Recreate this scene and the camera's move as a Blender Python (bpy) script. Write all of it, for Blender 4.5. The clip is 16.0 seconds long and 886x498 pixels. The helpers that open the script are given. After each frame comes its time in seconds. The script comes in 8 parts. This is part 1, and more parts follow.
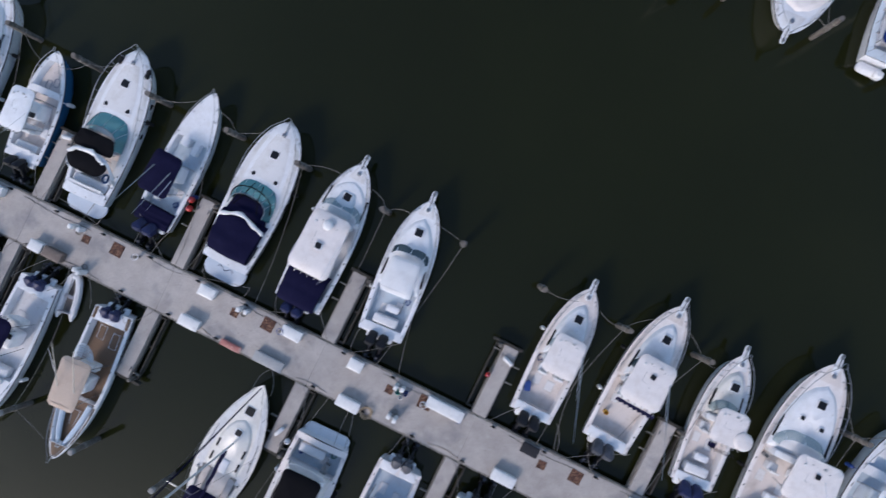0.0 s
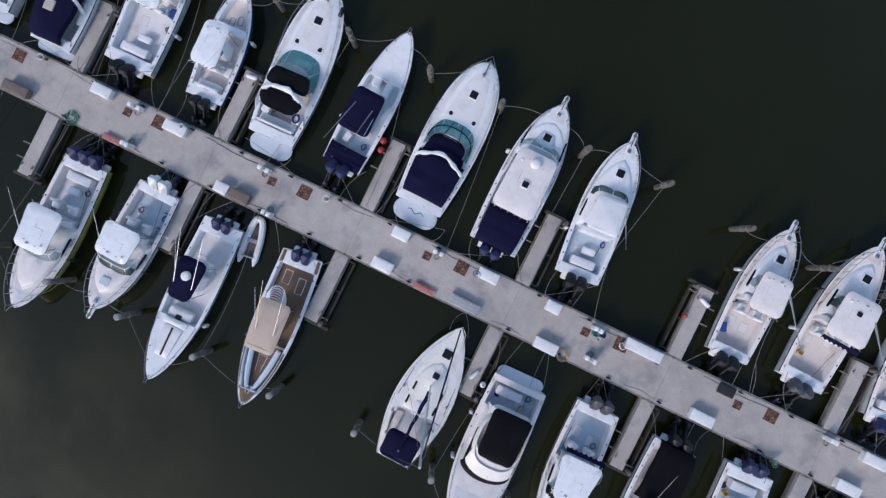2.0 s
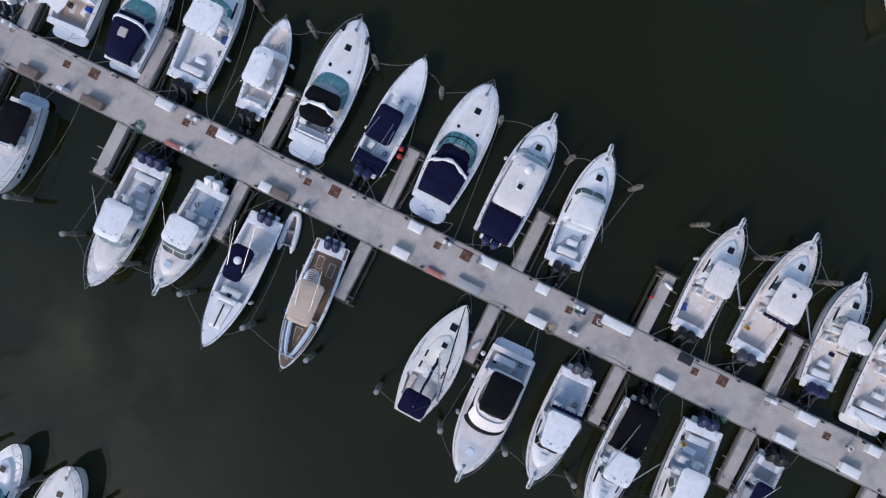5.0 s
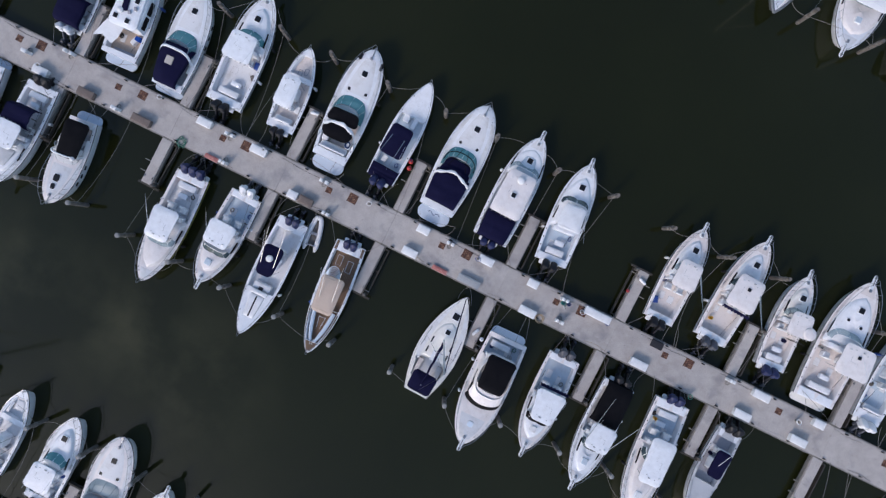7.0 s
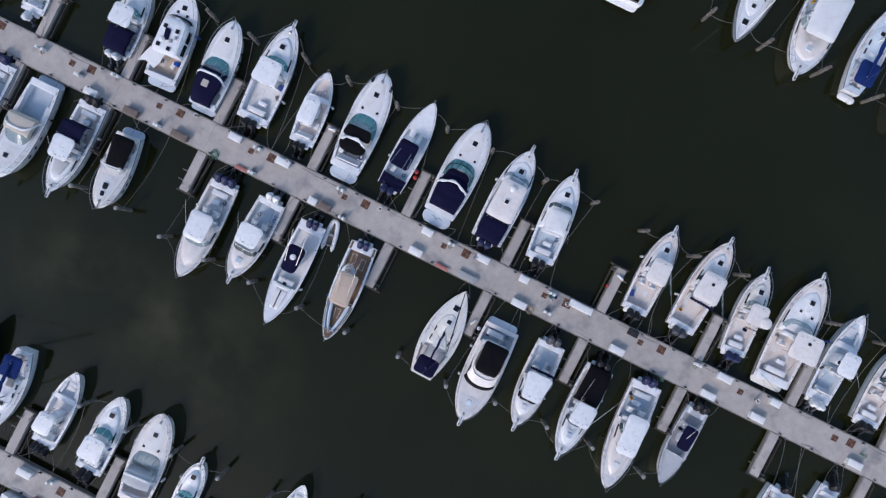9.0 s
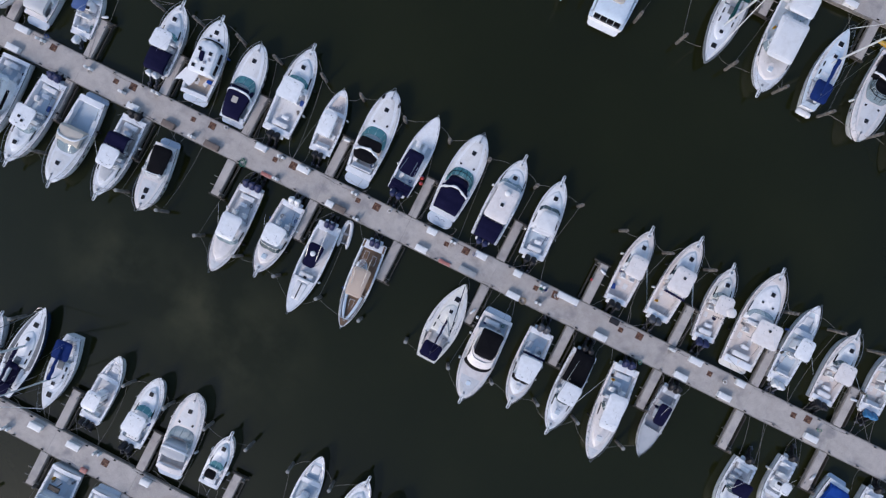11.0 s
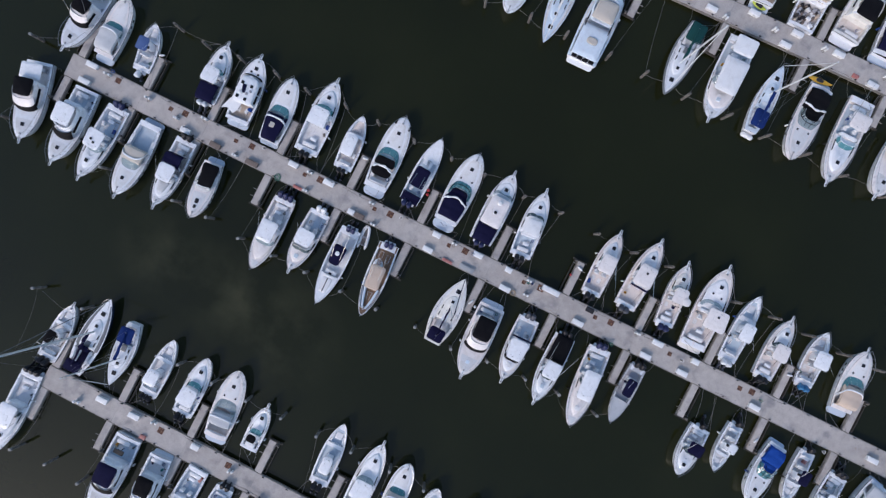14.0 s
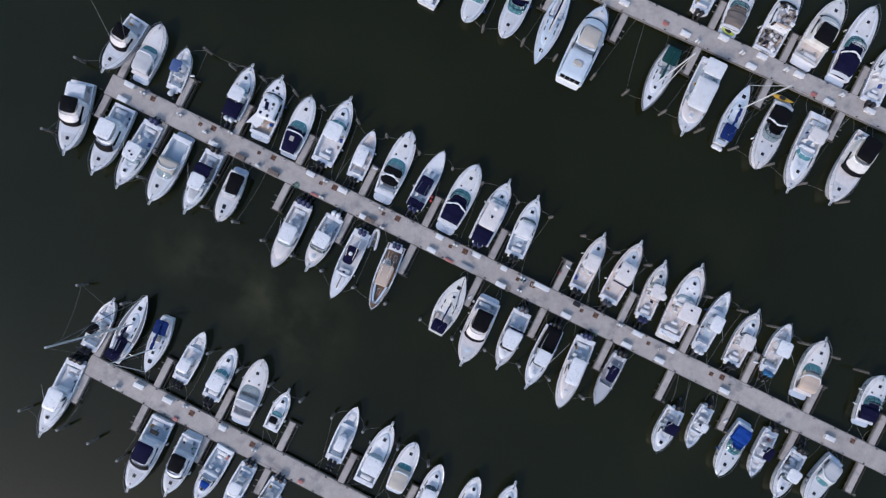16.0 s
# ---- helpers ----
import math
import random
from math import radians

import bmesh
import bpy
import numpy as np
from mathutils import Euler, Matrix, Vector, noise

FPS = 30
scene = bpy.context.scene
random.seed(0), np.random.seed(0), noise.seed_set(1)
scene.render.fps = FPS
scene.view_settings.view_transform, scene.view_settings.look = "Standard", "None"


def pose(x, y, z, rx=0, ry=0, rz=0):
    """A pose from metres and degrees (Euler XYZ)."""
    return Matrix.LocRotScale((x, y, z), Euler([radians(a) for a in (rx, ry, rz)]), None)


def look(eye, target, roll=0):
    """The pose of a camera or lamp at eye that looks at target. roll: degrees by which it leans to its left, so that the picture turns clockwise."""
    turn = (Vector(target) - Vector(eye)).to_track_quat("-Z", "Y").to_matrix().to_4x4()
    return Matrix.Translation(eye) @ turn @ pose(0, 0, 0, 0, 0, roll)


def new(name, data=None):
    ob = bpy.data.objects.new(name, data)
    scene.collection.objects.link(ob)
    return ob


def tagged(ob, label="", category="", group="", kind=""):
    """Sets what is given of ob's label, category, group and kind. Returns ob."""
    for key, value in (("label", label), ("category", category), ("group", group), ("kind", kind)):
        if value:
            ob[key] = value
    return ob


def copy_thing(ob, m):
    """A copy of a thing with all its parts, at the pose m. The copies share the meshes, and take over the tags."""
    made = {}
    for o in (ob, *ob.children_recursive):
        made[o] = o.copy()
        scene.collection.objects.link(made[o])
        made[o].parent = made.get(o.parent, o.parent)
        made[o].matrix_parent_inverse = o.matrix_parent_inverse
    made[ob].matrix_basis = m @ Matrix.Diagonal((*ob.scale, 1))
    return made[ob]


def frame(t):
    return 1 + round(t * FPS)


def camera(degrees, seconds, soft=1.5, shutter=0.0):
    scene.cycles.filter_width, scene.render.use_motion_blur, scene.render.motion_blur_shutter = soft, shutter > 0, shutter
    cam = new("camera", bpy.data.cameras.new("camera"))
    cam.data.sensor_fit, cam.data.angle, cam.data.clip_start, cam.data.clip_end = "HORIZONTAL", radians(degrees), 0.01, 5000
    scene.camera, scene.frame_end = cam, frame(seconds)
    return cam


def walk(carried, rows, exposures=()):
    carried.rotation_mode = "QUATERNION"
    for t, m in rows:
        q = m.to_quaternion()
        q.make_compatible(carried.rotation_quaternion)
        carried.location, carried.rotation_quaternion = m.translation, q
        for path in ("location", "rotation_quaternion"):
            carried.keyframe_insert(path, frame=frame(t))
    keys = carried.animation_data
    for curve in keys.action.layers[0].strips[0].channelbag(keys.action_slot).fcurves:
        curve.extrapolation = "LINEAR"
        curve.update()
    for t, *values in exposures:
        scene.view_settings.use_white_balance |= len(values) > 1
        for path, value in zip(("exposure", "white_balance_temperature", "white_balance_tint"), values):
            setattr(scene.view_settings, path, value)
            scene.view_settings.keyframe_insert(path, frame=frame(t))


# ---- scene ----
# The camera hangs under a drone and looks straight down; rows: seconds, x, y, height, heading, pitch, roll
cam = camera(81.0, 16.0, soft=1.3, shutter=0.5)
ROWS = [
    (0.0, 2.085, 8.434, 29.266, 26.378, 0.732, 2.522),
    (0.5, -0.967, 6.105, 29.192, 26.124, 0.477, 1.939),
    (1.0, -3.807, 3.737, 29.111, 26.005, 0.304, 1.417),
    (1.5, -5.991, 1.754, 29.177, 26.160, 0.299, 0.971),
    (2.0, -7.117, 0.480, 29.407, 26.422, 0.401, 0.635),
    (2.5, -7.346, -0.073, 29.858, 26.574, 0.497, 0.481),
    (3.0, -7.270, -0.169, 30.585, 26.649, 0.465, 0.389),
    (3.5, -7.248, -0.146, 31.539, 26.747, 0.310, 0.362),
    (4.0, -7.341, -0.072, 32.609, 26.801, 0.051, 0.352),
    (6.5, -7.900, -0.223, 38.923, 26.933, -0.266, 0.109),
    (7.0, -8.024, -0.117, 40.190, 26.960, -0.424, 0.072),
    (7.5, -8.063, -0.070, 41.469, 26.975, -0.492, 0.074),
    (8.0, -8.087, -0.097, 42.798, 26.970, -0.479, 0.103),
    (8.5, -8.112, -0.140, 44.176, 26.988, -0.426, 0.103),
    (9.0, -8.177, -0.219, 45.571, 26.989, -0.370, 0.035),
    (11.5, -8.462, -0.661, 52.692, 27.032, -0.286, -0.064),
    (12.0, -8.672, -0.762, 54.252, 27.003, -0.270, -0.250),
    (12.5, -8.786, -0.877, 55.829, 26.986, -0.214, -0.358),
    (13.0, -8.831, -0.967, 57.460, 26.975, -0.099, -0.402),
    (13.5, -8.870, -1.083, 59.161, 26.958, 0.005, -0.418),
    (14.0, -8.928, -1.193, 60.862, 26.948, 0.076, -0.460),
    (14.5, -9.030, -1.282, 62.580, 26.934, 0.121, -0.508),
    (15.0, -9.164, -1.354, 64.304, 26.899, 0.133, -0.557),
    (15.5, -9.289, -1.389, 66.011, 26.872, 0.124, -0.606),
    (16.0, -9.438, -1.464, 67.737, 26.855, 0.142, -0.678),
]
walk(cam, [(t, pose(x, y, z, 0, 0, yaw) @ pose(0, 0, 0, pitch) @ pose(0, 0, 0, 0, roll)) for t, x, y, z, yaw, pitch, roll in ROWS])

# ---- light: a bright overcast sky ----
world = bpy.data.worlds.new("sky")
scene.world = world
world.use_nodes = True
wn = world.node_tree
sky = wn.nodes.new("ShaderNodeTexSky")
sky.sky_type = "NISHITA"
sky.sun_disc = False
sky.sun_elevation, sky.sun_rotation = radians(36), radians(198)
sky.dust_density, sky.air_density, sky.ozone_density = 1.2, 1.0, 1.4
wn.nodes["Background"].inputs["Strength"].default_value = 0.138
wn.links.new(sky.outputs[0], wn.nodes["Background"].inputs["Color"])
sun = new("sun", bpy.data.lights.new("sun", "SUN"))
sun.data.energy, sun.data.angle, sun.data.color = 1.22, radians(15), (1.0, 0.875, 0.855)
sun.matrix_world = look((-22, -66, 50), (0, 0, 0))
scene.view_settings.exposure = 0.53


# ---- materials ----
class Nodes:
    def __init__(self, name):
        self.m = bpy.data.materials.new(name)
        self.m.use_nodes = True
        self.t = self.m.node_tree
        self.b = self.t.nodes["Principled BSDF"]

    def add(self, kind, **values):
        n = self.t.nodes.new(kind)
        for k, v in values.items():
            n.inputs[k].default_value = v
        return n

    def link(self, a, b):
        self.t.links.new(a, b)

    def noise(self, scale, detail=4.0, rough=0.6, stretch=None, world=False):
        n = self.add("ShaderNodeTexNoise", Scale=scale, Detail=detail, Roughness=rough)
        if world:
            g = self.add("ShaderNodeNewGeometry")
            out = g.outputs["Position"]
        else:
            out = self.add("ShaderNodeTexCoord").outputs["Object"]
        if stretch:
            mp = self.add("ShaderNodeMapping")
            mp.inputs["Scale"].default_value = stretch
            self.link(out, mp.inputs["Vector"])
            out = mp.outputs["Vector"]
        self.link(out, n.inputs["Vector"])
        return n.outputs["Fac"]

    def ramp(self, fac, stops):
        r = self.add("ShaderNodeValToRGB")
        e = r.color_ramp.elements
        while len(e) < len(stops):
            e.new(0.5)
        for el, (p, c) in zip(e, stops):
            el.position, el.color = p, (*c, 1)
        self.link(fac, r.inputs["Fac"])
        return r.outputs["Color"]

    def mix(self, fac, a, b, kind="MIX"):
        n = self.t.nodes.new("ShaderNodeMix")
        n.data_type, n.blend_type = "RGBA", kind
        for v, i in ((fac, 0), (a, 6), (b, 7)):
            if isinstance(v, bpy.types.NodeSocket):
                self.link(v, n.inputs[i])
            else:
                n.inputs[i].default_value = v if i == 0 else (*v, 1)
        return n.outputs[2]

    def bump(self, fac, strength, distance):
        n = self.add("ShaderNodeBump", Strength=strength, Distance=distance)
        self.link(fac, n.inputs["Height"])
        self.link(n.outputs["Normal"], self.b.inputs["Normal"])


def surface(name, colour, rough=0.5, metal=0.0, grain=12.0, amount=0.12, stain=None, stain_scale=1.2, relief=0.0, coat=0.0, specks=False):
    """A paint, cloth, plastic or metal with grain at a fine scale and stains at a coarse one."""
    n = Nodes(name)
    lo = tuple(c * (1 - amount) for c in colour)
    hi = tuple(min(1, c * (1 + amount * 0.6)) for c in colour)
    col = n.ramp(n.noise(grain), [(0.3, lo), (0.7, hi)])
    if stain:
        f = n.ramp(n.noise(stain_scale, 6, 0.7), [(0.5, (0, 0, 0)), (0.75, (1, 1, 1))])
        col = n.mix(f, col, stain)
    if specks:
        f = n.ramp(n.noise(7.5, 3, 0.6), [(0.69, (0, 0, 0)), (0.73, (0.75, 0.75, 0.75))])
        col = n.mix(f, col, (0.26, 0.25, 0.25))
    info = n.add("ShaderNodeObjectInfo")
    tone = n.ramp(info.outputs["Random"], [(0, (0.93, 0.93, 0.94)), (1, (1, 1, 1))])
    col = n.mix(1.0, col, tone, "MULTIPLY")
    n.link(col, n.b.inputs["Base Color"])
    n.b.inputs["Roughness"].default_value, n.b.inputs["Metallic"].default_value = rough, metal
    n.b.inputs["Coat Weight"].default_value = coat
    n.b.inputs["Specular IOR Level"].default_value = 0.5 if colour[0] > 0.1 or metal else 0.09 if rough > 0.5 else 0.26
    if relief:
        n.bump(n.noise(grain * 3), 0.5, relief)
    return n.m


GEL = surface("white_gelcoat", (0.785, 0.80, 0.83), 0.42, grain=3, amount=0.08, stain=(0.695, 0.70, 0.71), stain_scale=1.6, coat=0.06, specks=True)
CREAM = surface("cream_gelcoat", (0.76, 0.74, 0.70), 0.42, grain=3, amount=0.06, stain=(0.62, 0.58, 0.53), stain_scale=1.4, coat=0.06, specks=True)
PINKGEL = surface("sun_faded_gelcoat", (0.78, 0.735, 0.72), 0.42, grain=3, amount=0.06, stain=(0.66, 0.60, 0.57), stain_scale=1.4, coat=0.06, specks=True)
ICE = surface("pale_blue_gelcoat", (0.60, 0.69, 0.78), 0.42, grain=3, amount=0.06, stain=(0.52, 0.58, 0.66), coat=0.06)
NAVYGEL = surface("navy_gelcoat", (0.02, 0.05, 0.13), 0.2, grain=4, amount=0.1, coat=0.4)
BLUEGEL = surface("blue_gelcoat", (0.03, 0.14, 0.30), 0.2, grain=4, amount=0.1, coat=0.4)
YELLOWGEL = surface("yellow_gelcoat", (0.52, 0.50, 0.14), 0.25, grain=4, amount=0.1, coat=0.4)
GREYGEL = surface("grey_gelcoat", (0.16, 0.17, 0.18), 0.3, grain=4, amount=0.1)
SOLE = surface("nonskid_white", (0.70, 0.70, 0.71), 0.65, grain=30, amount=0.08, stain=(0.52, 0.50, 0.48), relief=0.002, specks=True)
SOLE_PINK = surface("nonskid_sand", (0.68, 0.62, 0.59), 0.65, grain=30, amount=0.08, stain=(0.50, 0.44, 0.40), relief=0.002, specks=True)
SOLE_BLUE = surface("nonskid_grey_blue", (0.47, 0.56, 0.64), 0.65, grain=30, amount=0.1, stain=(0.40, 0.44, 0.50), relief=0.002, specks=True)
VINYL = surface("white_vinyl", (0.76, 0.76, 0.77), 0.45, grain=8, amount=0.07, stain=(0.62, 0.61, 0.60))
VINYL_TAN = surface("tan_vinyl", (0.52, 0.42, 0.34), 0.5, grain=8, amount=0.1)
VINYL_GREY = surface("grey_vinyl", (0.33, 0.33, 0.36), 0.5, grain=8, amount=0.1)
NAVY = surface("navy_canvas", (0.0075, 0.0075, 0.032), 0.9, grain=40, amount=0.25, stain=(0.012, 0.012, 0.042), relief=0.004)
BLACK = surface("black_canvas", (0.006, 0.006, 0.008), 0.9, grain=40, amount=0.25, stain=(0.011, 0.011, 0.013), relief=0.004)
BLUE = surface("blue_canvas", (0.012, 0.06, 0.30), 0.8, grain=40, amount=0.2, stain=(0.02, 0.08, 0.34), relief=0.004)
GREEN = surface("green_canvas", (0.012, 0.06, 0.06), 0.85, grain=40, amount=0.2, relief=0.004)
BEIGE = surface("beige_canvas", (0.50, 0.46, 0.41), 0.85, grain=40, amount=0.1, stain=(0.44, 0.40, 0.35), relief=0.004)
TAN = surface("tan_canvas", (0.55, 0.44, 0.36), 0.85, grain=40, amount=0.1, stain=(0.48, 0.37, 0.30), relief=0.004)
GREYC = surface("grey_canvas", (0.52, 0.53, 0.55), 0.85, grain=40, amount=0.1, stain=(0.42, 0.43, 0.45), relief=0.004)
WHITEC = surface("white_canvas", (0.74, 0.75, 0.77), 0.8, grain=40, amount=0.06, stain=(0.62, 0.62, 0.63), relief=0.004)
DARK = surface("dark_acrylic", (0.010, 0.011, 0.014), 0.3, grain=5, amount=0.2)
WINDOW = surface("dark_tinted_window", (0.005, 0.005, 0.007), 0.6, grain=5, amount=0.2)
RUBBER = surface("black_rubber", (0.02, 0.02, 0.022), 0.7, grain=20, amount=0.3)
PLATFORM = surface("pale_swim_platform", (0.50, 0.57, 0.66), 0.5, grain=20, amount=0.08, stain=(0.52, 0.56, 0.62), specks=True)
ENGINE_BLACK = surface("black_engine_cowl", (0.012, 0.012, 0.016), 0.45, grain=6, amount=0.3, stain=(0.03, 0.03, 0.034), stain_scale=4.0)
ENGINE_NAVY = surface("navy_engine_cowl", (0.022, 0.028, 0.085), 0.45, grain=6, amount=0.3, stain=(0.045, 0.055, 0.12), stain_scale=4.0)
ENGINE_GREY = surface("grey_engine_cowl", (0.075, 0.08, 0.098), 0.42, grain=6, amount=0.25, stain=(0.05, 0.05, 0.06), stain_scale=4.0)
ENGINE_WHITE = surface("white_engine_cowl", (0.66, 0.67, 0.69), 0.25, grain=6, amount=0.08, coat=0.5)
STEEL = surface("stainless_steel", (0.40, 0.40, 0.41), 0.3, metal=1.0, grain=20, amount=0.1)
ALU = surface("aluminium", (0.42, 0.43, 0.44), 0.4, metal=1.0, grain=20, amount=0.15)
MAST = surface("white_painted_spar", (0.62, 0.64, 0.66), 0.35, grain=20, amount=0.1)
PINKRED = surface("faded_red_plastic", (0.42, 0.15, 0.13), 0.5, grain=5, amount=0.25, stain=(0.55, 0.42, 0.40), stain_scale=3.0)
DEEPBLUE = surface("deep_blue_canvas", (0.010, 0.028, 0.13), 0.85, grain=40, amount=0.25, stain=(0.016, 0.04, 0.17), relief=0.004)
FADEDBLUE = surface("faded_blue_canvas", (0.075, 0.12, 0.27), 0.85, grain=40, amount=0.15, stain=(0.10, 0.15, 0.29), relief=0.004)
TAUPE = surface("taupe_canvas", (0.17, 0.145, 0.13), 0.85, grain=40, amount=0.2, stain=(0.13, 0.11, 0.10), relief=0.004)
RED = surface("red_plastic", (0.45, 0.03, 0.025), 0.4, amount=0.15)
YELLOW = surface("yellow_plastic", (0.62, 0.36, 0.03), 0.4, amount=0.15)
LIME = surface("lime_plastic", (0.42, 0.52, 0.05), 0.4, amount=0.15)
TEALP = surface("teal_plastic", (0.05, 0.30, 0.28), 0.5, amount=0.2)
BLUEP = surface("blue_plastic", (0.03, 0.07, 0.26), 0.4, amount=0.2)
ROPE = surface("weathered_rope", (0.22, 0.205, 0.185), 0.9, grain=60, amount=0.3)
ROPE_DARK = surface("dark_wet_rope", (0.06, 0.06, 0.055), 0.9, grain=60, amount=0.3)
HOSE_GREEN = surface("green_hose", (0.04, 0.20, 0.14), 0.5, grain=20, amount=0.2)
HOSE_TAN = surface("tan_hose", (0.34, 0.26, 0.17), 0.6, grain=20, amount=0.2)
BOXWHITE = surface("white_dock_box", (0.76, 0.76, 0.76), 0.5, grain=6, amount=0.06, stain=(0.60, 0.59, 0.57), stain_scale=2.0)
BOXBROWN = surface("brown_dock_box", (0.17, 0.13, 0.11), 0.6, grain=10, amount=0.2)
BOXGREY = surface("grey_plastic", (0.34, 0.35, 0.36), 0.6, grain=10, amount=0.15)
CHARCOAL = surface("charcoal_mat", (0.035, 0.035, 0.04), 0.8, grain=30, amount=0.3)


def glass(name, tint, clarity=0.6):
    n = Nodes(name)
    t = n.t
    clear = n.add("ShaderNodeBsdfTransparent", Color=(*tint, 1))
    n.b.inputs["Base Color"].default_value = (tint[0] * 0.35, tint[1] * 0.4, tint[2] * 0.42, 1)
    n.b.inputs["Roughness"].default_value = 0.04
    mixer = n.add("ShaderNodeMixShader", Fac=clarity)
    n.link(n.b.outputs[0], mixer.inputs[1])
    n.link(clear.outputs[0], mixer.inputs[2])
    n.link(mixer.outputs[0], t.nodes["Material Output"].inputs["Surface"])
    return n.m


TEAL = glass("teal_windshield_glass", (0.30, 0.66, 0.70), 0.45)
SMOKE = glass("smoked_windshield_glass", (0.18, 0.24, 0.27), 0.35)
PALE = glass("clear_windshield_glass", (0.72, 0.82, 0.85), 0.6)


def teak():
    n = Nodes("teak_planking")
    w = n.add("ShaderNodeTexWave", Scale=2.6, Distortion=0.3, Detail=2.0)
    w.bands_direction = "X"
    n.link(n.add("ShaderNodeTexCoord").outputs["Object"], w.inputs["Vector"])
    col = n.ramp(w.outputs["Fac"], [(0.0, (0.05, 0.035, 0.025)), (0.16, (0.19, 0.11, 0.065)), (1.0, (0.24, 0.145, 0.085))])
    col = n.mix(n.noise(5, 5, 0.6, (1, 0.15, 1)), col, (0.13, 0.08, 0.05))
    n.link(col, n.b.inputs["Base Color"])
    n.b.inputs["Roughness"].default_value = 0.7
    return n.m


TEAK = teak()


def concrete():
    n = Nodes("weathered_concrete")
    base = n.ramp(n.noise(0.9, 8, 0.65, world=True), [(0.3, (0.392, 0.356, 0.333)), (0.55, (0.485, 0.444, 0.418)), (0.75, (0.55, 0.51, 0.478))])
    fine = n.ramp(n.noise(22, 6, 0.7, world=True), [(0.25, (0.72, 0.72, 0.72)), (0.6, (1, 1, 1))])
    col = n.mix(1.0, base, fine, "MULTIPLY")
    spots = n.ramp(n.noise(0.55, 4, 0.55, world=True), [(0.56, (0, 0, 0)), (0.72, (0.8, 0.8, 0.8))])
    col = n.mix(spots, col, (0.225, 0.220, 0.228))
    rust = n.ramp(n.noise(1.9, 7, 0.7, world=True), [(0.64, (0, 0, 0)), (0.75, (0.55, 0.55, 0.55))])
    col = n.mix(rust, col, (0.22, 0.15, 0.10))
    pale = n.ramp(n.noise(3.1, 5, 0.7, world=True), [(0.63, (0, 0, 0)), (0.70, (0.5, 0.5, 0.5))])
    col = n.mix(pale, col, (0.55, 0.54, 0.52))
    info = n.add("ShaderNodeObjectInfo")
    col = n.mix(1.0, col, n.ramp(info.outputs["Random"], [(0, (0.90, 0.90, 0.90)), (1, (1, 1, 1))]), "MULTIPLY")
    n.link(col, n.b.inputs["Base Color"])
    n.b.inputs["Roughness"].default_value = 0.85
    drip = n.ramp(n.noise(6.5, 3, 0.5, world=True), [(0.66, (0, 0, 0)), (0.72, (0.45, 0.45, 0.45))])
    n.link(n.mix(drip, col, (0.17, 0.16, 0.16)), n.b.inputs["Base Color"])
    n.bump(n.noise(30, 5, 0.7, world=True), 0.4, 0.006)
    return n.m


def timber(name, dark, light):
    n = Nodes(name)
    col = n.ramp(n.noise(6, 6, 0.65, (1, 0.2, 1)), [(0.3, dark), (0.7, light)])
    n.link(col, n.b.inputs["Base Color"])
    n.b.inputs["Roughness"].default_value = 0.85
    n.bump(n.noise(14, 5, 0.7, (1, 0.15, 1)), 0.6, 0.01)
    return n.m


def rusty():
    n = Nodes("rusted_steel_plate")
    col = n.ramp(n.noise(11, 4, 0.6), [(0.36, (0.016, 0.009, 0.008)), (0.48, (0.08, 0.034, 0.024)), (0.58, (0.17, 0.075, 0.045)), (0.68, (0.36, 0.25, 0.16))])
    n.link(col, n.b.inputs["Base Color"])
    n.b.inputs["Roughness"].default_value = 0.85
    n.bump(n.noise(20), 0.5, 0.008)
    return n.m


def water():
    n = Nodes("harbour_water")
    big = n.noise(0.045, 5, 0.55, world=True)
    col = n.ramp(big, [(0.32, (0.0092, 0.0106, 0.0032)), (0.52, (0.0112, 0.0132, 0.0039)), (0.72, (0.0150, 0.0168, 0.0055))])
    # clouds of stirred-up silt in the fairway
    g = n.add("ShaderNodeNewGeometry")
    plume = None
    for x, y, rx, ry in ((-36.5, -16.5, 8, 5.5), (-26.5, -16.8, 9, 7), (-21.0, -18.5, 8, 8)):
        mp = n.add("ShaderNodeMapping")
        mp.vector_type = "POINT"
        mp.inputs["Location"].default_value = (-x / rx, -y / ry, 0)
        mp.inputs["Scale"].default_value = (1 / rx, 1 / ry, 0)
        n.link(g.outputs["Position"], mp.inputs["Vector"])
        ball = n.add("ShaderNodeTexGradient")
        ball.gradient_type = "SPHERICAL"
        n.link(mp.outputs[0], ball.inputs["Vector"])
        plume = n.mix(1.0, plume, ball.outputs["Color"], "LIGHTEN") if plume else ball.outputs["Color"]
    cloud = n.ramp(n.noise(0.19, 5, 0.55, world=True), [(0.40, (0.05, 0.05, 0.05)), (0.66, (1, 1, 1))])
    col = n.mix(n.mix(1.0, plume, cloud, "MULTIPLY"), col, (0.039, 0.039, 0.019))
    n.link(col, n.b.inputs["Base Color"])
    n.b.inputs["Roughness"].default_value = 0.075
    n.b.inputs["IOR"].default_value = 1.33
    n.bump(n.noise(1.1, 4, 0.55, (1, 1.6, 1), world=True), 0.10, 0.05)
    return n.m


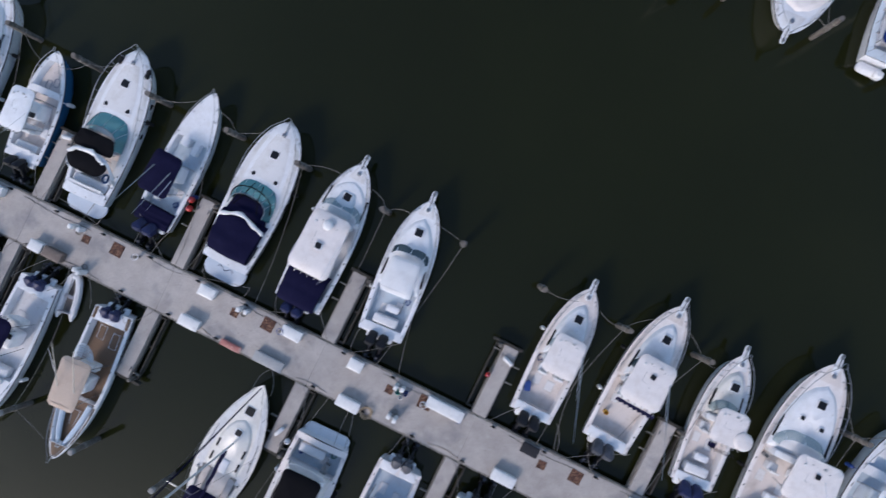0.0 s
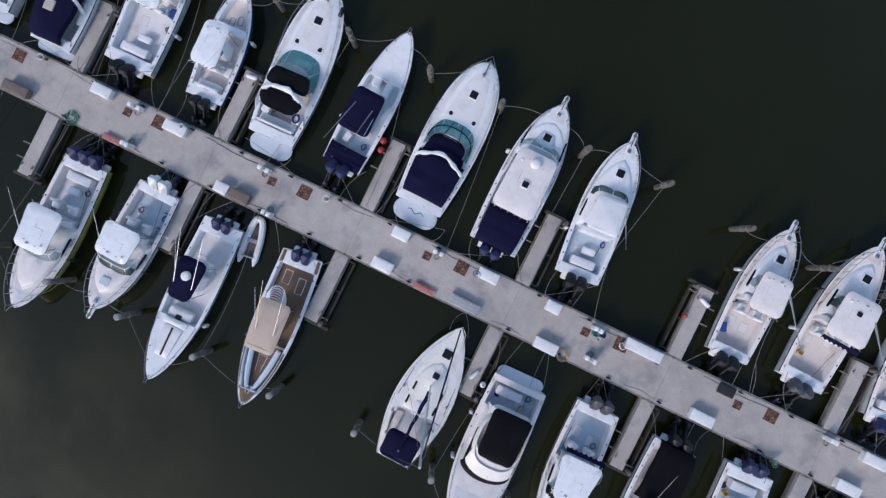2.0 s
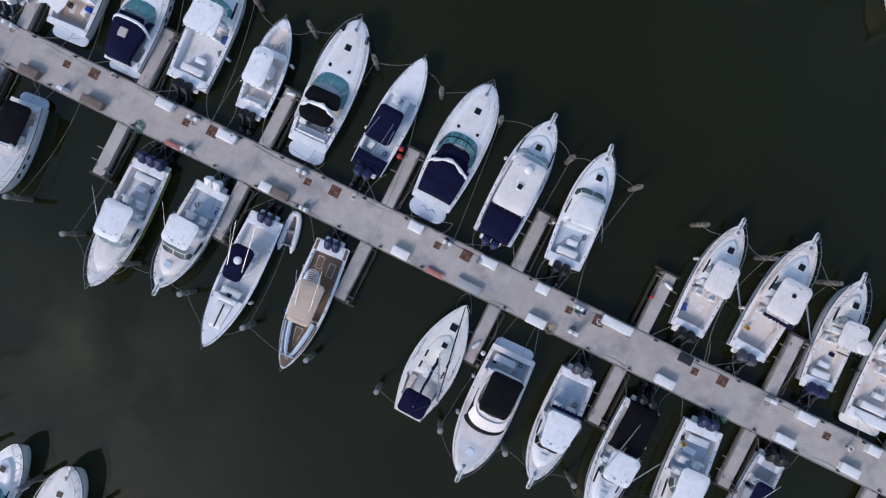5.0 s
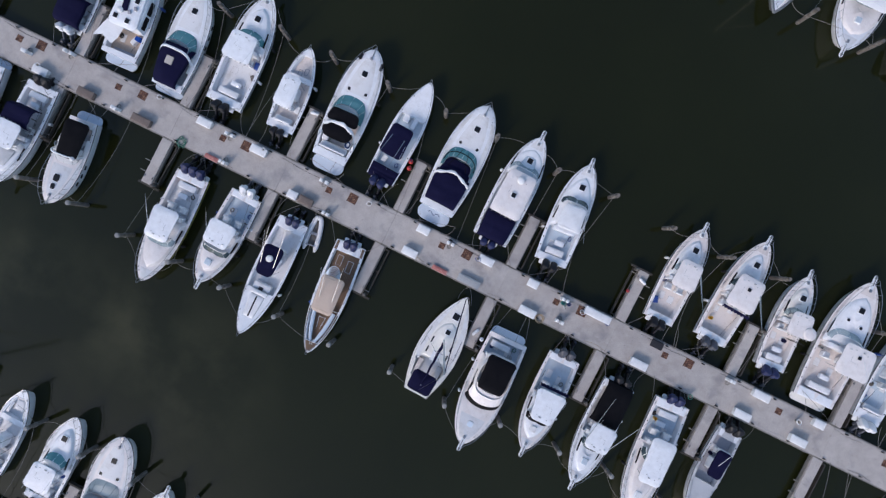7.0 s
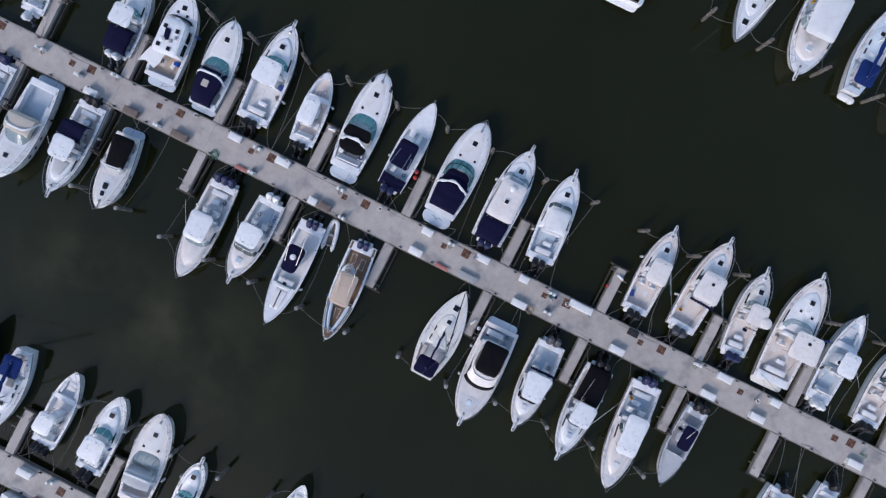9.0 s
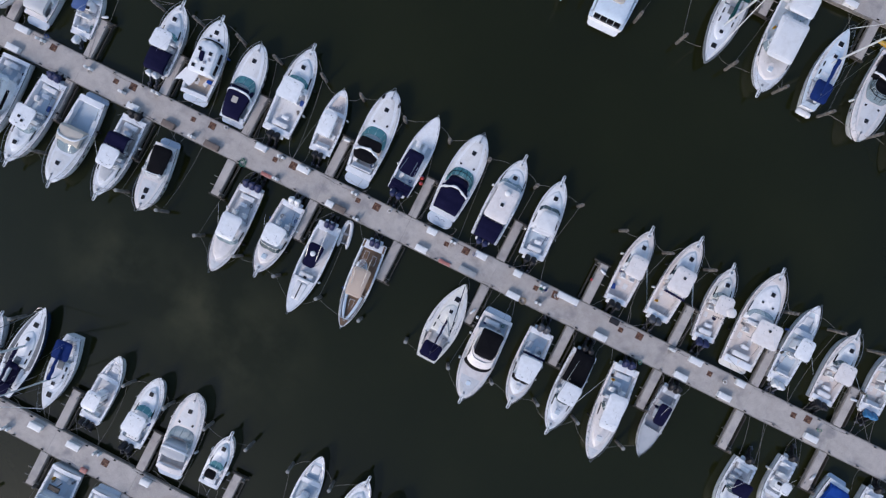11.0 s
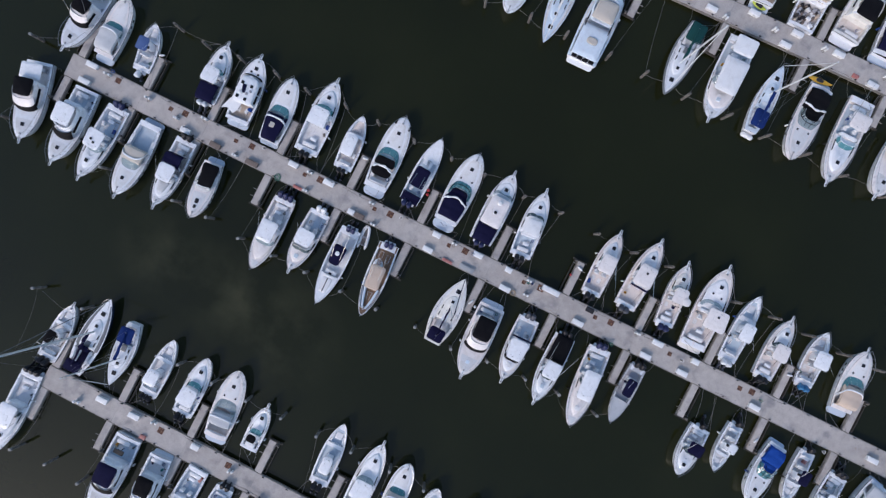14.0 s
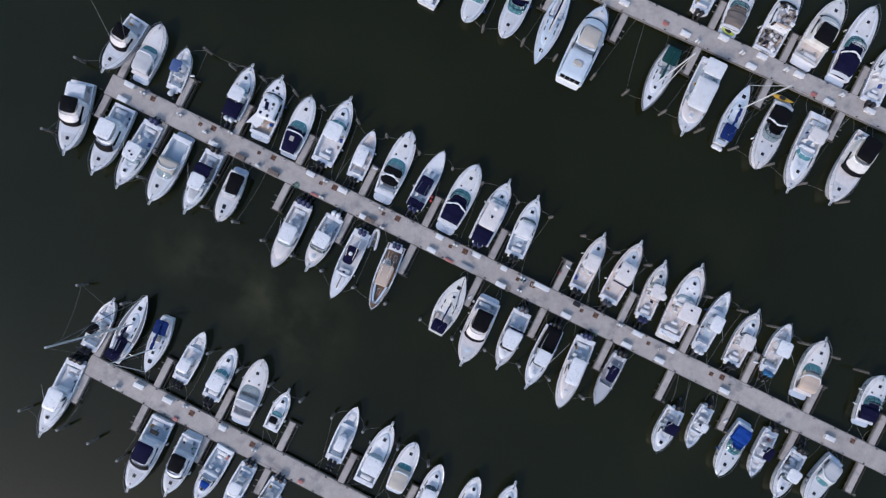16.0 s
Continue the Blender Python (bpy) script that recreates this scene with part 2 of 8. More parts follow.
CONCRETE = concrete()
GREYWOOD = timber("grey_weathered_timber", (0.11, 0.10, 0.09), (0.26, 0.245, 0.22))
WETWOOD = timber("dark_wet_timber", (0.022, 0.02, 0.017), (0.06, 0.052, 0.043))
PILEWOOD = timber("barnacled_pile_timber", (0.045, 0.038, 0.034), (0.19, 0.172, 0.155))
PILECAP = surface("weathered_pile_cap", (0.26, 0.255, 0.25), 0.7, grain=10, amount=0.2, stain=(0.22, 0.21, 0.20))
RUST = rusty()
WATER = water()


# ---- mesh helpers ----
class Form:
    """Vertices and faces of one mesh, gathered from lofts, boxes and tubes."""

    def __init__(self):
        self.v, self.f = [], []

    def grid(self, rows, closed=False):
        """A sheet through rows of equal length; closed: each row is a ring."""
        n, o = len(rows[0]), len(self.v)
        for r in rows:
            self.v.extend(r)
        for i in range(len(rows) - 1):
            for j in range(n if closed else n - 1):
                k = (j + 1) % n
                self.f.append((o + i * n + j, o + i * n + k, o + (i + 1) * n + k, o + (i + 1) * n + j))
        return self

    def cap(self, ring):
        o = len(self.v)
        self.v.extend(ring)
        self.f.append(tuple(range(o, o + len(ring))))
        return self

    def loft(self, rings):
        self.grid(rings, True)
        self.cap(rings[0][::-1])
        return self.cap(rings[-1])

    def tube(self, points, r, sides=6):
        pts = [Vector(p) for p in points]
        rings = []
        for i, p in enumerate(pts):
            d = (pts[min(i + 1, len(pts) - 1)] - pts[max(i - 1, 0)]).normalized()
            a = d.orthogonal().normalized() if abs(d.z) > 0.95 else d.cross(Vector((0, 0, 1))).normalized()
            b = d.cross(a)
            rr = r[i] if isinstance(r, (list, tuple)) else r
            rings.append([tuple(p + rr * (math.cos(t) * a + math.sin(t) * b)) for t in [2 * math.pi * k / sides for k in range(sides)]])
        return self.loft(rings)

    def box(self, x0, y0, z0, x1, y1, z1):
        r = lambda z: [(x0, y0, z), (x1, y0, z), (x1, y1, z), (x0, y1, z)]
        return self.loft([r(z0), r(z1)])

    def slab(self, x, y, z, wx, wy, h, r=0.1, bevel=0.03, crown=0.0, front=1.0, lean=0.0, lump=0.0, turn=0.0):
        """A rounded block with bevelled edges, a crowned top and a front (the +y side) that may be narrower."""
        r = min(r, wx / 2.01, wy / 2.01)
        ring = []
        for cx, cy, a0 in ((1, 1, 0), (-1, 1, 90), (-1, -1, 180), (1, -1, 270)):
            for k in range(5):
                a = radians(a0 + k * 22.5)
                ring.append((cx * (wx / 2 - r) + r * math.cos(a), cy * (wy / 2 - r) + r * math.sin(a)))
        c, s = math.cos(radians(turn)), math.sin(radians(turn))

        def level(scale, zz, dome=0.0):
            out = []
            for px, py in ring:
                px, py = px * scale, py * scale
                k = 1 + (front - 1) * (py / wy + 0.5)
                q = zz + lean * py + dome * (1 - (2 * py / wy) ** 2)
                if lump:
                    q += lump * noise.noise((px * 1.7 + x, py * 1.7 + y, z))
                px *= k
                out.append((x + px * c - py * s, y + px * s + py * c, q))
            return out
        bx = 1 - 2 * bevel / min(wx, wy)
        rows = [level(bx, z), level(1, z + min(bevel, h * 0.4)), level(1, z + h - bevel), level(bx, z + h)]
        rows += [level(bx * 0.66, z + h + crown * 0.6, 0), level(bx * 0.33, z + h + crown * 0.92, 0), level(0.04, z + h + crown, 0)]
        return self.loft(rows)


def part(name, form, material, parent=None, label="", smooth=True):
    me = bpy.data.meshes.new(name)
    me.from_pydata([tuple(p) for p in form.v], [], form.f)
    me.validate()
    bm = bmesh.new()
    bm.from_mesh(me)
    bmesh.ops.remove_doubles(bm, verts=bm.verts, dist=0.0005)
    bmesh.ops.recalc_face_normals(bm, faces=bm.faces)
    bm.to_mesh(me)
    bm.free()
    me.materials.append(material)
    if smooth:
        me.shade_smooth()
        me.set_sharp_from_angle(angle=radians(38))
    ob = new(name, me)
    ob.parent = parent
    return tagged(ob, label)


def thing(name, m, label, category, group="", kind=""):
    ob = new(name)
    ob.empty_display_size = 0.3
    ob.matrix_world = m
    return tagged(ob, label, category, group, kind)


# ---- boats: x to starboard, y to the bow, origin at the transom on the waterline ----
class Hull:
    def __init__(self, L, B, stern=0.88, full=2.3, power=0.72, zs=0.85, zb=1.45, mid=0.42, close=0.0):
        self.L, self.B, self.stern, self.full, self.power, self.zs, self.zb, self.mid = L, B, stern, full, power, zs, zb, mid

    def half(self, s):
        if s < self.mid:
            return self.B / 2 * (self.stern + (1 - self.stern) * math.sin(math.pi / 2 * s / self.mid))
        u = (s - self.mid) / (1 - self.mid)
        return self.B / 2 * max(0.0, 1 - u ** self.full) ** self.power

    def sheer(self, s):
        return self.zs + (self.zb - self.zs) * s ** 1.8

    def crown(self, s, camber):
        return self.sheer(s) + camber * min(1, self.half(s))

    def stations(self, a, b, n):
        return [a + (b - a) * i / n for i in range(n + 1)]

    def shell(self, root, material, stripe=None, rub=RUBBER, rub_r=0.03):
        form = Form()
        levels = ((0.0, -0.45), (0.78, -0.12), (0.90, 0.25), (0.96, 0.62), (1.0, 1.0))
        rows = []
        ss = [0, 0.08, 0.18, 0.3, 0.42, 0.54, 0.64, 0.73, 0.81, 0.88, 0.93, 0.965, 0.988, 1.0]
        for s in ss:
            hw, zt = max(self.half(s), 0.012), self.sheer(s)
            row = []
            for side in (1, -1):
                part_row = []
                for k, q in levels:
                    z = q * zt if q > 0 else q
                    flare = k - (1 - k) * 0.9 * s ** 3
                    y = s * self.L - 0.085 * self.L * (1 - max(q, -0.3)) * s ** 5
                    part_row.append((side * hw * max(flare, 0.0), y, z))
                row += part_row[::-1] if side == 1 else part_row[1:]
            rows.append(row)
        form.grid(rows)
        form.cap(rows[0])
        hull = part("hull", form, material, root)
        belt = Form()
        edge = [(self.half(s) + 0.012, s * self.L, self.sheer(s) - 0.03) for s in ss]
        belt.tube(edge + [(-x, y, z) for x, y, z in edge[::-1]], rub_r, 5)
        part("rub_rail", belt, rub, hull)
        if stripe:
            band = Form()
            for side in (1, -1):
                band.grid([[(side * (self.half(s) * (0.955 + 0.035 * q) + 0.006), s * self.L - 0.02, self.sheer(s) * q) for q in (0.62, 0.9)] for s in ss[:-2]])
            part("hull_stripe", band, stripe, hull)
        return hull

    def deck(self, root, material, sole, wells, camber=0.10, n=44, lip=0.0):
        """The deck, with a sunk well for each (s0, s1, side deck width, depth)."""
        form, floor = Form(), Form()
        ss = sorted(set([round(v, 4) for v in self.stations(0, 1, n)] + [w for a in wells for w in a[:2]]))
        inside = lambda s: next((w for w in wells if w[0] - 1e-6 <= s <= w[1] + 1e-6), None)
        lanes = [-1, -0.86, -0.6, -0.3, 0, 0.3, 0.6, 0.86, 1]
        top = lambda s, k: (self.half(s) * k, s * self.L, self.sheer(s) + camber * (1 - k * k) * min(1, self.half(s)))
        for a, b in zip(ss, ss[1:]):
            w = inside((a + b) / 2)
            if not w:
                form.grid([[top(s, k) for k in lanes] for s in (a, b)])
                continue
            for side in (1, -1):
                rows = []
                for s in (a, b):
                    hw, z = self.half(s), self.sheer(s)
                    i = max(hw - w[2], 0.05)
                    rows.append([(side * hw, s * self.L, z), (side * (hw - 0.05), s * self.L, z + 0.03), (side * (i + 0.03), s * self.L, z + 0.03),
                                 (side * i, s * self.L, z), (side * (i - 0.04), s * self.L, z - w[3])])
                form.grid(rows)
            floor.grid([[(k * (max(self.half(s) - w[2], 0.05) - 0.035), s * self.L, self.sheer(s) - w[3]) for k in (-1, -0.5, 0, 0.5, 1)] for s in (a, b)])
        for s0, s1, side, depth in wells:
            for s in (s0, s1):
                i = max(self.half(s) - side, 0.05)
                z = self.sheer(s)
                form.grid([[(k * i, s * self.L, z + camber * (1 - k * k) * 0.8 + 0.01) for k in (-1, -0.5, 0, 0.5, 1)],
                           [(k * i, s * self.L, z - depth - 0.01) for k in (-1, -0.5, 0, 0.5, 1)]])
        deck = part("deck", form, material, root)
        if floor.f:
            part("cockpit_sole", floor, sole, root)
        return deck

    def panel(self, root, s0, s1, k0, k1, material, camber, lift=0.012, name="nonskid_panel", taper=1.0):
        """A moulded non-skid panel that lies on the deck between two stations and two fractions of the half beam."""
        form, rows = Form(), []
        for i in range(9):
            s = s0 + (s1 - s0) * i / 8
            pinch = 1 - (1 - taper) * (i / 8) ** 2
            row = []
            for j in range(6):
                k = k0 + (k1 - k0) * j / 5
                k = k * pinch if k0 < 0 < k1 else k
                edge = 0.0 if j in (0, 5) or i in (0, 8) else lift
                row.append((self.half(s) * k, s * self.L, self.sheer(s) + camber * (1 - k * k) * min(1, self.half(s)) + edge + 0.004))
            rows.append(row)
        form.grid(rows)
        return part(name, form, material, root)

    def house(self, root, name, material, s0, s1, width, h, z=None, nose=0.5, inset=0.16, crown=0.06, label=""):
        """A cabin that follows the hull's plan between two stations, with a rounded nose and sloping sides."""
        form = Form()
        y0, y1 = s0 * self.L, s1 * self.L
        hw = lambda y: min(self.half(min(y / self.L, 0.985)) * width, self.B / 2 * width)
        ring, n = [], 12
        for i in range(n + 1):
            t = i / n
            y = y0 + (y1 - y0) * t
            u = max(0.0, (t - (1 - nose)) / nose) if nose else 0
            ring.append((hw(y) * math.sqrt(max(0.0, 1 - u ** 2.4)) if nose else hw(y), y))
        ring = ring + [(-x, y) for x, y in ring[::-1]]
        yc = (y0 + y1) / 2
        base = z if z is not None else None
        rows = []
        for k, q in ((1.0, 0.0), (1 - inset * 0.55, 0.62), (1 - inset * 0.8, 0.9), (1 - inset * 1.15, 1.0), (0.55, 1.0 + crown), (0.05, 1.0 + crown * 1.6)):
            row = []
            for x, y in ring:
                zz = (base if base is not None else self.sheer(y / self.L) + 0.02) + h * q * (1 if base is not None else (1.0 - 0.25 * max(0, (y - yc) / (y1 - y0))))
                row.append((x * k, yc + (y - yc) * (1 - (1 - k) * (0.75 if k > 0.6 else 1)), zz))
            rows.append(row)
        form.loft(rows)
        return part(name, form, material, root, label)


def shield(root, x, y, rx, ry, z, h, glass_kind, trim_m=GEL, spread=95, lean=0.45, mullions=3, flat=2.6, pinch=0.88):
    """A wrap-round windshield with its frame and mullions."""
    pane, bars = Form(), Form()
    lo, hi = [], []
    for i in range(17):
        a = radians(-spread + 2 * spread * i / 16)
        sx, cy = math.sin(a), math.cos(a)
        kx = math.copysign(abs(sx) ** (2 / flat), sx)
        ky = math.copysign(abs(cy) ** (2 / flat), cy)
        lo.append((x + rx * kx, y + ry * ky, z))
        hi.append((x + rx * pinch * kx, y + (ry - lean) * ky - (0.1 if ky < 0 else 0), z + h))
    pane.grid([lo, [tuple((Vector(a) + Vector(b)) / 2 + Vector((0, 0.02, 0.02))) for a, b in zip(lo, hi)], hi])
    p = part("windshield", pane, glass_kind, root)
    bars.tube(hi, 0.028, 5)
    bars.tube(lo, 0.018, 5)
    for k in range(mullions):
        i = round(16 * (k + 1) / (mullions + 1))
        bars.tube([lo[i], hi[i]], 0.026, 5)
    part("windshield_frame", bars, trim_m, p)
    return p


def outboard(root, x, y, z, material, tilt=0.0, size=1.0):
    cowl, leg, prop = Form(), Form(), Form()
    cowl.slab(0, -0.28, 0.20, 0.53, 0.82, 0.40, r=0.2, bevel=0.10, crown=0.07, front=0.84)
    cowl.slab(0, -0.25, 0.02, 0.34, 0.52, 0.24, r=0.12, bevel=0.04)
    leg.slab(0, -0.24, -0.80, 0.13, 0.28, 0.86, r=0.06, bevel=0.03)
    leg.slab(0, -0.32, -0.62, 0.30, 0.46, 0.03, r=0.12, bevel=0.01)
    leg.tube([(0, 0.06, -0.86), (0, -0.05, -0.86), (0, -0.35, -0.86), (0, -0.46, -0.86)], [0.03, 0.075, 0.08, 0.05], 8)
    leg.box(-0.15, -0.14, -0.3, 0.15, 0.05, 0.10)
    for k in range(3):
        a = k * 2 * math.pi / 3
        c, d = math.cos(a), math.sin(a)
        prop.loft([[(c * r - d * w, -0.50 + t, -0.86 + d * r + c * w) for w, t in ((-0.07, 0.02), (0.07, -0.03), (0.07, -0.045), (-0.07, 0.005))] for r in (0.03, 0.12, 0.2)])
    m = pose(x, y, z, -tilt) @ Matrix.Scale(size, 4)
    top_ = part("outboard_motor", cowl, material, root)
    top_.matrix_local = m
    part("outboard_leg", leg, ENGINE_BLACK if material is not ENGINE_WHITE else ENGINE_GREY, top_)
    part("propeller", prop, ENGINE_GREY, top_)
    return top_


def rail(root, hull, s0, h=0.55, inset=0.10, posts=4, r=0.017, past=0.12):
    form = Form()
    ss = [s0 + (0.985 - s0) * i / 9 for i in range(10)]
    side = [(max(hull.half(s) - inset, 0.06), s * hull.L, hull.sheer(s) + h * min(1, 0.25 + 1.5 * (s - s0) / (1 - s0))) for s in ss]
    tip = [(0.05, hull.L + past, hull.sheer(1) + h)]
    path = side + tip + [(-x, y, z) for x, y, z in (side + tip)[::-1]]
    form.tube(path, r, 5)
    for i in range(posts):
        s = ss[1 + round(8 * i / max(posts - 1, 1))]
        for k in (1, -1):
            x, y = max(hull.half(s) - inset, 0.06), s * hull.L
            form.tube([(k * x * 0.97, y - 0.03, hull.sheer(s)), (k * x, y, hull.sheer(s) + h * min(1, 0.25 + 1.5 * (s - s0) / (1 - s0)))], r * 0.9, 4)
            form.tube([(k * x * 0.97, y - 0.03, hull.sheer(s) - 0.01), (k * x * 0.97, y - 0.03, hull.sheer(s) + 0.035)], 0.045, 6)
    return part("bow_rail", form, STEEL, root)


def pulpit(root, hull, reach=0.55):
    form, anchor = Form(), Form()
    z = hull.sheer(1)
    form.slab(0, hull.L + reach / 2 - 0.35, z - 0.03, 0.36, reach + 0.7, 0.07, r=0.14, bevel=0.02, front=0.75)
    p = part("bow_pulpit", form, GEL, root)
    anchor.tube([(0, hull.L - 0.3, z + 0.08), (0, hull.L + reach * 0.95, z + 0.07)], 0.03, 6)
    anchor.slab(0, hull.L + reach * 0.75, z + 0.05, 0.22, 0.30, 0.04, r=0.08, bevel=0.012, front=0.3)
    part("anchor", anchor, GREYGEL, p)
    roller = Form()
    roller.slab(0, hull.L * 0.93, z + 0.02, 0.2, 0.24, 0.12, r=0.06, bevel=0.03)
    part("windlass", roller, STEEL, root)
    return p


def hatch(root, x, y, z, w, d=None, material=DARK, turn=0, corner=0.05):
    form, rim = Form(), Form()
    d = d or w
    rim.slab(x, y, z - 0.16, w + 0.09, d + 0.09, 0.19, r=corner + 0.03, bevel=0.012, turn=turn)
    form.slab(x, y, z + 0.005, w, d, 0.045, r=min(corner, w * 0.48), bevel=0.01, turn=turn)
    h = part("deck_hatch", form, material, root)
    part("hatch_frame", rim, GEL, h)
    return h


def top(root, name, x, y, z, wx, wy, material, h=0.07, crown=0.08, front=0.94, r=0.28, legs=4, spread=0.86, foot=0.9, lump=0.0, label="", leg_y=0.8):
    """A hardtop, T-top or bimini on pipe legs."""
    form = Form()
    hard = name in ("hardtop", "t_top") and material in (GEL, PINKGEL, CREAM)
    crown = 0.03 if hard else crown
    form.slab(x, y, z, wx, wy, h, r=max(r, 0.34) if hard else r, bevel=0.03, crown=crown, front=front, lump=lump)
    t = part(name, form, material, root, label)
    if hard:
        seam = Form()
        sx_, sy_ = wx * 0.26, wy * 0.23
        ring = [(x + a * sx_, y + wy * 0.05 + b * sy_, z + h + 0.026) for a, b in ((-0.7, 0.5), (-0.7, -0.35), (0.15, -0.35), (0.15, -0.7))]
        seam.tube(ring, 0.008, 4)
        part("panel_seam", seam, BOXGREY, t)
        for k in (1, -1):
            lip = Form()
            lip.tube([(x + k * (wx / 2 * (1.0 if q < 0 else front) + 0.01), y + q * wy / 2 * 0.82, z + 0.015) for q in (-1, -0.5, 0, 0.5, 1)], 0.02, 5)
            part("edge_rail", lip, ALU, t)
        for q in (-0.40, -0.24, -0.08, 0.08, 0.24, 0.40):
            f = Form()
            f.tube([(x + q * wx, y - wy / 2 + 0.06, z - 0.02), (x + q * wx, y - wy / 2 - 0.06, z + 0.13), (x + q * wx, y - wy / 2 - 0.10, z + 0.20)], [0.02, 0.022, 0.022], 5)
            part("rod_holder", f, ALU, t)
        for q, d in ((-0.16, 0.36), (0.2, 0.31)):
            f = Form()
            f.slab(x + q * wx, y + wy * d, z + h + 0.005, 0.07, 0.06, 0.04, r=0.02, bevel=0.01)
            part("roof_fitting", f, BOXGREY, t)
        f = Form()
        f.slab(x - wx * 0.3, y + wy * 0.3, z + h + 0.01, 0.12, 0.12, 0.09, r=0.055, bevel=0.02)
        part("antenna_base", f, VINYL, t)
        f = Form()
        f.slab(x + wx * 0.08, y + wy * 0.36, z + h + 0.02, 0.16, 0.07, 0.06, r=0.02, bevel=0.01)
        part("navigation_light", f, BOXGREY, t)
    elif legs:
        for q in (-0.42, 0.0, 0.42):
            f = Form()
            f.tube([(x + k * wx / 2 * 0.95 * (1 - 0.06 * (q + 0.5)), y + q * wy, z + h + crown * (1 - abs(k)) * (0.95 if abs(q) < 0.2 else 0.45) + 0.005) for k in (-1, -0.6, -0.2, 0.2, 0.6, 1)], 0.014, 4)
            part("canvas_bow", f, material, t)
    if legs:
        for sx in (1, -1):
            for sy in (1, -1):
                pipe = Form()
                pipe.tube([(x + sx * wx * spread / 2 * 0.8, y + sy * wy * leg_y / 2 * 0.8, foot), (x + sx * wx * spread / 2 * 0.9, y + sy * wy * leg_y / 2 * 0.92, z - 0.25),
                           (x + sx * wx * spread / 2 * 0.85, y + sy * wy * leg_y / 2 * 0.85, z + 0.01)], 0.024, 6)
                part("support_pipe", pipe, ALU, t)
    return t


def pole(root, name, a, b, r=0.022, material=ALU, tip=0.35):
    form = Form()
    a, b = Vector(a), Vector(b)
    form.tube([a, a.lerp(b, 0.5), b], [r, r * (1 + tip) / 2, r * tip], 6)
    return part(name, form, material, root)


def seat(root, name, x, y, z, wx, wy, h=0.4, material=VINYL, back=0, turn=0):
    form = Form()
    form.slab(x, y, z, wx, wy, h, r=0.10, bevel=0.05, crown=0.02, turn=turn)
    s = part(name, form, material, root)
    if back:
        rest = Form()
        rest.slab(x, y + back * wy * 0.45, z + h * 0.8, wx, 0.14, 0.42, r=0.06, bevel=0.05)
        part("backrest", rest, material, s)
    return s


def platform(root, hull, reach=0.75, material=GEL, width=0.9):
    form = Form()
    form.slab(0, -reach / 2 + 0.1, 0.22, hull.B * hull.stern * width, reach + 0.25, 0.14, r=0.62, bevel=0.04, crown=0.0)
    return part("swim_platform", form, material, root)


def canopy(root, name, s0, s1, hull, z, material, rise=0.2, width=0.94, skirt=0.5, lump=0.05, label="", front=None):
    """A cloth enclosure stretched over bows: crowned top, seams and sides that fall to the gunwale."""
    form = Form()
    rows = []
    n = 12
    for i in range(n + 1):
        t = i / n
        s = s0 + (s1 - s0) * t
        hw = hull.half(s) * width if front is None else (hull.half(s) * width) * (1 + (front - 1) * t)
        edge = min(t, 1 - t)
        zz = z * min(1.0, 0.72 + edge * 2.6) + (1 - min(1.0, 0.72 + edge * 2.6)) * (hull.sheer(s) + 0.1)
        row = []
        for k in (-1.0, -0.97, -0.84, -0.55, -0.2, 0.2, 0.55, 0.84, 0.97, 1.0):
            drop = skirt if abs(k) == 1 else skirt * 0.45 if abs(k) > 0.9 else rise * k * k
            q = zz - drop + lump * noise.noise((k * 2.2 + s0 * 9, t * 4.5, z)) + 0.018 * math.cos(t * 3 * 2 * math.pi)
            row.append((hw * k, s * hull.L, q))
        rows.append(row)
    for end in (0, -1):
        rim = [(x * 0.99, y - (0.06 if end == 0 else -0.06), hull.sheer(s0 if end == 0 else s1) + 0.03) for x, y, zq in rows[end]]
        rows.insert(0, rim) if end == 0 else rows.append(rim)
    form.grid(rows)
    return part(name, form, material, root, label)


def arch(root, hull, s, z, material=GEL, width=0.93, chord=0.38, sweep=0.55):
    """A moulded radar arch that spans the cockpit."""
    form = Form()
    rows = []
    for i in range(13):
        a = math.pi * i / 12
        x = hull.half(s) * width * math.copysign(abs(math.cos(a)) ** 0.55, math.cos(a))
        zz = hull.sheer(s) + (z - hull.sheer(s)) * math.sin(a) ** 0.6
        y = s * hull.L + sweep * (1 - math.sin(a))
        c = chord * (1.35 - 0.35 * math.sin(a))
        rows.append([(x, y - c / 2, zz), (x * 0.985, y - c / 2 + 0.05, zz + 0.05), (x * 0.985, y + c / 2 - 0.05, zz + 0.05), (x, y + c / 2, zz), (x * 0.95, y, zz - 0.07)])
    form.loft(rows)
    return part("radar_arch", form, material, root)


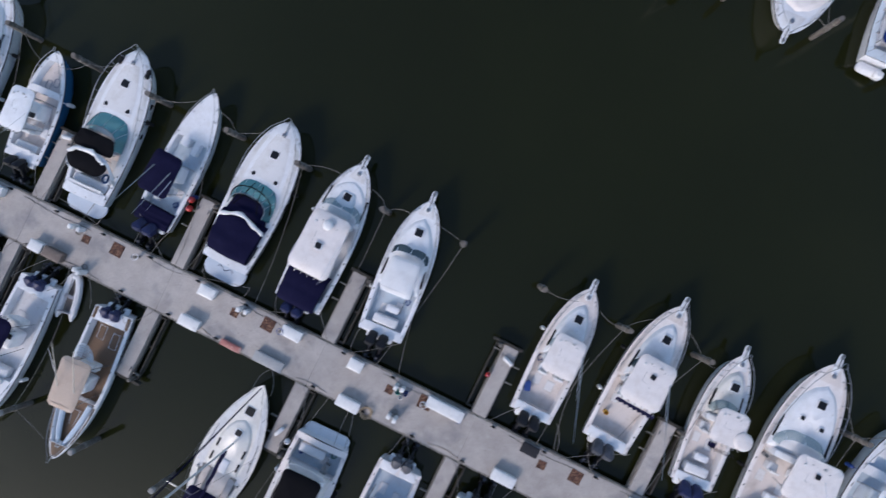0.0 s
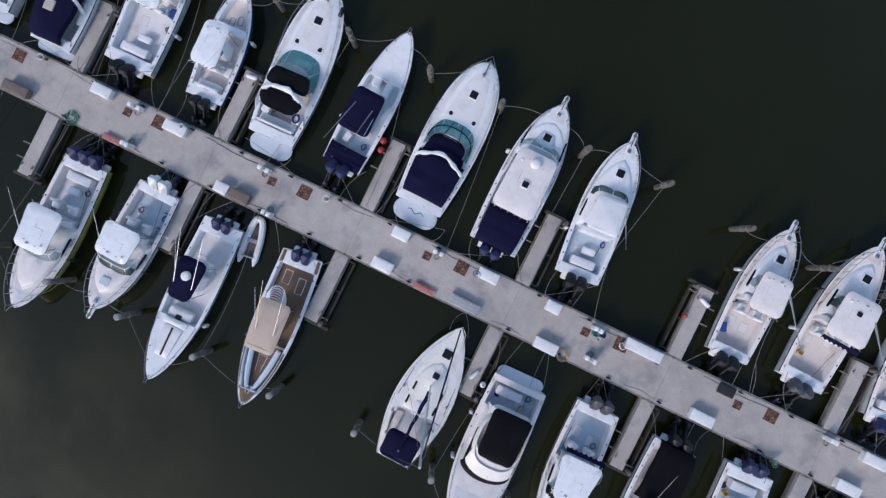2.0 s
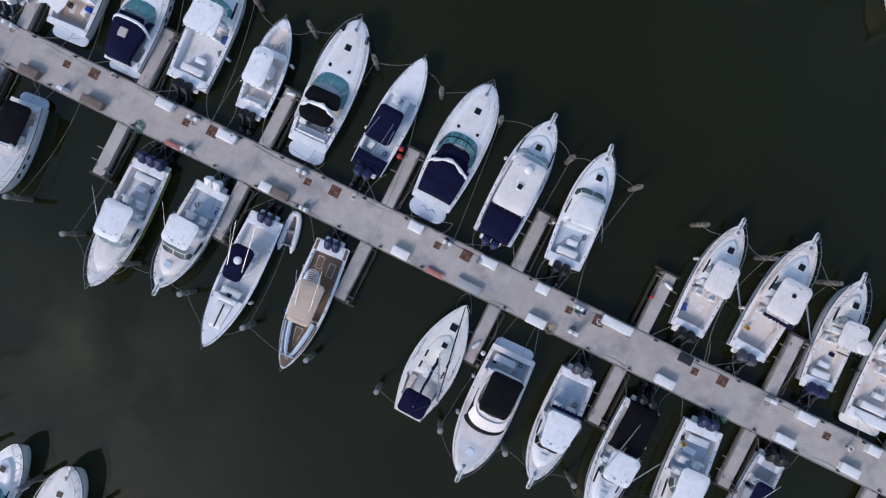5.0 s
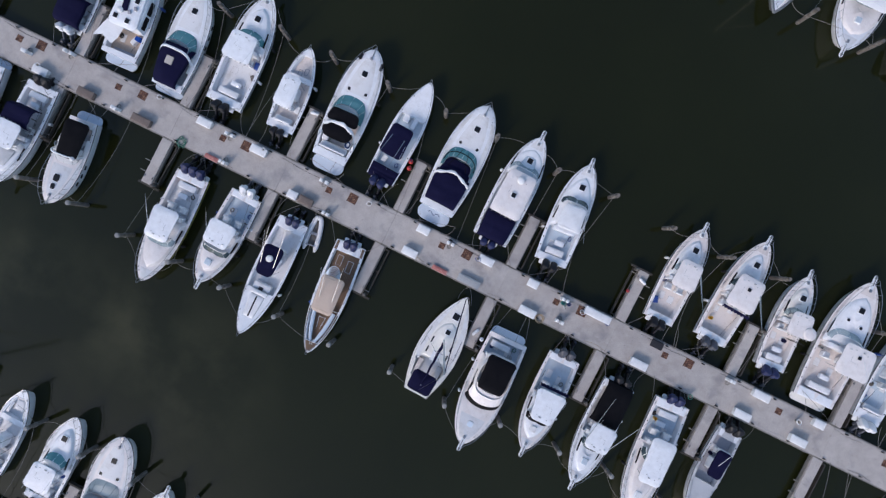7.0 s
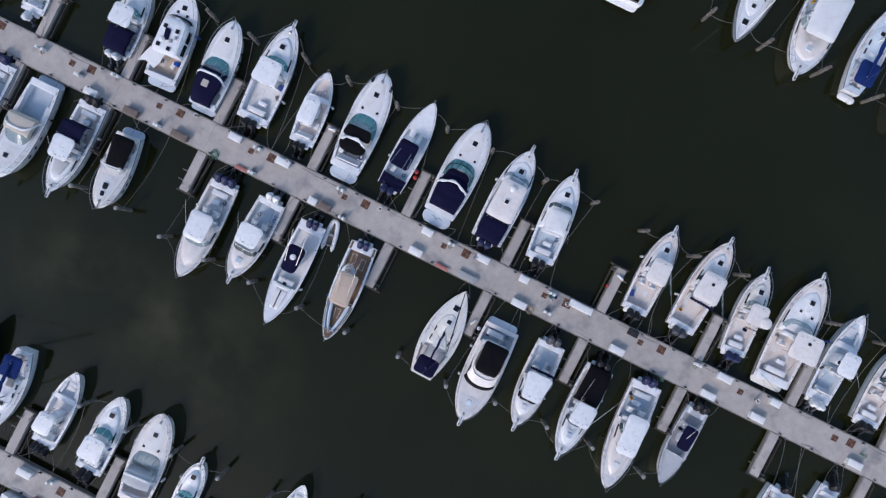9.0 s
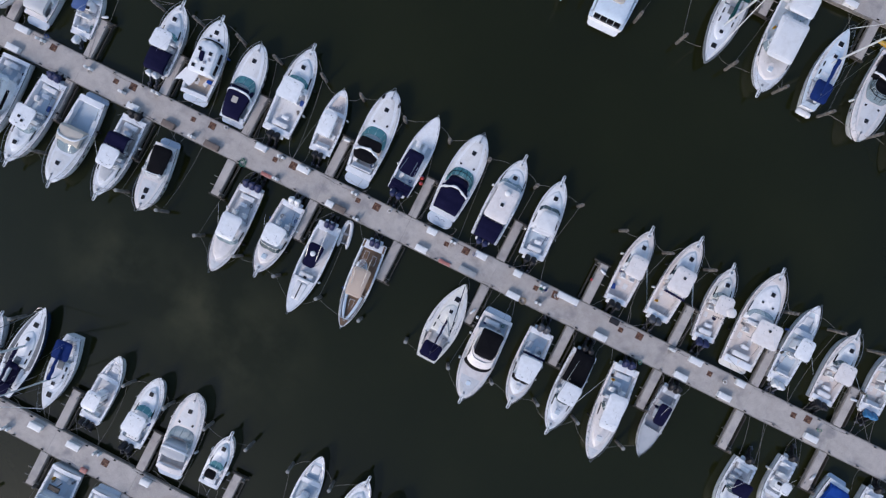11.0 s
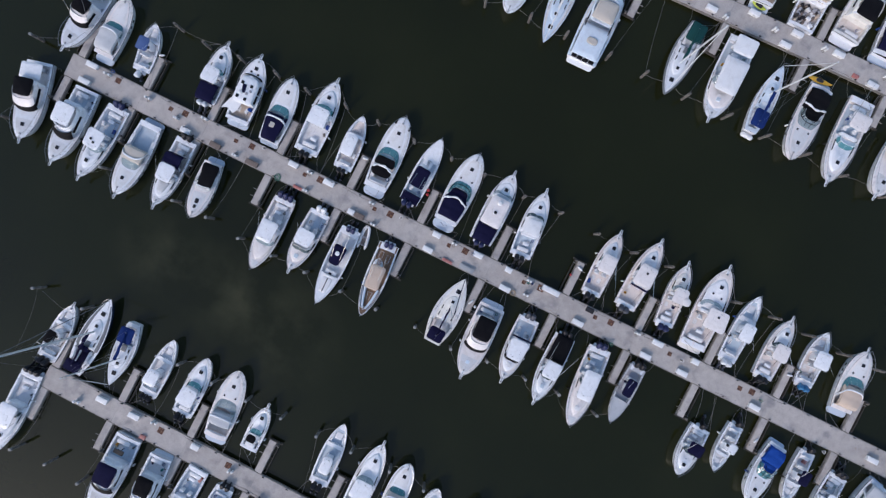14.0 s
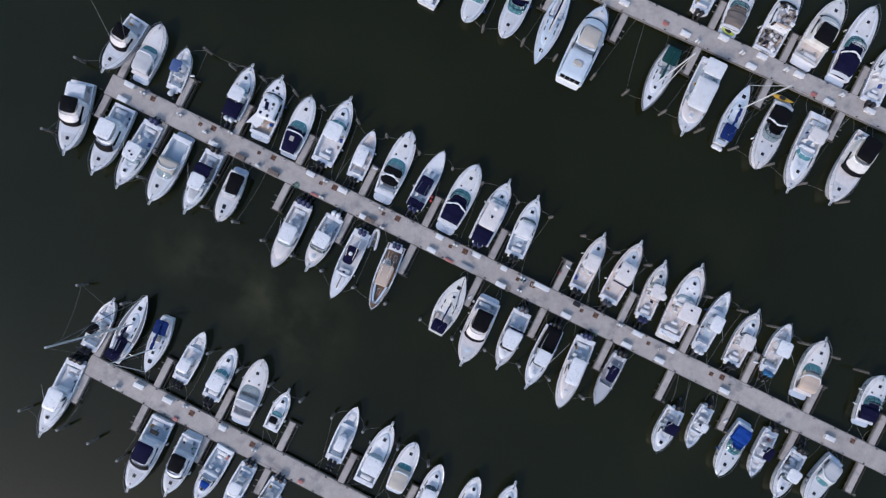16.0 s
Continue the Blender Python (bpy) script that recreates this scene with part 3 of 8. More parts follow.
def fittings(root, hull, seed):
    """Cleats and rod holders along the gunwales."""
    rng = random.Random(seed)
    for s in (0.05, 0.5, 0.9):
        for k in (1, -1):
            form = Form()
            x, y, z = k * (hull.half(s) - 0.09), s * hull.L, hull.sheer(s) + 0.03
            form.tube([(x, y - 0.11, z + 0.05), (x, y - 0.04, z + 0.06), (x, y + 0.04, z + 0.06), (x, y + 0.11, z + 0.05)], 0.016, 5)
            form.box(x - 0.015, y - 0.035, z - 0.03, x + 0.015, y + 0.035, z + 0.06)
            part("cleat", form, STEEL, root)
    for k in (1, -1):
        for s in (0.13, 0.21, 0.29, 0.37):
            if rng.random() < 0.7:
                f = Form()
                f.slab(k * (hull.half(s) - 0.12), s * hull.L, hull.sheer(s) + 0.015, 0.06, 0.10, 0.035, r=0.025, bevel=0.008)
                part("rod_holder", f, RUBBER, root)
        for s in (0.3, 0.6):
            if rng.random() < 0.4:
                f = Form()
                x, y, z = k * (hull.half(s) + 0.13), s * hull.L, hull.sheer(s)
                f.tube([(x, y, z - 0.75), (x, y, z - 0.68), (x, y, z - 0.25), (x, y, z - 0.16), (x - k * 0.12, y, z + 0.04)], [0.03, 0.11, 0.11, 0.03, 0.012], 8)
                part("hanging_fender", f, rng.choice([VINYL, VINYL, BLUEP, RUBBER]), root)


def loose_gear(root, hull, s0, s1, depth, seed, n=5):
    """Lids let into the cockpit sole, and the gear that lies about on it."""
    rng = random.Random(seed)
    z = lambda s: hull.sheer(s) - depth
    for k in (-1, 1):
        s = s0 + (s1 - s0) * rng.uniform(0.35, 0.7)
        w, d = rng.uniform(0.34, 0.5), rng.uniform(0.4, 0.7)
        lid, seam = Form(), Form()
        cx = k * (hull.half(s) - 0.3) * rng.uniform(0.35, 0.5)
        lid.slab(cx, s * hull.L, z(s) - 0.01, w, d, 0.024, r=0.06, bevel=0.006)
        p = part("floor_hatch", lid, SOLE, root)
        ring = [(cx + a * w / 2, s * hull.L + b * d / 2, z(s) + 0.008) for a, b in ((-1, -1), (1, -1), (1, 1), (-1, 1))]
        seam.tube(ring + ring[:2], 0.006, 4)
        part("hatch_seam", seam, BOXGREY, p)
    for i in range(n):
        s = s0 + (s1 - s0) * rng.uniform(0.12, 0.95)
        x = rng.choice((-1, 1)) * (hull.half(s) - 0.3) * rng.uniform(0.45, 0.86)
        y = s * hull.L
        kind = rng.random()
        f = Form()
        if kind < 0.3:
            f.tube([(x + (0.13 + rng.uniform(-0.04, 0.04)) * math.cos(j * 0.7), y + (0.16 + rng.uniform(-0.04, 0.04)) * math.sin(j * 0.7), z(s) + 0.02 + 0.003 * j) for j in range(30)], 0.016, 4)
            part("coiled_line", f, rng.choice((ROPE, ROPE_DARK, HOSE_GREEN, BLUEP)), root)
        elif kind < 0.5:
            f.slab(x, y, z(s), 0.36, 0.55, 0.34, r=0.06, bevel=0.03, turn=rng.uniform(-20, 20))
            part("cooler", f, rng.choice((VINYL, VINYL, BOXGREY, PINKRED, BLUEP)), root)
        elif kind < 0.7:
            ring = lambda q, zz: [(x + q * math.cos(a), y + q * math.sin(a), z(s) + zz) for a in [j * math.pi / 5 for j in range(10)]]
            f.loft([ring(0.11, 0), ring(0.14, 0.32), ring(0.125, 0.32), ring(0.10, 0.05)])
            part("bucket", f, rng.choice((VINYL, TEALP, BLUEP, BOXGREY, YELLOW)), root)
        elif kind < 0.85:
            f.slab(x, y, z(s), rng.uniform(0.22, 0.42), rng.uniform(0.25, 0.5), 0.10, r=0.08, bevel=0.04, lump=0.06, turn=rng.uniform(0, 90))
            part("folded_canvas", f, rng.choice((CHARCOAL, NAVY, GREYC, TAUPE, VINYL_GREY)), root)
        else:
            f.tube([(x, y - 0.9, z(s) + 0.25), (x + 0.1, y, z(s) + 0.5), (x + 0.16, y + 0.9, z(s) + 0.75)], [0.02, 0.014, 0.006], 5)
            part("fishing_rod", f, CHARCOAL, root)


def motors(root, n, material, tilt=48.0, size=1.12, y=-0.34, gap=0.56):
    well = Form()
    well.slab(0, -0.12, 0.28, max(0.6, n * gap * size + 0.25), 0.42, 0.22, r=0.08, bevel=0.04)
    part("engine_bracket", well, GEL, root)
    for i in range(n):
        outboard(root, (i - (n - 1) / 2) * gap * size, y, 0.55, material, tilt, size)


def start(x, y, head, label, category="boat", group="", name="motor_boat"):
    return thing(name, pose(x, y, 0, 0, 0, head), label, category, group)


def express(x, y, head, L, B, label, canvas=None, cover="none", glass_kind=TEAL, hull_m=GEL, stripe=None, portholes=2, bench=VINYL, plat=0.7, tip=False, floor=SOLE,
            boot=True, ws=0.565, forehatch=True, round_ports=False, swirl=False, window=False, fenders=0, cover_from=0.07, cover_to=0.10, deck_hatches=False, sweep=-1.2, deck_m=GEL, camper_w=(0.84, 0.9)):
    """A sports cruiser: long raised foredeck, wrap-round windshield and a sunken cockpit."""
    root = start(x, y, head, label)
    h = Hull(L - plat, B, stern=0.83, full=2.75, power=0.60, zs=0.88, zb=1.32)
    root.matrix_world = root.matrix_world @ pose(0, plat, 0)
    h.shell(root, hull_m, stripe)
    h.deck(root, deck_m, floor, [(0.06, ws - 0.14, 0.24, 0.5)], camber=0.26)
    platform(root, h, plat, width=0.95, material=PLATFORM)
    fit = h.half(ws - 0.12) * 0.80
    shield(root, 0, (ws - 0.185) * h.L, fit, 0.20 * h.L, h.sheer(ws) + 0.16, 0.5, glass_kind, trim_m=ALU, spread=96, lean=1.05, mullions=5, flat=2.3, pinch=0.80)
    dash = Form()
    dash.slab(0, (ws - 0.10) * h.L, h.sheer(0.5) - 0.1, fit * 1.4, 0.55, 0.3, r=0.2, bevel=0.08, front=0.8)
    part("dashboard", dash, VINYL_GREY, root)
    h.panel(root, ws + 0.02, 0.9, -0.58, 0.58, SOLE, 0.26, taper=0.7)
    for k in (1, -1):
        h.panel(root, 0.2, 0.93, 0.72 * k, 0.93 * k, SOLE, 0.26, name="side_deck_panel")
    if forehatch:
        hatch(root, 0, 0.77 * h.L, h.crown(0.77, 0.26), 0.42)
    for i in range(portholes):
        hatch(root, (0.66 if i else -0.66) * B / 3.2 * (1 if portholes > 1 else 0), (0.61 + 0.005 * i) * h.L, h.crown(0.61, 0.26) - 0.07, 0.24, corner=0.115 if round_ports else 0.05)
    if deck_hatches:
        for q, w in ((0.70, 0.46), (0.80, 0.36)):
            hatch(root, 0, q * h.L, h.crown(q, 0.26), w, w * 1.25, corner=0.13)
    for k in (1, -1):
        for s_ in (0.5, 0.6, 0.7):
            port = Form()
            hx = h.half(s_) * 0.972
            port.slab(k * hx, s_ * h.L, h.sheer(s_) * 0.60, 0.07, 0.34, 0.13, r=0.03, bevel=0.02)
            part("portlight", port, DARK, root)
    rail(root, h, 0.40, posts=8)
    gear = Form()
    zb = h.crown(0.93, 0.26)
    gear.slab(0, 0.905 * h.L, h.crown(0.905, 0.26) - 0.03, 0.17, 0.24, 0.16, r=0.07, bevel=0.03)
    gear.tube([(0, 0.92 * h.L, zb + 0.03), (0, 0.96 * h.L, zb + 0.05), (0, h.L + 0.06, zb + 0.06)], [0.022, 0.03, 0.035], 6)
    gear.tube([(-0.13, 0.985 * h.L, zb + 0.03), (0, h.L + 0.05, zb + 0.05), (0.13, 0.985 * h.L, zb + 0.03)], 0.03, 6)
    part("anchor", gear, STEEL, root)
    fittings(root, h, x)
    for i in range(fenders):
        f = Form()
        k = 1 if i % 2 else -1
        s_ = 0.9 - 0.02 * i
        f.tube([(k * (h.half(s_) - 0.1), s_ * h.L - 0.3, h.sheer(s_) + 0.12), (k * (h.half(s_) - 0.1), s_ * h.L - 0.24, h.sheer(s_) + 0.13), (k * (h.half(s_) - 0.1), s_ * h.L + 0.2, h.sheer(s_) + 0.13), (k * (h.half(s_) - 0.1), s_ * h.L + 0.26, h.sheer(s_) + 0.12)], [0.04, 0.12, 0.12, 0.04], 8)
        part("fender", f, RUBBER, root)
    if cover in ("none", "bimini", "top"):
        loose_gear(root, h, 0.12, ws - 0.2, 0.5, x + 4, 1)
    z = h.sheer(0.3)
    coam = Form()
    coam.slab(0, 0.045 * h.L, h.sheer(0) - 0.1, B * 0.8, 0.42, 0.22, r=0.12, bevel=0.06)
    part("transom_coaming", coam, GEL, root)
    if cover in ("none", "bimini"):
        seat(root, "aft_bench", 0, 0.105 * h.L, z - 0.48, B * 0.66, 0.5, 0.42, bench, -1)
        seat(root, "side_lounge", -B * 0.29, 0.22 * h.L, z - 0.48, 0.48, 0.17 * h.L, 0.42, bench)
        seat(root, "helm_seat", B * 0.18, 0.36 * h.L, z - 0.4, 0.55, 0.5, 0.5, bench, -1)
        wet = Form()
        wet.slab(B * 0.30, 0.17 * h.L, z - 0.45, 0.40, 0.55, 0.62, r=0.08, bevel=0.04)
        part("wet_bar", wet, GEL, root)
        ring = Form()
        ring.tube([(B * 0.30 + 0.17 * math.cos(a), 0.17 * h.L + 0.23 * math.sin(a), z + 0.22) for a in [i * math.pi / 6 for i in range(13)]], 0.06, 6)
        part("life_ring", ring, NAVYGEL, root)
    if cover == "bimini":
        top(root, "bimini", 0, (ws - 0.205) * h.L, z + 0.80, h.half(0.4) * 1.58, 0.115 * h.L, canvas, h=0.04, crown=0.12, front=0.86, r=0.35, foot=z + 0.1, lump=0.08)
        arch(root, h, ws - 0.27, z + 0.92, chord=0.20, sweep=-1.25, width=0.93)
        roll = Form()
        pts = [(h.half(0.35) * 0.66 * math.cos(a), (ws - 0.262) * h.L - 0.42 * math.cos(a) ** 2 + 0.04 * math.sin(6 * a), z + 0.93 + 0.10 * math.sin(a)) for a in [math.pi * i / 14 for i in range(15)]]
        roll.tube(pts, [0.10 + 0.035 * math.sin(i * 2.3) for i in range(15)], 7)
        part("bimini_boot", roll, WHITEC, root)
        top(root, "aft_bimini", 0, (ws - 0.335) * h.L, z + 0.78, h.half(0.3) * 1.46, 0.14 * h.L, canvas, h=0.04, crown=0.12, front=1.08, r=0.62, foot=z + 0.1, lump=0.06)
    elif cover == "top":
        top(root, "bimini", -0.13 * B, (ws - 0.285) * h.L, z + 0.85, h.half(0.3) * 1.55, 0.42 * h.L, canvas, h=0.05, crown=0.14, front=0.80, r=0.35, foot=z + 0.1, lump=0.08)
        arch(root, h, ws - 0.09, z + 0.95, chord=0.12, sweep=-0.3, width=0.86)
        ball = Form()
        ball.slab(-0.34 * B, (ws - 0.09) * h.L, z + 0.72, 0.36, 0.36, 0.26, r=0.175, bevel=0.08, crown=0.02)
        part("radar_dome", ball, VINYL, root)
        seat(root, "side_lounge", 0.28 * B, 0.24 * h.L, z - 0.48, 0.55, 0.26 * h.L, 0.42, bench)
    elif cover == "full":
        canopy(root, "cockpit_cover", 0.06, ws - 0.25, h, z + 0.75, canvas, rise=0.30, width=0.84, lump=0.12)
        if boot:
            roll = Form()
            pts = [(h.half(0.4) * 0.80 * math.cos(a), (ws - 0.24) * h.L - 0.50 * abs(math.cos(a)) ** 2 + 0.05 * math.sin(5 * a), z + 0.35 + 0.50 * math.sin(a)) for a in [math.pi * i / 14 for i in range(15)]]
            roll.tube(pts, [0.11 + 0.035 * math.sin(i * 1.9) for i in range(15)], 7)
            part("bimini_boot", roll, WHITEC, root)
        # fore cover; its canvas runs on under the glass as the interior's shade
        canopy(root, "fore_cover", ws - 0.25, ws - 0.12, h, z + 0.50, canvas, rise=0.1, width=0.74, front=0.80, skirt=0.25)
        for k, reach in ((0.93, 0.085), (0.84, 0.035)):
            hoop = Form()
            hoop.tube([(fit * k * math.cos(a), (ws - 0.165 + 1.3 * reach * math.sin(a) ** 0.7) * h.L, z + 0.45 + 0.32 * math.sin(a) ** 0.6) for a in [math.pi * i / 12 for i in range(13)]], 0.034, 5)
            part("canvas_hoop", hoop, BLACK, root)
        brace = Form()
        for k in (1, -1):
            brace.tube([(k * fit * 0.55, (ws - 0.20) * h.L, z + 0.78), (k * fit * 0.32, (ws - 0.11) * h.L, z + 0.80), (k * fit * 0.2, (ws - 0.02) * h.L, z + 0.55)], 0.026, 5)
        part("canvas_brace", brace, BLACK, root)
    elif cover == "camper":
        canopy(root, "camper_canvas", cover_from, ws - cover_to, h, z + 0.95, canvas, rise=0.25, width=camper_w[0], front=camper_w[1])
        if window:
            pane = Form()
            pane.slab(0, 0.24 * h.L, z + 0.93, 0.55, 0.6, 0.07, r=0.05, bevel=0.01)
            part("vinyl_window", pane, BEIGE, root)
        arch(root, h, ws - cover_to - 0.05, z + 1.0, chord=0.20, sweep=sweep, width=0.88)
    if swirl:
        mark = Form()
        mark.tube([(-0.5 + 0.09 * i, -0.35 + 0.10 * math.sin(i * 0.9), 0.37) for i in range(12)], 0.02, 4)
        part("platform_emblem", mark, NAVYGEL, root)
    if tip:
        pulpit(root, h)
    return root


def console(root, y, z, seats=VINYL, size=0.9, post=True):
    form = Form()
    form.slab(0, y, z, size, 0.95, 0.95, r=0.15, bevel=0.08, crown=0.03, front=0.8)
    c = part("console", form, GEL, root)
    face = Form()
    face.slab(0, y - 0.28, z + 0.93, size * 0.75, 0.30, 0.06, r=0.05, bevel=0.02, lean=0.0)
    part("instrument_panel", face, DARK, c)
    wheel = Form()
    wheel.tube([(0.2 * math.cos(a), y - 0.55, z + 0.8 + 0.2 * math.sin(a)) for a in [i * math.pi / 6 for i in range(13)]], 0.018, 5)
    part("steering_wheel", wheel, STEEL, c)
    if post:
        seat(root, "leaning_post", 0, y - 1.05, z + 0.25, size * 1.05, 0.45, 0.45, seats, -1)
    return c


def centre(x, y, head, L, B, label, roof=GEL, floor=SOLE, hull_m=GEL, deck_m=GEL, engines=2, engine_m=ENGINE_BLACK, tip=False, stripe=None, roof_w=0.66, roof_l=0.27, roof_s=0.44,
           bow_well=True, riggers=False, cover=None, dome=False, tilt=48.0, size=1.12, offset=0.0, wells=None, sunpad=False, lounge=None, marks=False, table=False, bench=True, rub=RUBBER, steps=False, roof_h=1.78, motor_y=-0.34, roof_front=0.92):
    """A centre-console fishing boat with a T-top and outboard motors."""
    root = start(x, y, head, label)
    h = Hull(L, B, stern=0.90, full=2.2, power=0.70, zs=0.74, zb=1.14)
    h.shell(root, hull_m, stripe, rub=rub)
    if not wells:
        wells = [(0.09, 0.60, 0.22, 0.42)] + ([(0.66, 0.90, 0.24, 0.32)] if bow_well else [])
    h.deck(root, deck_m, floor, wells, camber=0.05)
    z = h.sheer(0.35) - 0.42
    console(root, (roof_s + 0.03) * L, z, VINYL)
    if bench:
        seat(root, "transom_bench", 0, 0.125 * L, z, B * 0.55, 0.42, 0.4, VINYL, -1)
    if not cover:
        cap = Form()
        cap.slab(0, 0.045 * L, h.sheer(0) - 0.14, B * 0.76, 0.085 * L, 0.18, r=0.1, bevel=0.04)
        part("transom_locker", cap, GEL, root)
    if sunpad:
        for yy, ln, hh in ((0.585, 0.055, 0.5), (0.635, 0.035, 0.72)):
            f = Form()
            f.slab(0, yy * L, h.sheer(0.6) - 0.42, B * 0.52, ln * L, hh, r=0.1, bevel=0.06, crown=0.02)
            part("lounge_seat", f, VINYL, root)
        f = Form()
        f.slab(0, 0.755 * L, h.sheer(0.75) - 0.02, B * 0.44, 0.19 * L, 0.16, r=0.15, bevel=0.05, front=0.72)
        part("casting_pad", f, VINYL, root)
        f = Form()
        f.slab(0, 0.755 * L, h.sheer(0.75) + 0.13, 0.11, 0.175 * L, 0.03, r=0.02, bevel=0.008)
        part("pad_seam", f, CHARCOAL, root)
        f = Form()
        f.slab(0, 0.612 * L, h.sheer(0.6) + 0.10, 0.34, 0.045 * L, 0.03, r=0.03, bevel=0.008)
        part("seat_panel", f, CHARCOAL, root)
    if lounge:
        f = Form()
        for k in (1, -1):
            pts = [(k * (h.half(q) - 0.42), q * L, h.sheer(q) - 0.12) for q in (0.62, 0.7, 0.78, 0.85, 0.90)]
            f = Form()
            f.tube(pts, [0.15, 0.16, 0.16, 0.14, 0.10], 8)
            part("bow_lounge", f, lounge, root)
    if marks:
        for i in range(6):
            f = Form()
            ry = 0.28 + 0.14 * i
            f.tube([(0.30 + (0.42 + 0.03 * i) * math.cos(a), (roof_s - roof_l / 2) * L + 0.25 - ry * math.sin(a), z + 0.9 + 0.45 * math.sin(a)) for a in [math.pi * j / 8 for j in range(9)]], 0.03, 5)
            part("shade_rib", f, ICE, root)
        h.panel(root, 0.905, 0.985, -0.84, 0.84, TEAK, 0.05, name="bow_planking")
        for k in (1, -1):
            h.panel(root, 0.60, 0.905, 0.90 * k, 0.985 * k, TEAK, 0.05, name="covering_board", lift=0.04)
            h.panel(root, 0.005, 0.085, 0.80 * k, 0.97 * k, TEAK, 0.05, name="quarter_planking", lift=0.05)
        for mx, my, mw, ml in ((-0.42, 0.20, 0.42, 0.9), (0.46, 0.17, 0.42, 0.8), (0.0, 0.74, 0.5, 1.0), (0.0, 0.9, 0.3, 0.4)):
            f = Form()
            zz = h.sheer(my) - (0.42 if my < 0.6 else 0.32) + 0.012
            if my > 0.88:
                zz = h.sheer(my) + 0.06
            ring = [(mx - mw / 2, my * L - ml / 2, zz), (mx + mw / 2, my * L - ml / 2, zz), (mx + mw / 2 * (0.5 if my > 0.6 else 1), my * L + ml / 2, zz), (mx - mw / 2 * (0.5 if my > 0.6 else 1), my * L + ml / 2, zz)]
            f.tube(ring + ring[:2], 0.022, 4)
            part("hatch_trim", f, GEL, root)
    if bow_well and not sunpad and not lounge and not table:
        seat(root, "bow_cushion", 0, 0.79 * L, z + 0.2, B * 0.34, 0.11 * L, 0.2, VINYL)
        for k in (1, -1):
            seat(root, "bow_bolster", k * (h.half(0.75) - 0.34), 0.74 * L, h.sheer(0.75) - 0.3, 0.2, 0.13 * L, 0.24, VINYL, turn=k * 9)
    if roof:
        t = top(root, "t_top", offset, roof_s * L, z + roof_h, B * roof_w, roof_l * L, roof, foot=z + 0.02, front=roof_front, r=0.28 if roof_front > 0.9 else 0.42, lump=0.0 if roof is GEL else 0.03)
        pole(root, "antenna", (B * roof_w * 0.4, roof_s * L, z + 1.8), (B * roof_w * 0.55, (roof_s - 0.22) * L, z + 3.0), 0.016, GEL)
        if dome:
            d = Form()
            d.loft([[(0.26 * q * math.cos(a), (roof_s - 0.02) * L + 0.26 * q * math.sin(a), z + 1.88 + zz) for a in [i * math.pi / 8 for i in range(16)]] for q, zz in ((1, 0), (1, 0.12), (0.8, 0.22), (0.3, 0.25))])
            part("radar_dome", d, VINYL, t)
    if riggers:
        for k in (1, -1):
            pole(root, "outrigger", (k * B * 0.2, (roof_s + 0.04) * L, z + 1.85), (k * B * 0.24, (roof_s - 0.28) * L, z + 3.4), 0.03, ALU)
    if cover:
        canopy(root, "engine_cover", 0.0, 0.12, h, h.sheer(0) + 0.35, cover, rise=0.15, width=0.93, skirt=0.25)
    motors(root, engines, engine_m, tilt, size, motor_y)
    if not marks:
        loose_gear(root, h, 0.14, 0.42, 0.42, x + 1, 2)
    if steps:
        for tx, ty, tw, tl in ((-0.42, 0.615, 0.5, 0.55), (0.30, 0.60, 0.34, 0.85)):
            f = Form()
            f.slab(tx, ty * L, h.sheer(0.6) - 0.43, tw, tl, 0.40, r=0.07, bevel=0.03)
            part("bow_step", f, GEL, root)
    if table:
        for tx, ty, tw, tl in ((-0.22, 0.70, 0.3, 0.5), (0.22, 0.735, 0.3, 0.5)):
            f = Form()
            f.tube([(tx + tw / 2 * math.copysign(abs(math.cos(a)) ** 0.5, math.cos(a)), ty * L + tl / 2 * math.copysign(abs(math.sin(a)) ** 0.5, math.sin(a)), h.sheer(ty) - 0.28) for a in [i * math.pi / 10 for i in range(22)]], 0.025, 4)
            part("seat_cutout", f, VINYL_GREY, root)
    rail(root, h, 0.62, 0.32, posts=3)
    fittings(root, h, x)
    if tip:
        pulpit(root, h, 0.4)
    return root


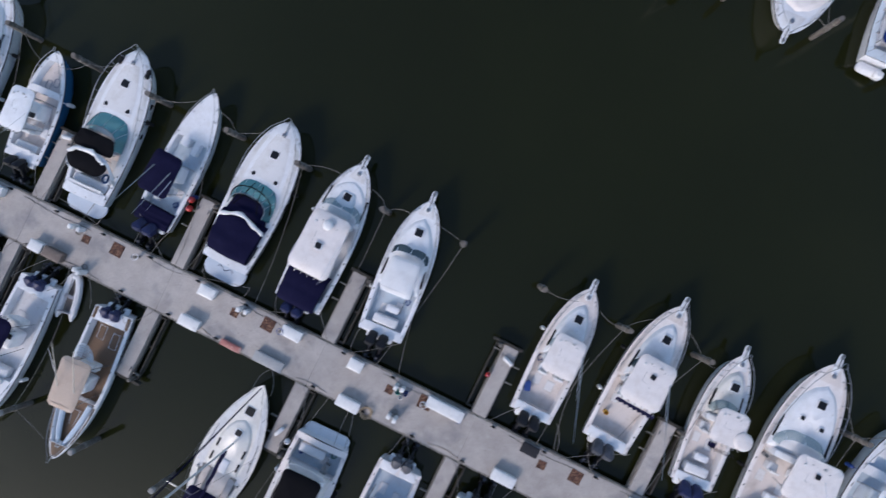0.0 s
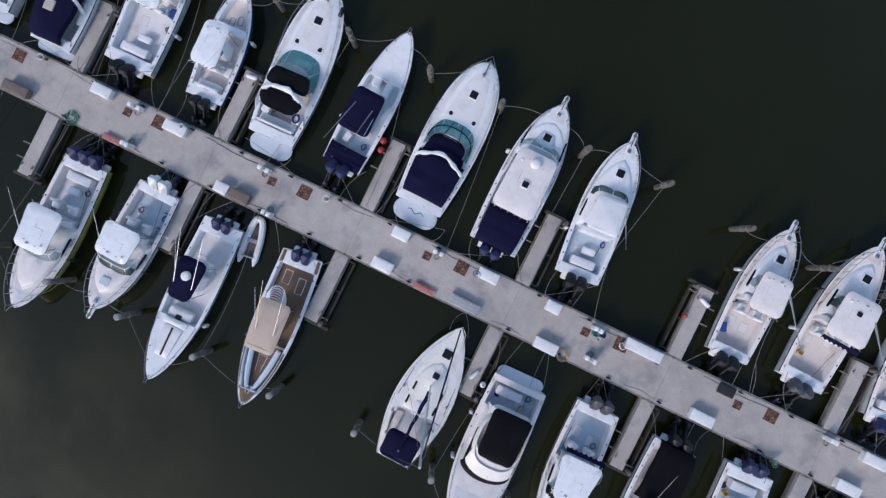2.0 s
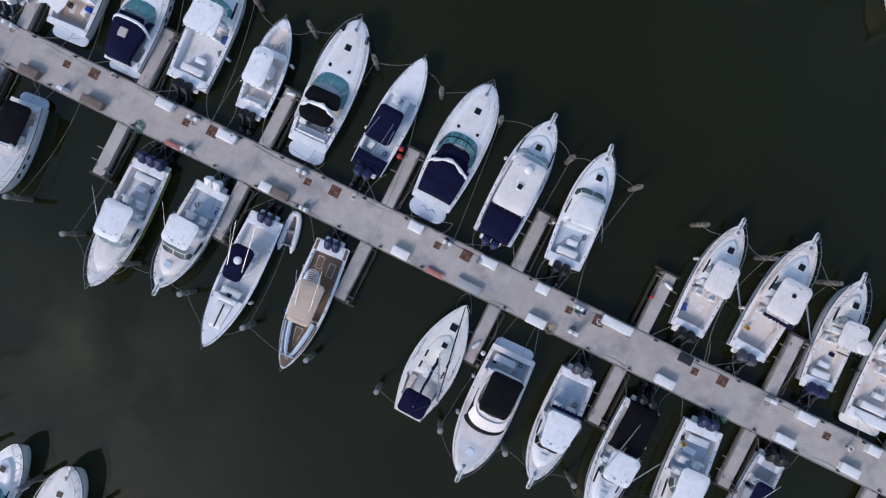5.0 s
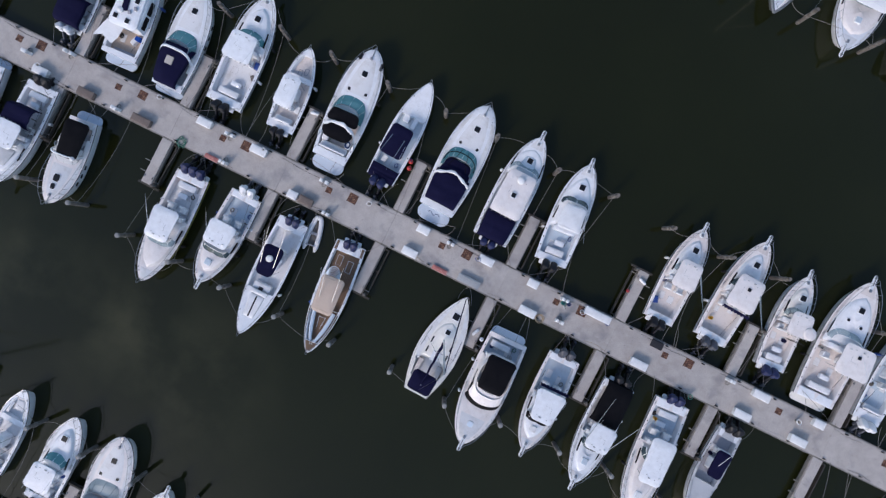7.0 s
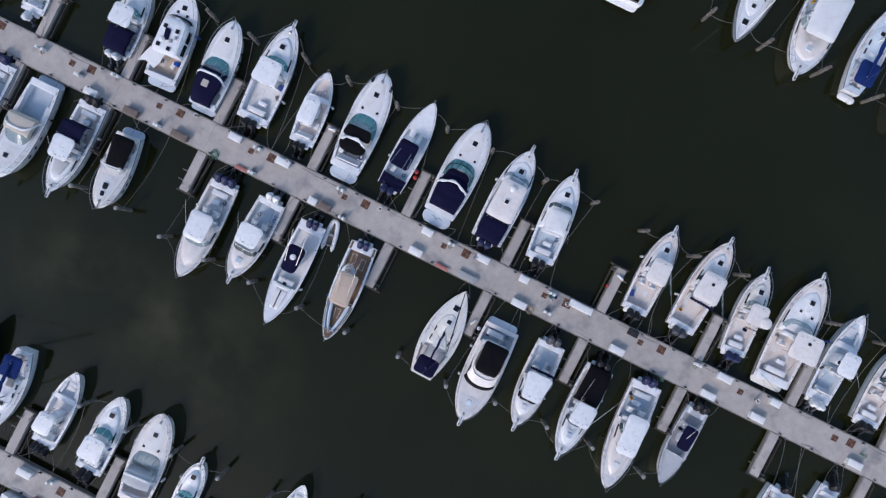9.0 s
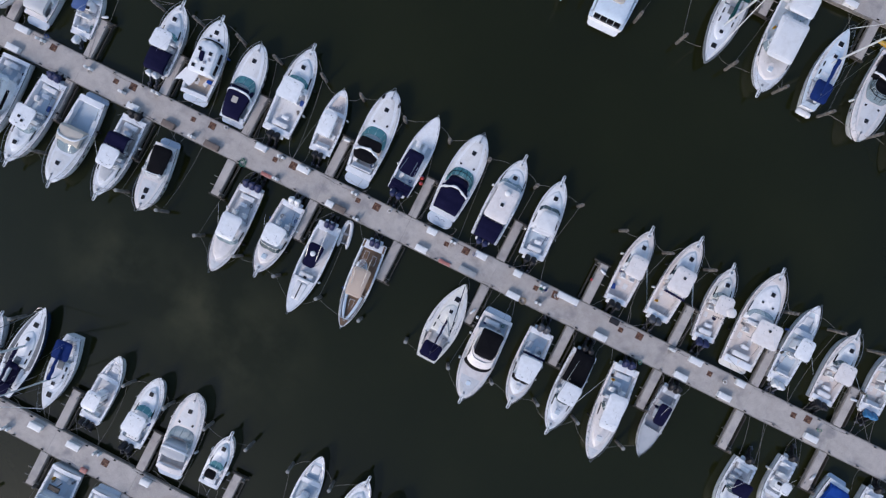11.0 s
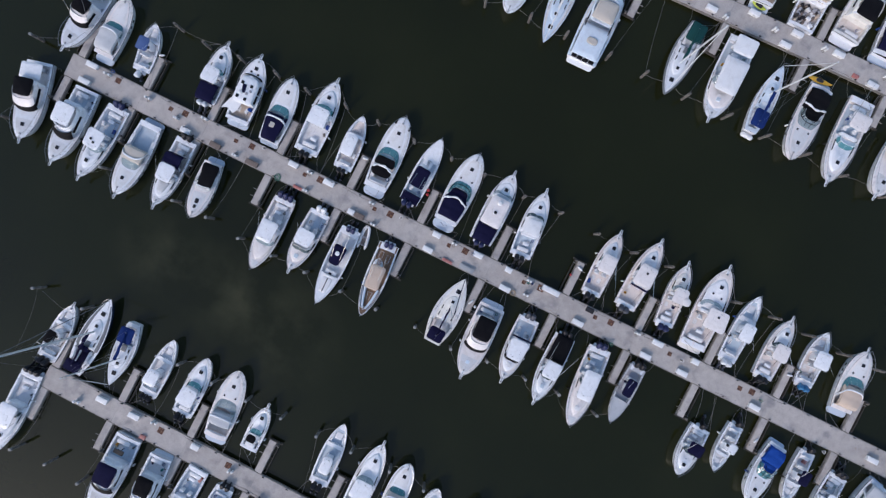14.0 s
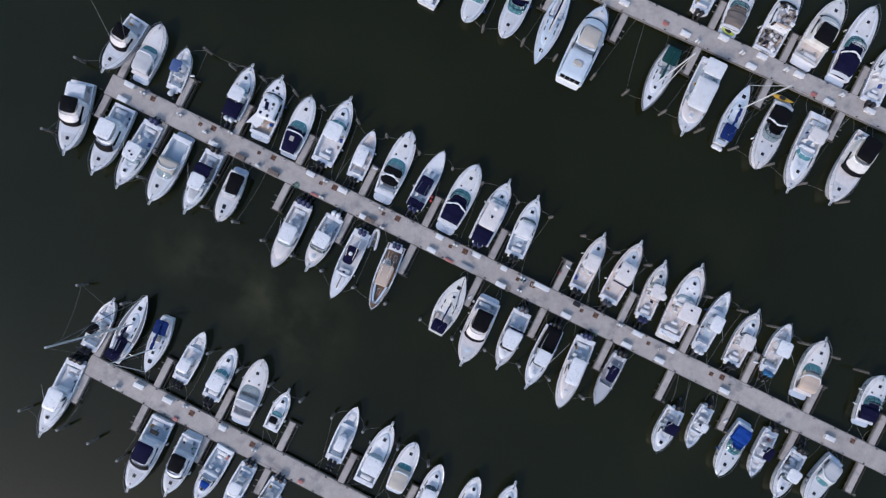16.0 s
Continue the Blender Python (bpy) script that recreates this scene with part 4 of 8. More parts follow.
def cuddy(x, y, head, L, B, label, roof=GEL, floor=SOLE, hull_m=GEL, engines=2, engine_m=ENGINE_BLACK, tip=True, glass_kind=SMOKE, roof_s=0.40, roof_l=0.24, roof_w=0.72, cockpit=None,
          cover=None, deck_m=GEL, riggers=False, spots=0, roof_hatch=False, box=True, stripe=None, house_m=GEL, offset=0.0, wide=0.70, raised=0.26, tilt=48.0, trim_m=GEL, dome=False, curtain=None, aft_top=False, plat=0.0, full=2.55, hatch_m=DARK, shield_s=None, side_pad=None, nose_pad=None, fringe=None, forehatch=True, twin=False, disc=False, roof_front=0.9):
    """A walk-around fishing cruiser: low cabin forward, windshield, hardtop and an open aft cockpit."""
    root = start(x, y, head, label)
    h = Hull(L, B, stern=0.92, full=full, power=0.68, zs=0.80, zb=1.22)
    h.shell(root, hull_m, stripe)
    cp = cockpit or roof_s + 0.02
    h.deck(root, deck_m, floor, [(0.07, cp, 0.24, 0.5)], camber=0.08)
    h.house(root, "cabin", house_m, cp + 0.01, 0.88, wide, raised, nose=0.62, inset=0.2)
    yc = (cp + 0.89) / 2
    roof_z = lambda q: h.sheer(q) + 0.11 + raised * 1.07 * (1 - 0.25 * (q - yc) / (0.87 - cp))
    if forehatch:
        hatch(root, 0, 0.765 * L, roof_z(0.765), 0.42, material=hatch_m)
    if twin:
        for k in (1, -1):
            hatch(root, k * B * 0.16, (0.655 - 0.01 * k) * L, roof_z(0.655) - 0.05, 0.22, material=hatch_m)
    for k in (1, -1):
        s_ = cp + 0.13
        w = Form()
        hx = h.half(s_) * wide * 0.945
        w.slab(k * hx, s_ * L, h.sheer(s_) + raised * 0.42, 0.10, 0.13 * L, raised * 0.42, r=0.04, bevel=0.03, turn=k * 5)
        part("side_window", w, WINDOW, root)
    cap = Form()
    cap.slab(0, 0.035 * L, h.sheer(0) - 0.12, B * 0.78, 0.07 * L, 0.2, r=0.1, bevel=0.04)
    part("transom_locker", cap, GEL, root)
    zc = h.sheer(cp) + raised
    sh = shield_s or cp + 0.02
    shield(root, 0, sh * L, h.half(sh) * wide * 0.92, 0.13 * L, zc + h.sheer(sh) - h.sheer(cp) - 0.06, 0.45, glass_kind, trim_m=trim_m, spread=86, lean=0.6, mullions=3, flat=3.2)
    for k in (1, -1):
        h.panel(root, 0.45, 0.93, 0.80 * k, 0.95 * k, side_pad or SOLE, 0.08, name="side_deck_panel")
    h.panel(root, 0.885, 0.965, -0.6, 0.6, side_pad or SOLE, 0.08)
    if nose_pad:
        f = Form()
        f.slab(0, 0.72 * L, h.sheer(0.72) + raised * 0.98, B * 0.5, 0.17 * L, 0.12, r=0.2, bevel=0.04, front=0.5, crown=0.08)
        part("sun_pad", f, nose_pad, root)
    z = h.sheer(0.3) - 0.5
    dash = Form()
    dash.slab(0, (cp - 0.01) * L, z, B * 0.62, 0.35, 0.95, r=0.08, bevel=0.05)
    part("helm_console", dash, GEL, root)
    if cp - 0.06 > roof_s - roof_l / 2:
        for k in (1, -1):
            seat(root, "helm_seat", k * B * 0.18, (cp - 0.09) * L, z + 0.1, 0.5, 0.48, 0.5, VINYL, -1)
    if box:
        seat(root, "bait_box", 0, 0.11 * L, z, B * 0.5, 0.5, 0.55, VINYL)
        seat(root, "fish_box", B * 0.05, 0.20 * L, z, 0.75, 0.4, 0.35, GEL)
    if roof:
        t = top(root, "hardtop", offset, roof_s * L, z + 1.72, B * roof_w, roof_l * L, roof, foot=zc - 0.5, front=roof_front, lump=0.0 if roof in (GEL, PINKGEL, CREAM) else 0.03)
        if roof_hatch:
            hatch(t, offset, (roof_s - 0.01) * L, z + 1.88, 0.34)
        for i in range(spots):
            d = Form()
            d.slab(offset + (i - (spots - 1) / 2) * 0.42, (roof_s + 0.04 - 0.03 * (i % 2)) * L, z + 1.84, 0.26, 0.26, 0.06, r=0.06, bevel=0.015)
            part("roof_hatch", d, DARK, t)
        if disc:
            d = Form()
            d.slab(offset + B * 0.33, (roof_s - 0.055) * L, z + 1.80, 0.95, 0.95, 0.10, r=0.46, bevel=0.04, crown=0.04)
            part("crows_nest", d, PINKGEL, t)
            for i in range(7):
                d = Form()
                d.tube([(offset + (i - 3) * 0.2, (roof_s - roof_l / 2 - 0.045) * L, z + 1.62), (offset + (i - 3) * 0.2, (roof_s - roof_l / 2 - 0.06) * L, z + 1.95)], 0.028, 6)
                part("rod_rack", d, RUBBER, t)
        if dome:
            d = Form()
            d.slab(offset, (roof_s + roof_l * 0.32) * L, z + 1.84, 0.55, 0.55, 0.24, r=0.27, bevel=0.08, crown=0.03)
            part("radar_dome", d, VINYL, t)
        pole(root, "antenna", (B * 0.32, (roof_s + 0.05) * L, z + 1.7), (B * 0.40, (roof_s - 0.2) * L, z + 3.3), 0.016, GEL)
    if aft_top:
        top(root, "hardtop", 0, 0.15 * L, z + 1.9, B * 0.72, 0.21 * L, WHITEC, foot=h.sheer(0.1), lump=0.02, crown=0.05)
    if plat:
        platform(root, h, plat, material=CREAM)
    if fringe:
        f = Form()
        yy = (roof_s - roof_l / 2) * L - 0.12
        f.grid([[(q * B * roof_w / 2 * 0.96, yy - d + (0.10 if j % 2 else 0.0) * (d > 0.1), z + 1.74 - 0.5 * d) for j, q in enumerate([-1 + i / 8 for i in range(17)])] for d in (0.0, 0.14, 0.26)])
        part("canvas_fringe", f, fringe, root)
    if curtain:
        canopy(root, "cockpit_cover", 0.0, roof_s - roof_l / 2 + 0.01, h, z + 1.35, curtain, rise=0.12, width=0.80, skirt=0.4)
    if cover:
        canopy(root, "aft_canvas", roof_s - roof_l / 2 - 0.16, roof_s - roof_l / 2 + 0.02, h, z + 1.65, cover, rise=0.15, width=0.78, skirt=0.12)
    if riggers:
        for k in (1,) if riggers == "starboard" else (1, -1):
            pole(root, "outrigger", (k * B * 0.34, (roof_s + 0.05) * L, z + 1.75), (k * B * 0.55, (roof_s - 0.42) * L, z + 4.4), 0.03, ALU)
    if engines:
        motors(root, engines, engine_m, tilt)
    if not curtain:
        loose_gear(root, h, 0.09, cp, 0.5, x + 2, 2)
    rail(root, h, 0.46, 0.5, posts=7)
    fittings(root, h, x)
    if tip:
        pulpit(root, h)
    return root


def flybridge(x, y, head, L, B, label, canvas=BLACK, floor=SOLE, glass_kind=DARK, hull_m=GEL, tip=True, bridge=(0.24, 0.56), plat=0.0, roof_kind="bimini", seats=VINYL, riggers=False, house_m=GEL, deck_m=GEL, solar=False, clutter=0, aft_cabin=False, aft_roof=False, fore_hatch_m=DARK):
    """A flybridge cruiser: saloon with dark front windows, an upper helm with its canvas, and an aft cockpit."""
    root = start(x, y, head, label)
    h = Hull(L - plat, B, stern=0.92, full=2.6, power=0.66, zs=0.92, zb=1.42)
    root.matrix_world = root.matrix_world @ pose(0, plat, 0)
    L = L - plat
    h.shell(root, hull_m)
    h.deck(root, deck_m, floor, [(0.04, bridge[0] + 0.02, 0.24, 0.55)], camber=0.14)
    if plat:
        platform(root, h, plat)
    z = h.sheer(0.4)
    nose_s = bridge[1] + 0.10
    h.house(root, "saloon", house_m, bridge[0] + 0.02, nose_s, 0.80, 0.85, z=z, nose=0.5, inset=0.2)
    # the raked front window is a dark crescent round the saloon's nose
    band = Form()
    y1 = (nose_s + 0.022) * L
    arc = lambda k, yy, zz: [(h.half(min(nose_s - 0.1, 0.62)) * 0.74 * k * math.sin(a), yy - 0.75 * (1 - math.cos(a)), zz) for a in [radians(-80 + 160 / 12 * i) for i in range(13)]]
    if roof_kind == "cover":
        band.grid([arc(1.16, y1 + 0.06, z + 0.42), arc(1.14, y1 - 0.06, z + 0.62), arc(1.11, y1 - 0.20, z + 0.80), arc(1.07, y1 - 0.34, z + 0.90)])
    else:
        band.grid([arc(1.16, y1 + 0.06, z + 0.42), arc(1.13, y1 - 0.14, z + 0.70), arc(1.08, y1 - 0.40, z + 0.93), arc(1.0, y1 - 0.66, z + 1.0)])
    part("front_window", band, WINDOW if glass_kind is DARK else glass_kind, root)
    for k in (1, -1):
        w = Form()
        w.slab(k * h.half(0.45) * 0.745, 0.45 * L, z + 0.45, 0.1, 0.22 * L, 0.3, r=0.04, bevel=0.03)
        part("side_window", w, WINDOW, root)
    zf = z + 0.85
    y0, y2 = bridge[0] * L, bridge[1] * L
    deck2 = Form()
    deck2.slab(0, (y0 + y2) / 2 - 0.1, zf, B * 0.74, y2 - y0 + 0.35, 0.1, r=0.5, bevel=0.03, front=0.86)
    fb = part("flybridge_deck", deck2, house_m, root)
    wall = Form()
    ring = []
    for i in range(25):
        a = radians(-140 + 280 * i / 24)
        sx, cy = math.sin(a), math.cos(a)
        ring.append((B * 0.385 * math.copysign(abs(sx) ** 0.7, sx), (y0 + y2) / 2 + (y2 - y0) / 2 * 1.02 * math.copysign(abs(cy) ** 0.7, cy)))
    wall.grid([[(px * k, (y0 + y2) / 2 + (py - (y0 + y2) / 2) * k, zf + q) for px, py in ring] for k, q in ((1.03, 0.05), (0.98, 0.5), (0.94, 0.56), (0.90, 0.5), (0.92, 0.08))])
    part("flybridge_coaming", wall, house_m, fb)
    if roof_kind != "cover":
        seat(root, "bridge_helm_seat", 0.3, (y0 + y2) / 2 - 0.1, zf + 0.1, 0.55, 0.5, 0.5, seats, -1)
        seat(root, "bridge_bench", -0.2, y0 + 0.35, zf + 0.1, B * 0.5, 0.45, 0.4, seats, -1)
        form = Form()
        form.slab(0.1, y2 - 0.65, zf + 0.1, B * 0.45, 0.5, 0.55, r=0.12, bevel=0.06)
        part("bridge_console", form, GEL, root)
    loose_gear(root, h, 0.06, bridge[0], 0.55, x + 3, 3)
    if roof_kind == "bimini":
        top(root, "bimini", 0, (y0 + y2) / 2 - 0.12, zf + 0.80, B * 0.70, (y2 - y0) * 0.86, canvas, h=0.05, crown=0.12, front=0.92, r=0.3, foot=zf + 0.05, lump=0.06)
    elif roof_kind == "cover":
        cov = Form()
        cowl = Form()
        cowl.grid([arc(1.07, y1 - 0.34, zf + 0.06), arc(1.06, y1 - 0.42, zf + 0.12), arc(1.02, y1 - 0.75, zf + 0.28), arc(0.98, y1 - 1.15, zf + 0.46), arc(0.94, y1 - 1.45, zf + 0.52), arc(0.9, y1 - 1.5, zf + 0.3)])
        part("bridge_cowl", cowl, house_m, root)
        cov.slab(0, (y0 + y2) / 2 - 0.12 - 0.09 * (y2 - y0), zf + 0.55, B * 0.66, (y2 - y0) * 0.90, 0.28, r=0.28, bevel=0.1, crown=0.1, front=0.88, lump=0.08)
        part("bridge_cover", cov, canvas, root)
    elif roof_kind == "hardtop":
        top(root, "hardtop", 0, (y0 + y2) / 2 - 0.1, zf + 0.95, B * 0.72, (y2 - y0) * 0.8, GEL, foot=zf + 0.05)
    if aft_roof:
        f = Form()
        f.slab(0, 0.15 * L, zf + 0.0, B * 0.74, 0.20 * L, 0.08, r=0.2, bevel=0.03, crown=0.03)
        t = part("cockpit_roof", f, GEL, root)
        for kx in (1, -1):
            f = Form()
            f.tube([(kx * B * 0.33, 0.07 * L, h.sheer(0.07)), (kx * B * 0.33, 0.07 * L, zf + 0.02)], 0.03, 6)
            part("support_pipe", f, ALU, t)
    if aft_cabin:
        cab = Form()
        cab.slab(0, 0.20 * L, z - 0.1, B * 0.80, 0.36 * L, 0.75, r=0.25, bevel=0.06, crown=0.05)
        c = part("aft_cabin", cab, house_m, root)
        for i in range(4):
            pane = Form()
            pane.slab((i - 1.5) * B * 0.18, 0.02 * L - 0.10, z + 0.12, B * 0.155, 0.30, 0.42, r=0.03, bevel=0.02)
            part("aft_window", pane, WINDOW, c)
        oval = Form()
        oval.slab(0.1, 0.21 * L, z + 0.68, 1.3, 0.75, 0.22, r=0.36, bevel=0.05)
        part("deck_table", oval, BEIGE, c)
    if solar:
        f = Form()
        f.slab(0, 0.16 * L, z + 0.75, B * 0.36, 0.55, 0.05, r=0.03, bevel=0.01)
        f.slab(0, 0.16 * L, z - 0.35, 0.08, 0.08, 1.1, r=0.03, bevel=0.01)
        part("solar_panel", f, DARK, root)
    rng = random.Random(int(x * 10))
    for i in range(clutter):
        f = Form()
        yy = rng.uniform(0.05, bridge[1])
        zz = z - 0.52 if yy < bridge[0] else zf + 0.08
        f.slab(rng.uniform(-0.33, 0.33) * B, yy * L, zz, rng.uniform(0.15, 0.5), rng.uniform(0.2, 0.6), rng.uniform(0.45, 0.8), r=0.06, bevel=0.03, turn=rng.uniform(0, 90))
        part("stowed_gear", f, rng.choice([VINYL_GREY, BOXBROWN, TAUPE, VINYL, CHARCOAL, VINYL_TAN]), root)
    arch(root, h, bridge[0] + 0.0, zf + 0.55, width=0.74, chord=0.3, sweep=0.2)
    hatch(root, 0, 0.81 * L, h.crown(0.81, 0.14), 0.44, material=fore_hatch_m, corner=0.20 if fore_hatch_m is ICE else 0.05)
    h.panel(root, max(0.74, nose_s + 0.03), 0.94, -0.7, 0.7, SOLE, 0.14, taper=0.8)
    for k in (1, -1):
        h.panel(root, 0.3, 0.78, 0.84 * k, 0.96 * k, SOLE, 0.14, name="side_deck_panel")
    seat(root, "cockpit_locker", B * 0.1, 0.09 * L, z - 0.6, B * 0.45, 0.5, 0.5, VINYL)
    if riggers:
        for k in (1, -1):
            pole(root, "outrigger", (k * B * 0.42, 0.5 * L, z + 0.9), (k * B * 0.75, 0.15 * L, z + 6.0), 0.03, ALU)
    rail(root, h, 0.48, 0.6, posts=6)
    fittings(root, h, x)
    if tip:
        pulpit(root, h)
    return root


def sedan(x, y, head, L, B, label):
    """A sedan cruiser: a long white cabin roof set with dark hatches, and a tan cockpit under a stretched awning."""
    root = start(x, y, head, label)
    plat = 0.6
    h = Hull(L - plat, B, stern=0.9, full=2.6, power=0.64, zs=0.9, zb=1.38)
    root.matrix_world = root.matrix_world @ pose(0, plat, 0)
    L = h.L
    h.shell(root, GEL)
    h.deck(root, GEL, VINYL_TAN, [(0.05, 0.28, 0.26, 0.5)], camber=0.12)
    platform(root, h, plat, material=PLATFORM, width=0.92)
    z = h.sheer(0.45)
    h.house(root, "cabin", GEL, 0.28, 0.72, 0.86, 0.75, z=z - 0.05, nose=0.34, inset=0.14)
    for k in (1, -1):
        for s0, s1 in ((0.32, 0.45), (0.47, 0.60)):
            w = Form()
            w.slab(k * h.half(0.45) * 0.83, (s0 + s1) / 2 * L, z + 0.16, 0.12, (s1 - s0) * L, 0.36, r=0.04, bevel=0.03)
            part("side_window", w, WINDOW, root)
    band = Form()
    arc = lambda q, yy, zz: [(h.half(0.6) * 0.78 * q * math.sin(a), yy - 0.5 * (1 - math.cos(a)), zz) for a in [radians(-72 + 12 * i) for i in range(13)]]
    band.grid([arc(1.06, 0.735 * L, z + 0.22), arc(1.0, 0.71 * L, z + 0.52)])
    part("front_window", band, WINDOW, root)
    roof = Form()
    roof.slab(0, 0.465 * L, z + 0.72, B * 0.74, 0.40 * L, 0.10, r=0.4, bevel=0.04, crown=0.05, front=0.84)
    r = part("cabin_roof", roof, GEL, root)
    for sx, sy in ((-0.20, 0.345), (0.11, 0.335), (-0.19, 0.56), (0.17, 0.545)):
        hatch(r, sx * B, sy * L, z + 0.87, 0.34, 0.36)
    gear = Form()
    gear.slab(-0.06 * B, 0.48 * L, z + 0.86, 0.42, 1.0, 0.16, r=0.12, bevel=0.05, lump=0.06, turn=8)
    part("folded_cover", gear, NAVY, r)
    ball = Form()
    ball.slab(-0.13 * B, 0.41 * L, z + 0.86, 0.5, 0.5, 0.22, r=0.24, bevel=0.08, crown=0.04)
    part("radar_dome", ball, VINYL, r)
    for k, sy in ((0.09, 0.42), (0.2, 0.47)):
        f = Form()
        f.slab(k * B, sy * L, z + 0.86, 0.22, 0.3, 0.14, r=0.05, bevel=0.03, turn=20)
        part("roof_fitting", f, VINYL_GREY, r)
    sheet_ = Form()
    zt = z + 0.62
    rim = [(0.05, 0.30), (-0.42, 0.29), (-0.66, 0.10), (-0.44, 0.135), (-0.17, 0.085), (-0.05, 0.16)]
    sheet_.loft([[(px * B, py * L, zt - 1.4 * (0.3 - py) + dz) for px, py in rim] for dz in (0.0, 0.02)])
    part("stretched_awning", sheet_, WHITEC, root)
    pipe = Form()
    pipe.tube([(-0.42 * B, 0.12 * L, h.sheer(0.1) - 0.02), (-0.44 * B, 0.125 * L, zt - 0.25)], 0.018, 5)
    part("awning_pole", pipe, ALU, root)
    bag = Form()
    bag.slab(0.27 * B, 0.235 * L, h.sheer(0.2) - 0.5, 0.42, 0.36, 0.5, r=0.1, bevel=0.06, lump=0.08)
    part("blue_bag", bag, BLUE, root)
    seat(root, "helm_seat", 0.05 * B, 0.06 * L, h.sheer(0.1) - 0.5, B * 0.5, 0.3, 0.4, VINYL_GREY)
    hatch(root, 0, 0.83 * L, h.crown(0.83, 0.12), 0.42)
    for k in (1, -1):
        hatch(root, k * 0.14 * B, (0.76 - 0.006 * k) * L, h.crown(0.76, 0.12) - 0.02, 0.24)
        h.panel(root, 0.2, 0.9, 0.84 * k, 0.96 * k, SOLE, 0.12, name="side_deck_panel")
    loose_gear(root, h, 0.06, 0.26, 0.5, x, 3)
    rail(root, h, 0.42, 0.55, posts=7)
    fittings(root, h, x)
    pulpit(root, h)
    return root


def sail(x, y, head, L, B, label, canvas=NAVY, deck_m=GEL, hull_m=GEL, mast=11.5, cover="boom", toe=None, dodger=True, rakes=0.0, furl=None, well_m=None, thick=0.08, toe_r=0.03, stern_float=False, bundle=0.19, shade=(0.66, 0.25), bench=GEL, side_m=SOLE):
    """A sloop with a stepped mast, furled mainsail, shrouds and an aft cockpit."""
    root = start(x, y, head, label, "sailboat", name="sailboat")
    h = Hull(L, B, stern=0.58, full=2.0, power=0.84, zs=0.85, zb=1.15, mid=0.42)
    h.shell(root, hull_m, rub=toe or RUBBER, rub_r=toe_r)
    h.deck(root, deck_m, well_m or (TEAK if dodger else SOLE), [(0.06, 0.34, 0.36, 0.45)], camber=0.06)
    h.house(root, "cabin_trunk", deck_m, 0.35, 0.74, 0.60, 0.15, nose=0.5, inset=0.16)
    for k in (1, -1):
        for s in (0.42, 0.52):
            w = Form()
            w.slab(k * h.half(s) * 0.50, s * L, h.sheer(s) + 0.05, 0.12, 0.06 * L, 0.16, r=0.04, bevel=0.02)
            part("cabin_port", w, DARK, root)
        seat(root, "cockpit_seat", k * (h.half(0.2) - 0.62), 0.2 * L, h.sheer(0.2) - 0.45, 0.4, 0.22 * L, 0.35, bench)
        line = Form()
        path = [(k * (h.half(s) - 0.06), s * L, h.sheer(s) + 0.6) for s in (0.02, 0.2, 0.4, 0.6, 0.8, 0.95)]
        line.tube(path, 0.008, 4)
        for p in path:
            line.tube([(p[0], p[1], p[2] - 0.6), p], 0.012, 4)
        part("lifeline", line, STEEL, root)
    hatch(root, 0, 0.80 * L, h.crown(0.8, 0.06), 0.5)
    for k in (1, -1):
        h.panel(root, 0.3, 0.92, 0.66 * k, 0.93 * k, side_m, 0.06, name="side_deck_panel")
        for s_ in (0.15, 0.3, 0.48):
            w = Form()
            w.slab(k * (h.half(s_) - 0.3), s_ * L, h.sheer(s_) + 0.02, 0.13, 0.13, 0.14, r=0.06, bevel=0.02)
            part("winch", w, STEEL, root)
        jl = Form()
        jl.tube([(k * (h.half(0.5) - 0.22), 0.42 * L, h.sheer(0.45) + 0.04), (k * (h.half(0.62) - 0.2), 0.62 * L, h.sheer(0.6) + 0.04)], 0.018, 4)
        part("genoa_track", jl, GREYGEL, root)
    hatch(root, 0, 0.64 * L, h.sheer(0.66) + 0.19, 0.36)
    slide = Form()
    slide.slab(0, 0.39 * L, h.sheer(0.4) + 0.16, 0.62, 0.8, 0.06, r=0.06, bevel=0.02)
    part("companionway_hatch", slide, GREYGEL if deck_m is GEL else GEL, root)
    ym = 0.56 * L
    m = pole(root, "mast", (0, ym, 0.9), (0, ym - rakes, mast), thick, MAST, 0.9)
    rig = Form()
    for k in (1, -1):
        rig.tube([(k * (h.half(0.54) - 0.08), ym - 0.15, h.sheer(0.54)), (k * 0.65, ym - rakes * 0.5, mast * 0.56), (0, ym - rakes, mast * 0.98)], 0.009, 4)
        rig.tube([(0, ym - rakes * 0.5, mast * 0.56), (k * 0.65, ym - rakes * 0.5, mast * 0.56)], 0.022, 5)
    jib = Form()
    jib.tube([(0, L * 0.985, h.sheer(1) + 0.25), (0, (L + ym - rakes) / 2 + 0.1, mast * 0.5), (0, ym - rakes + 0.12, mast * 0.95)], [0.035, 0.042, 0.025], 6)
    part("furled_jib", jib, furl or VINYL, m)
    rig.tube([(0, 0.02 * L, h.sheer(0)), (0, ym - rakes, mast)], 0.009, 4)
    part("rigging", rig, STEEL, m)
    boom = Form()
    boom.tube([(0, ym - 0.1, 1.95), (0, 0.12 * L, 1.95)], 0.05, 6)
    bm_ = part("boom", boom, ALU, root)
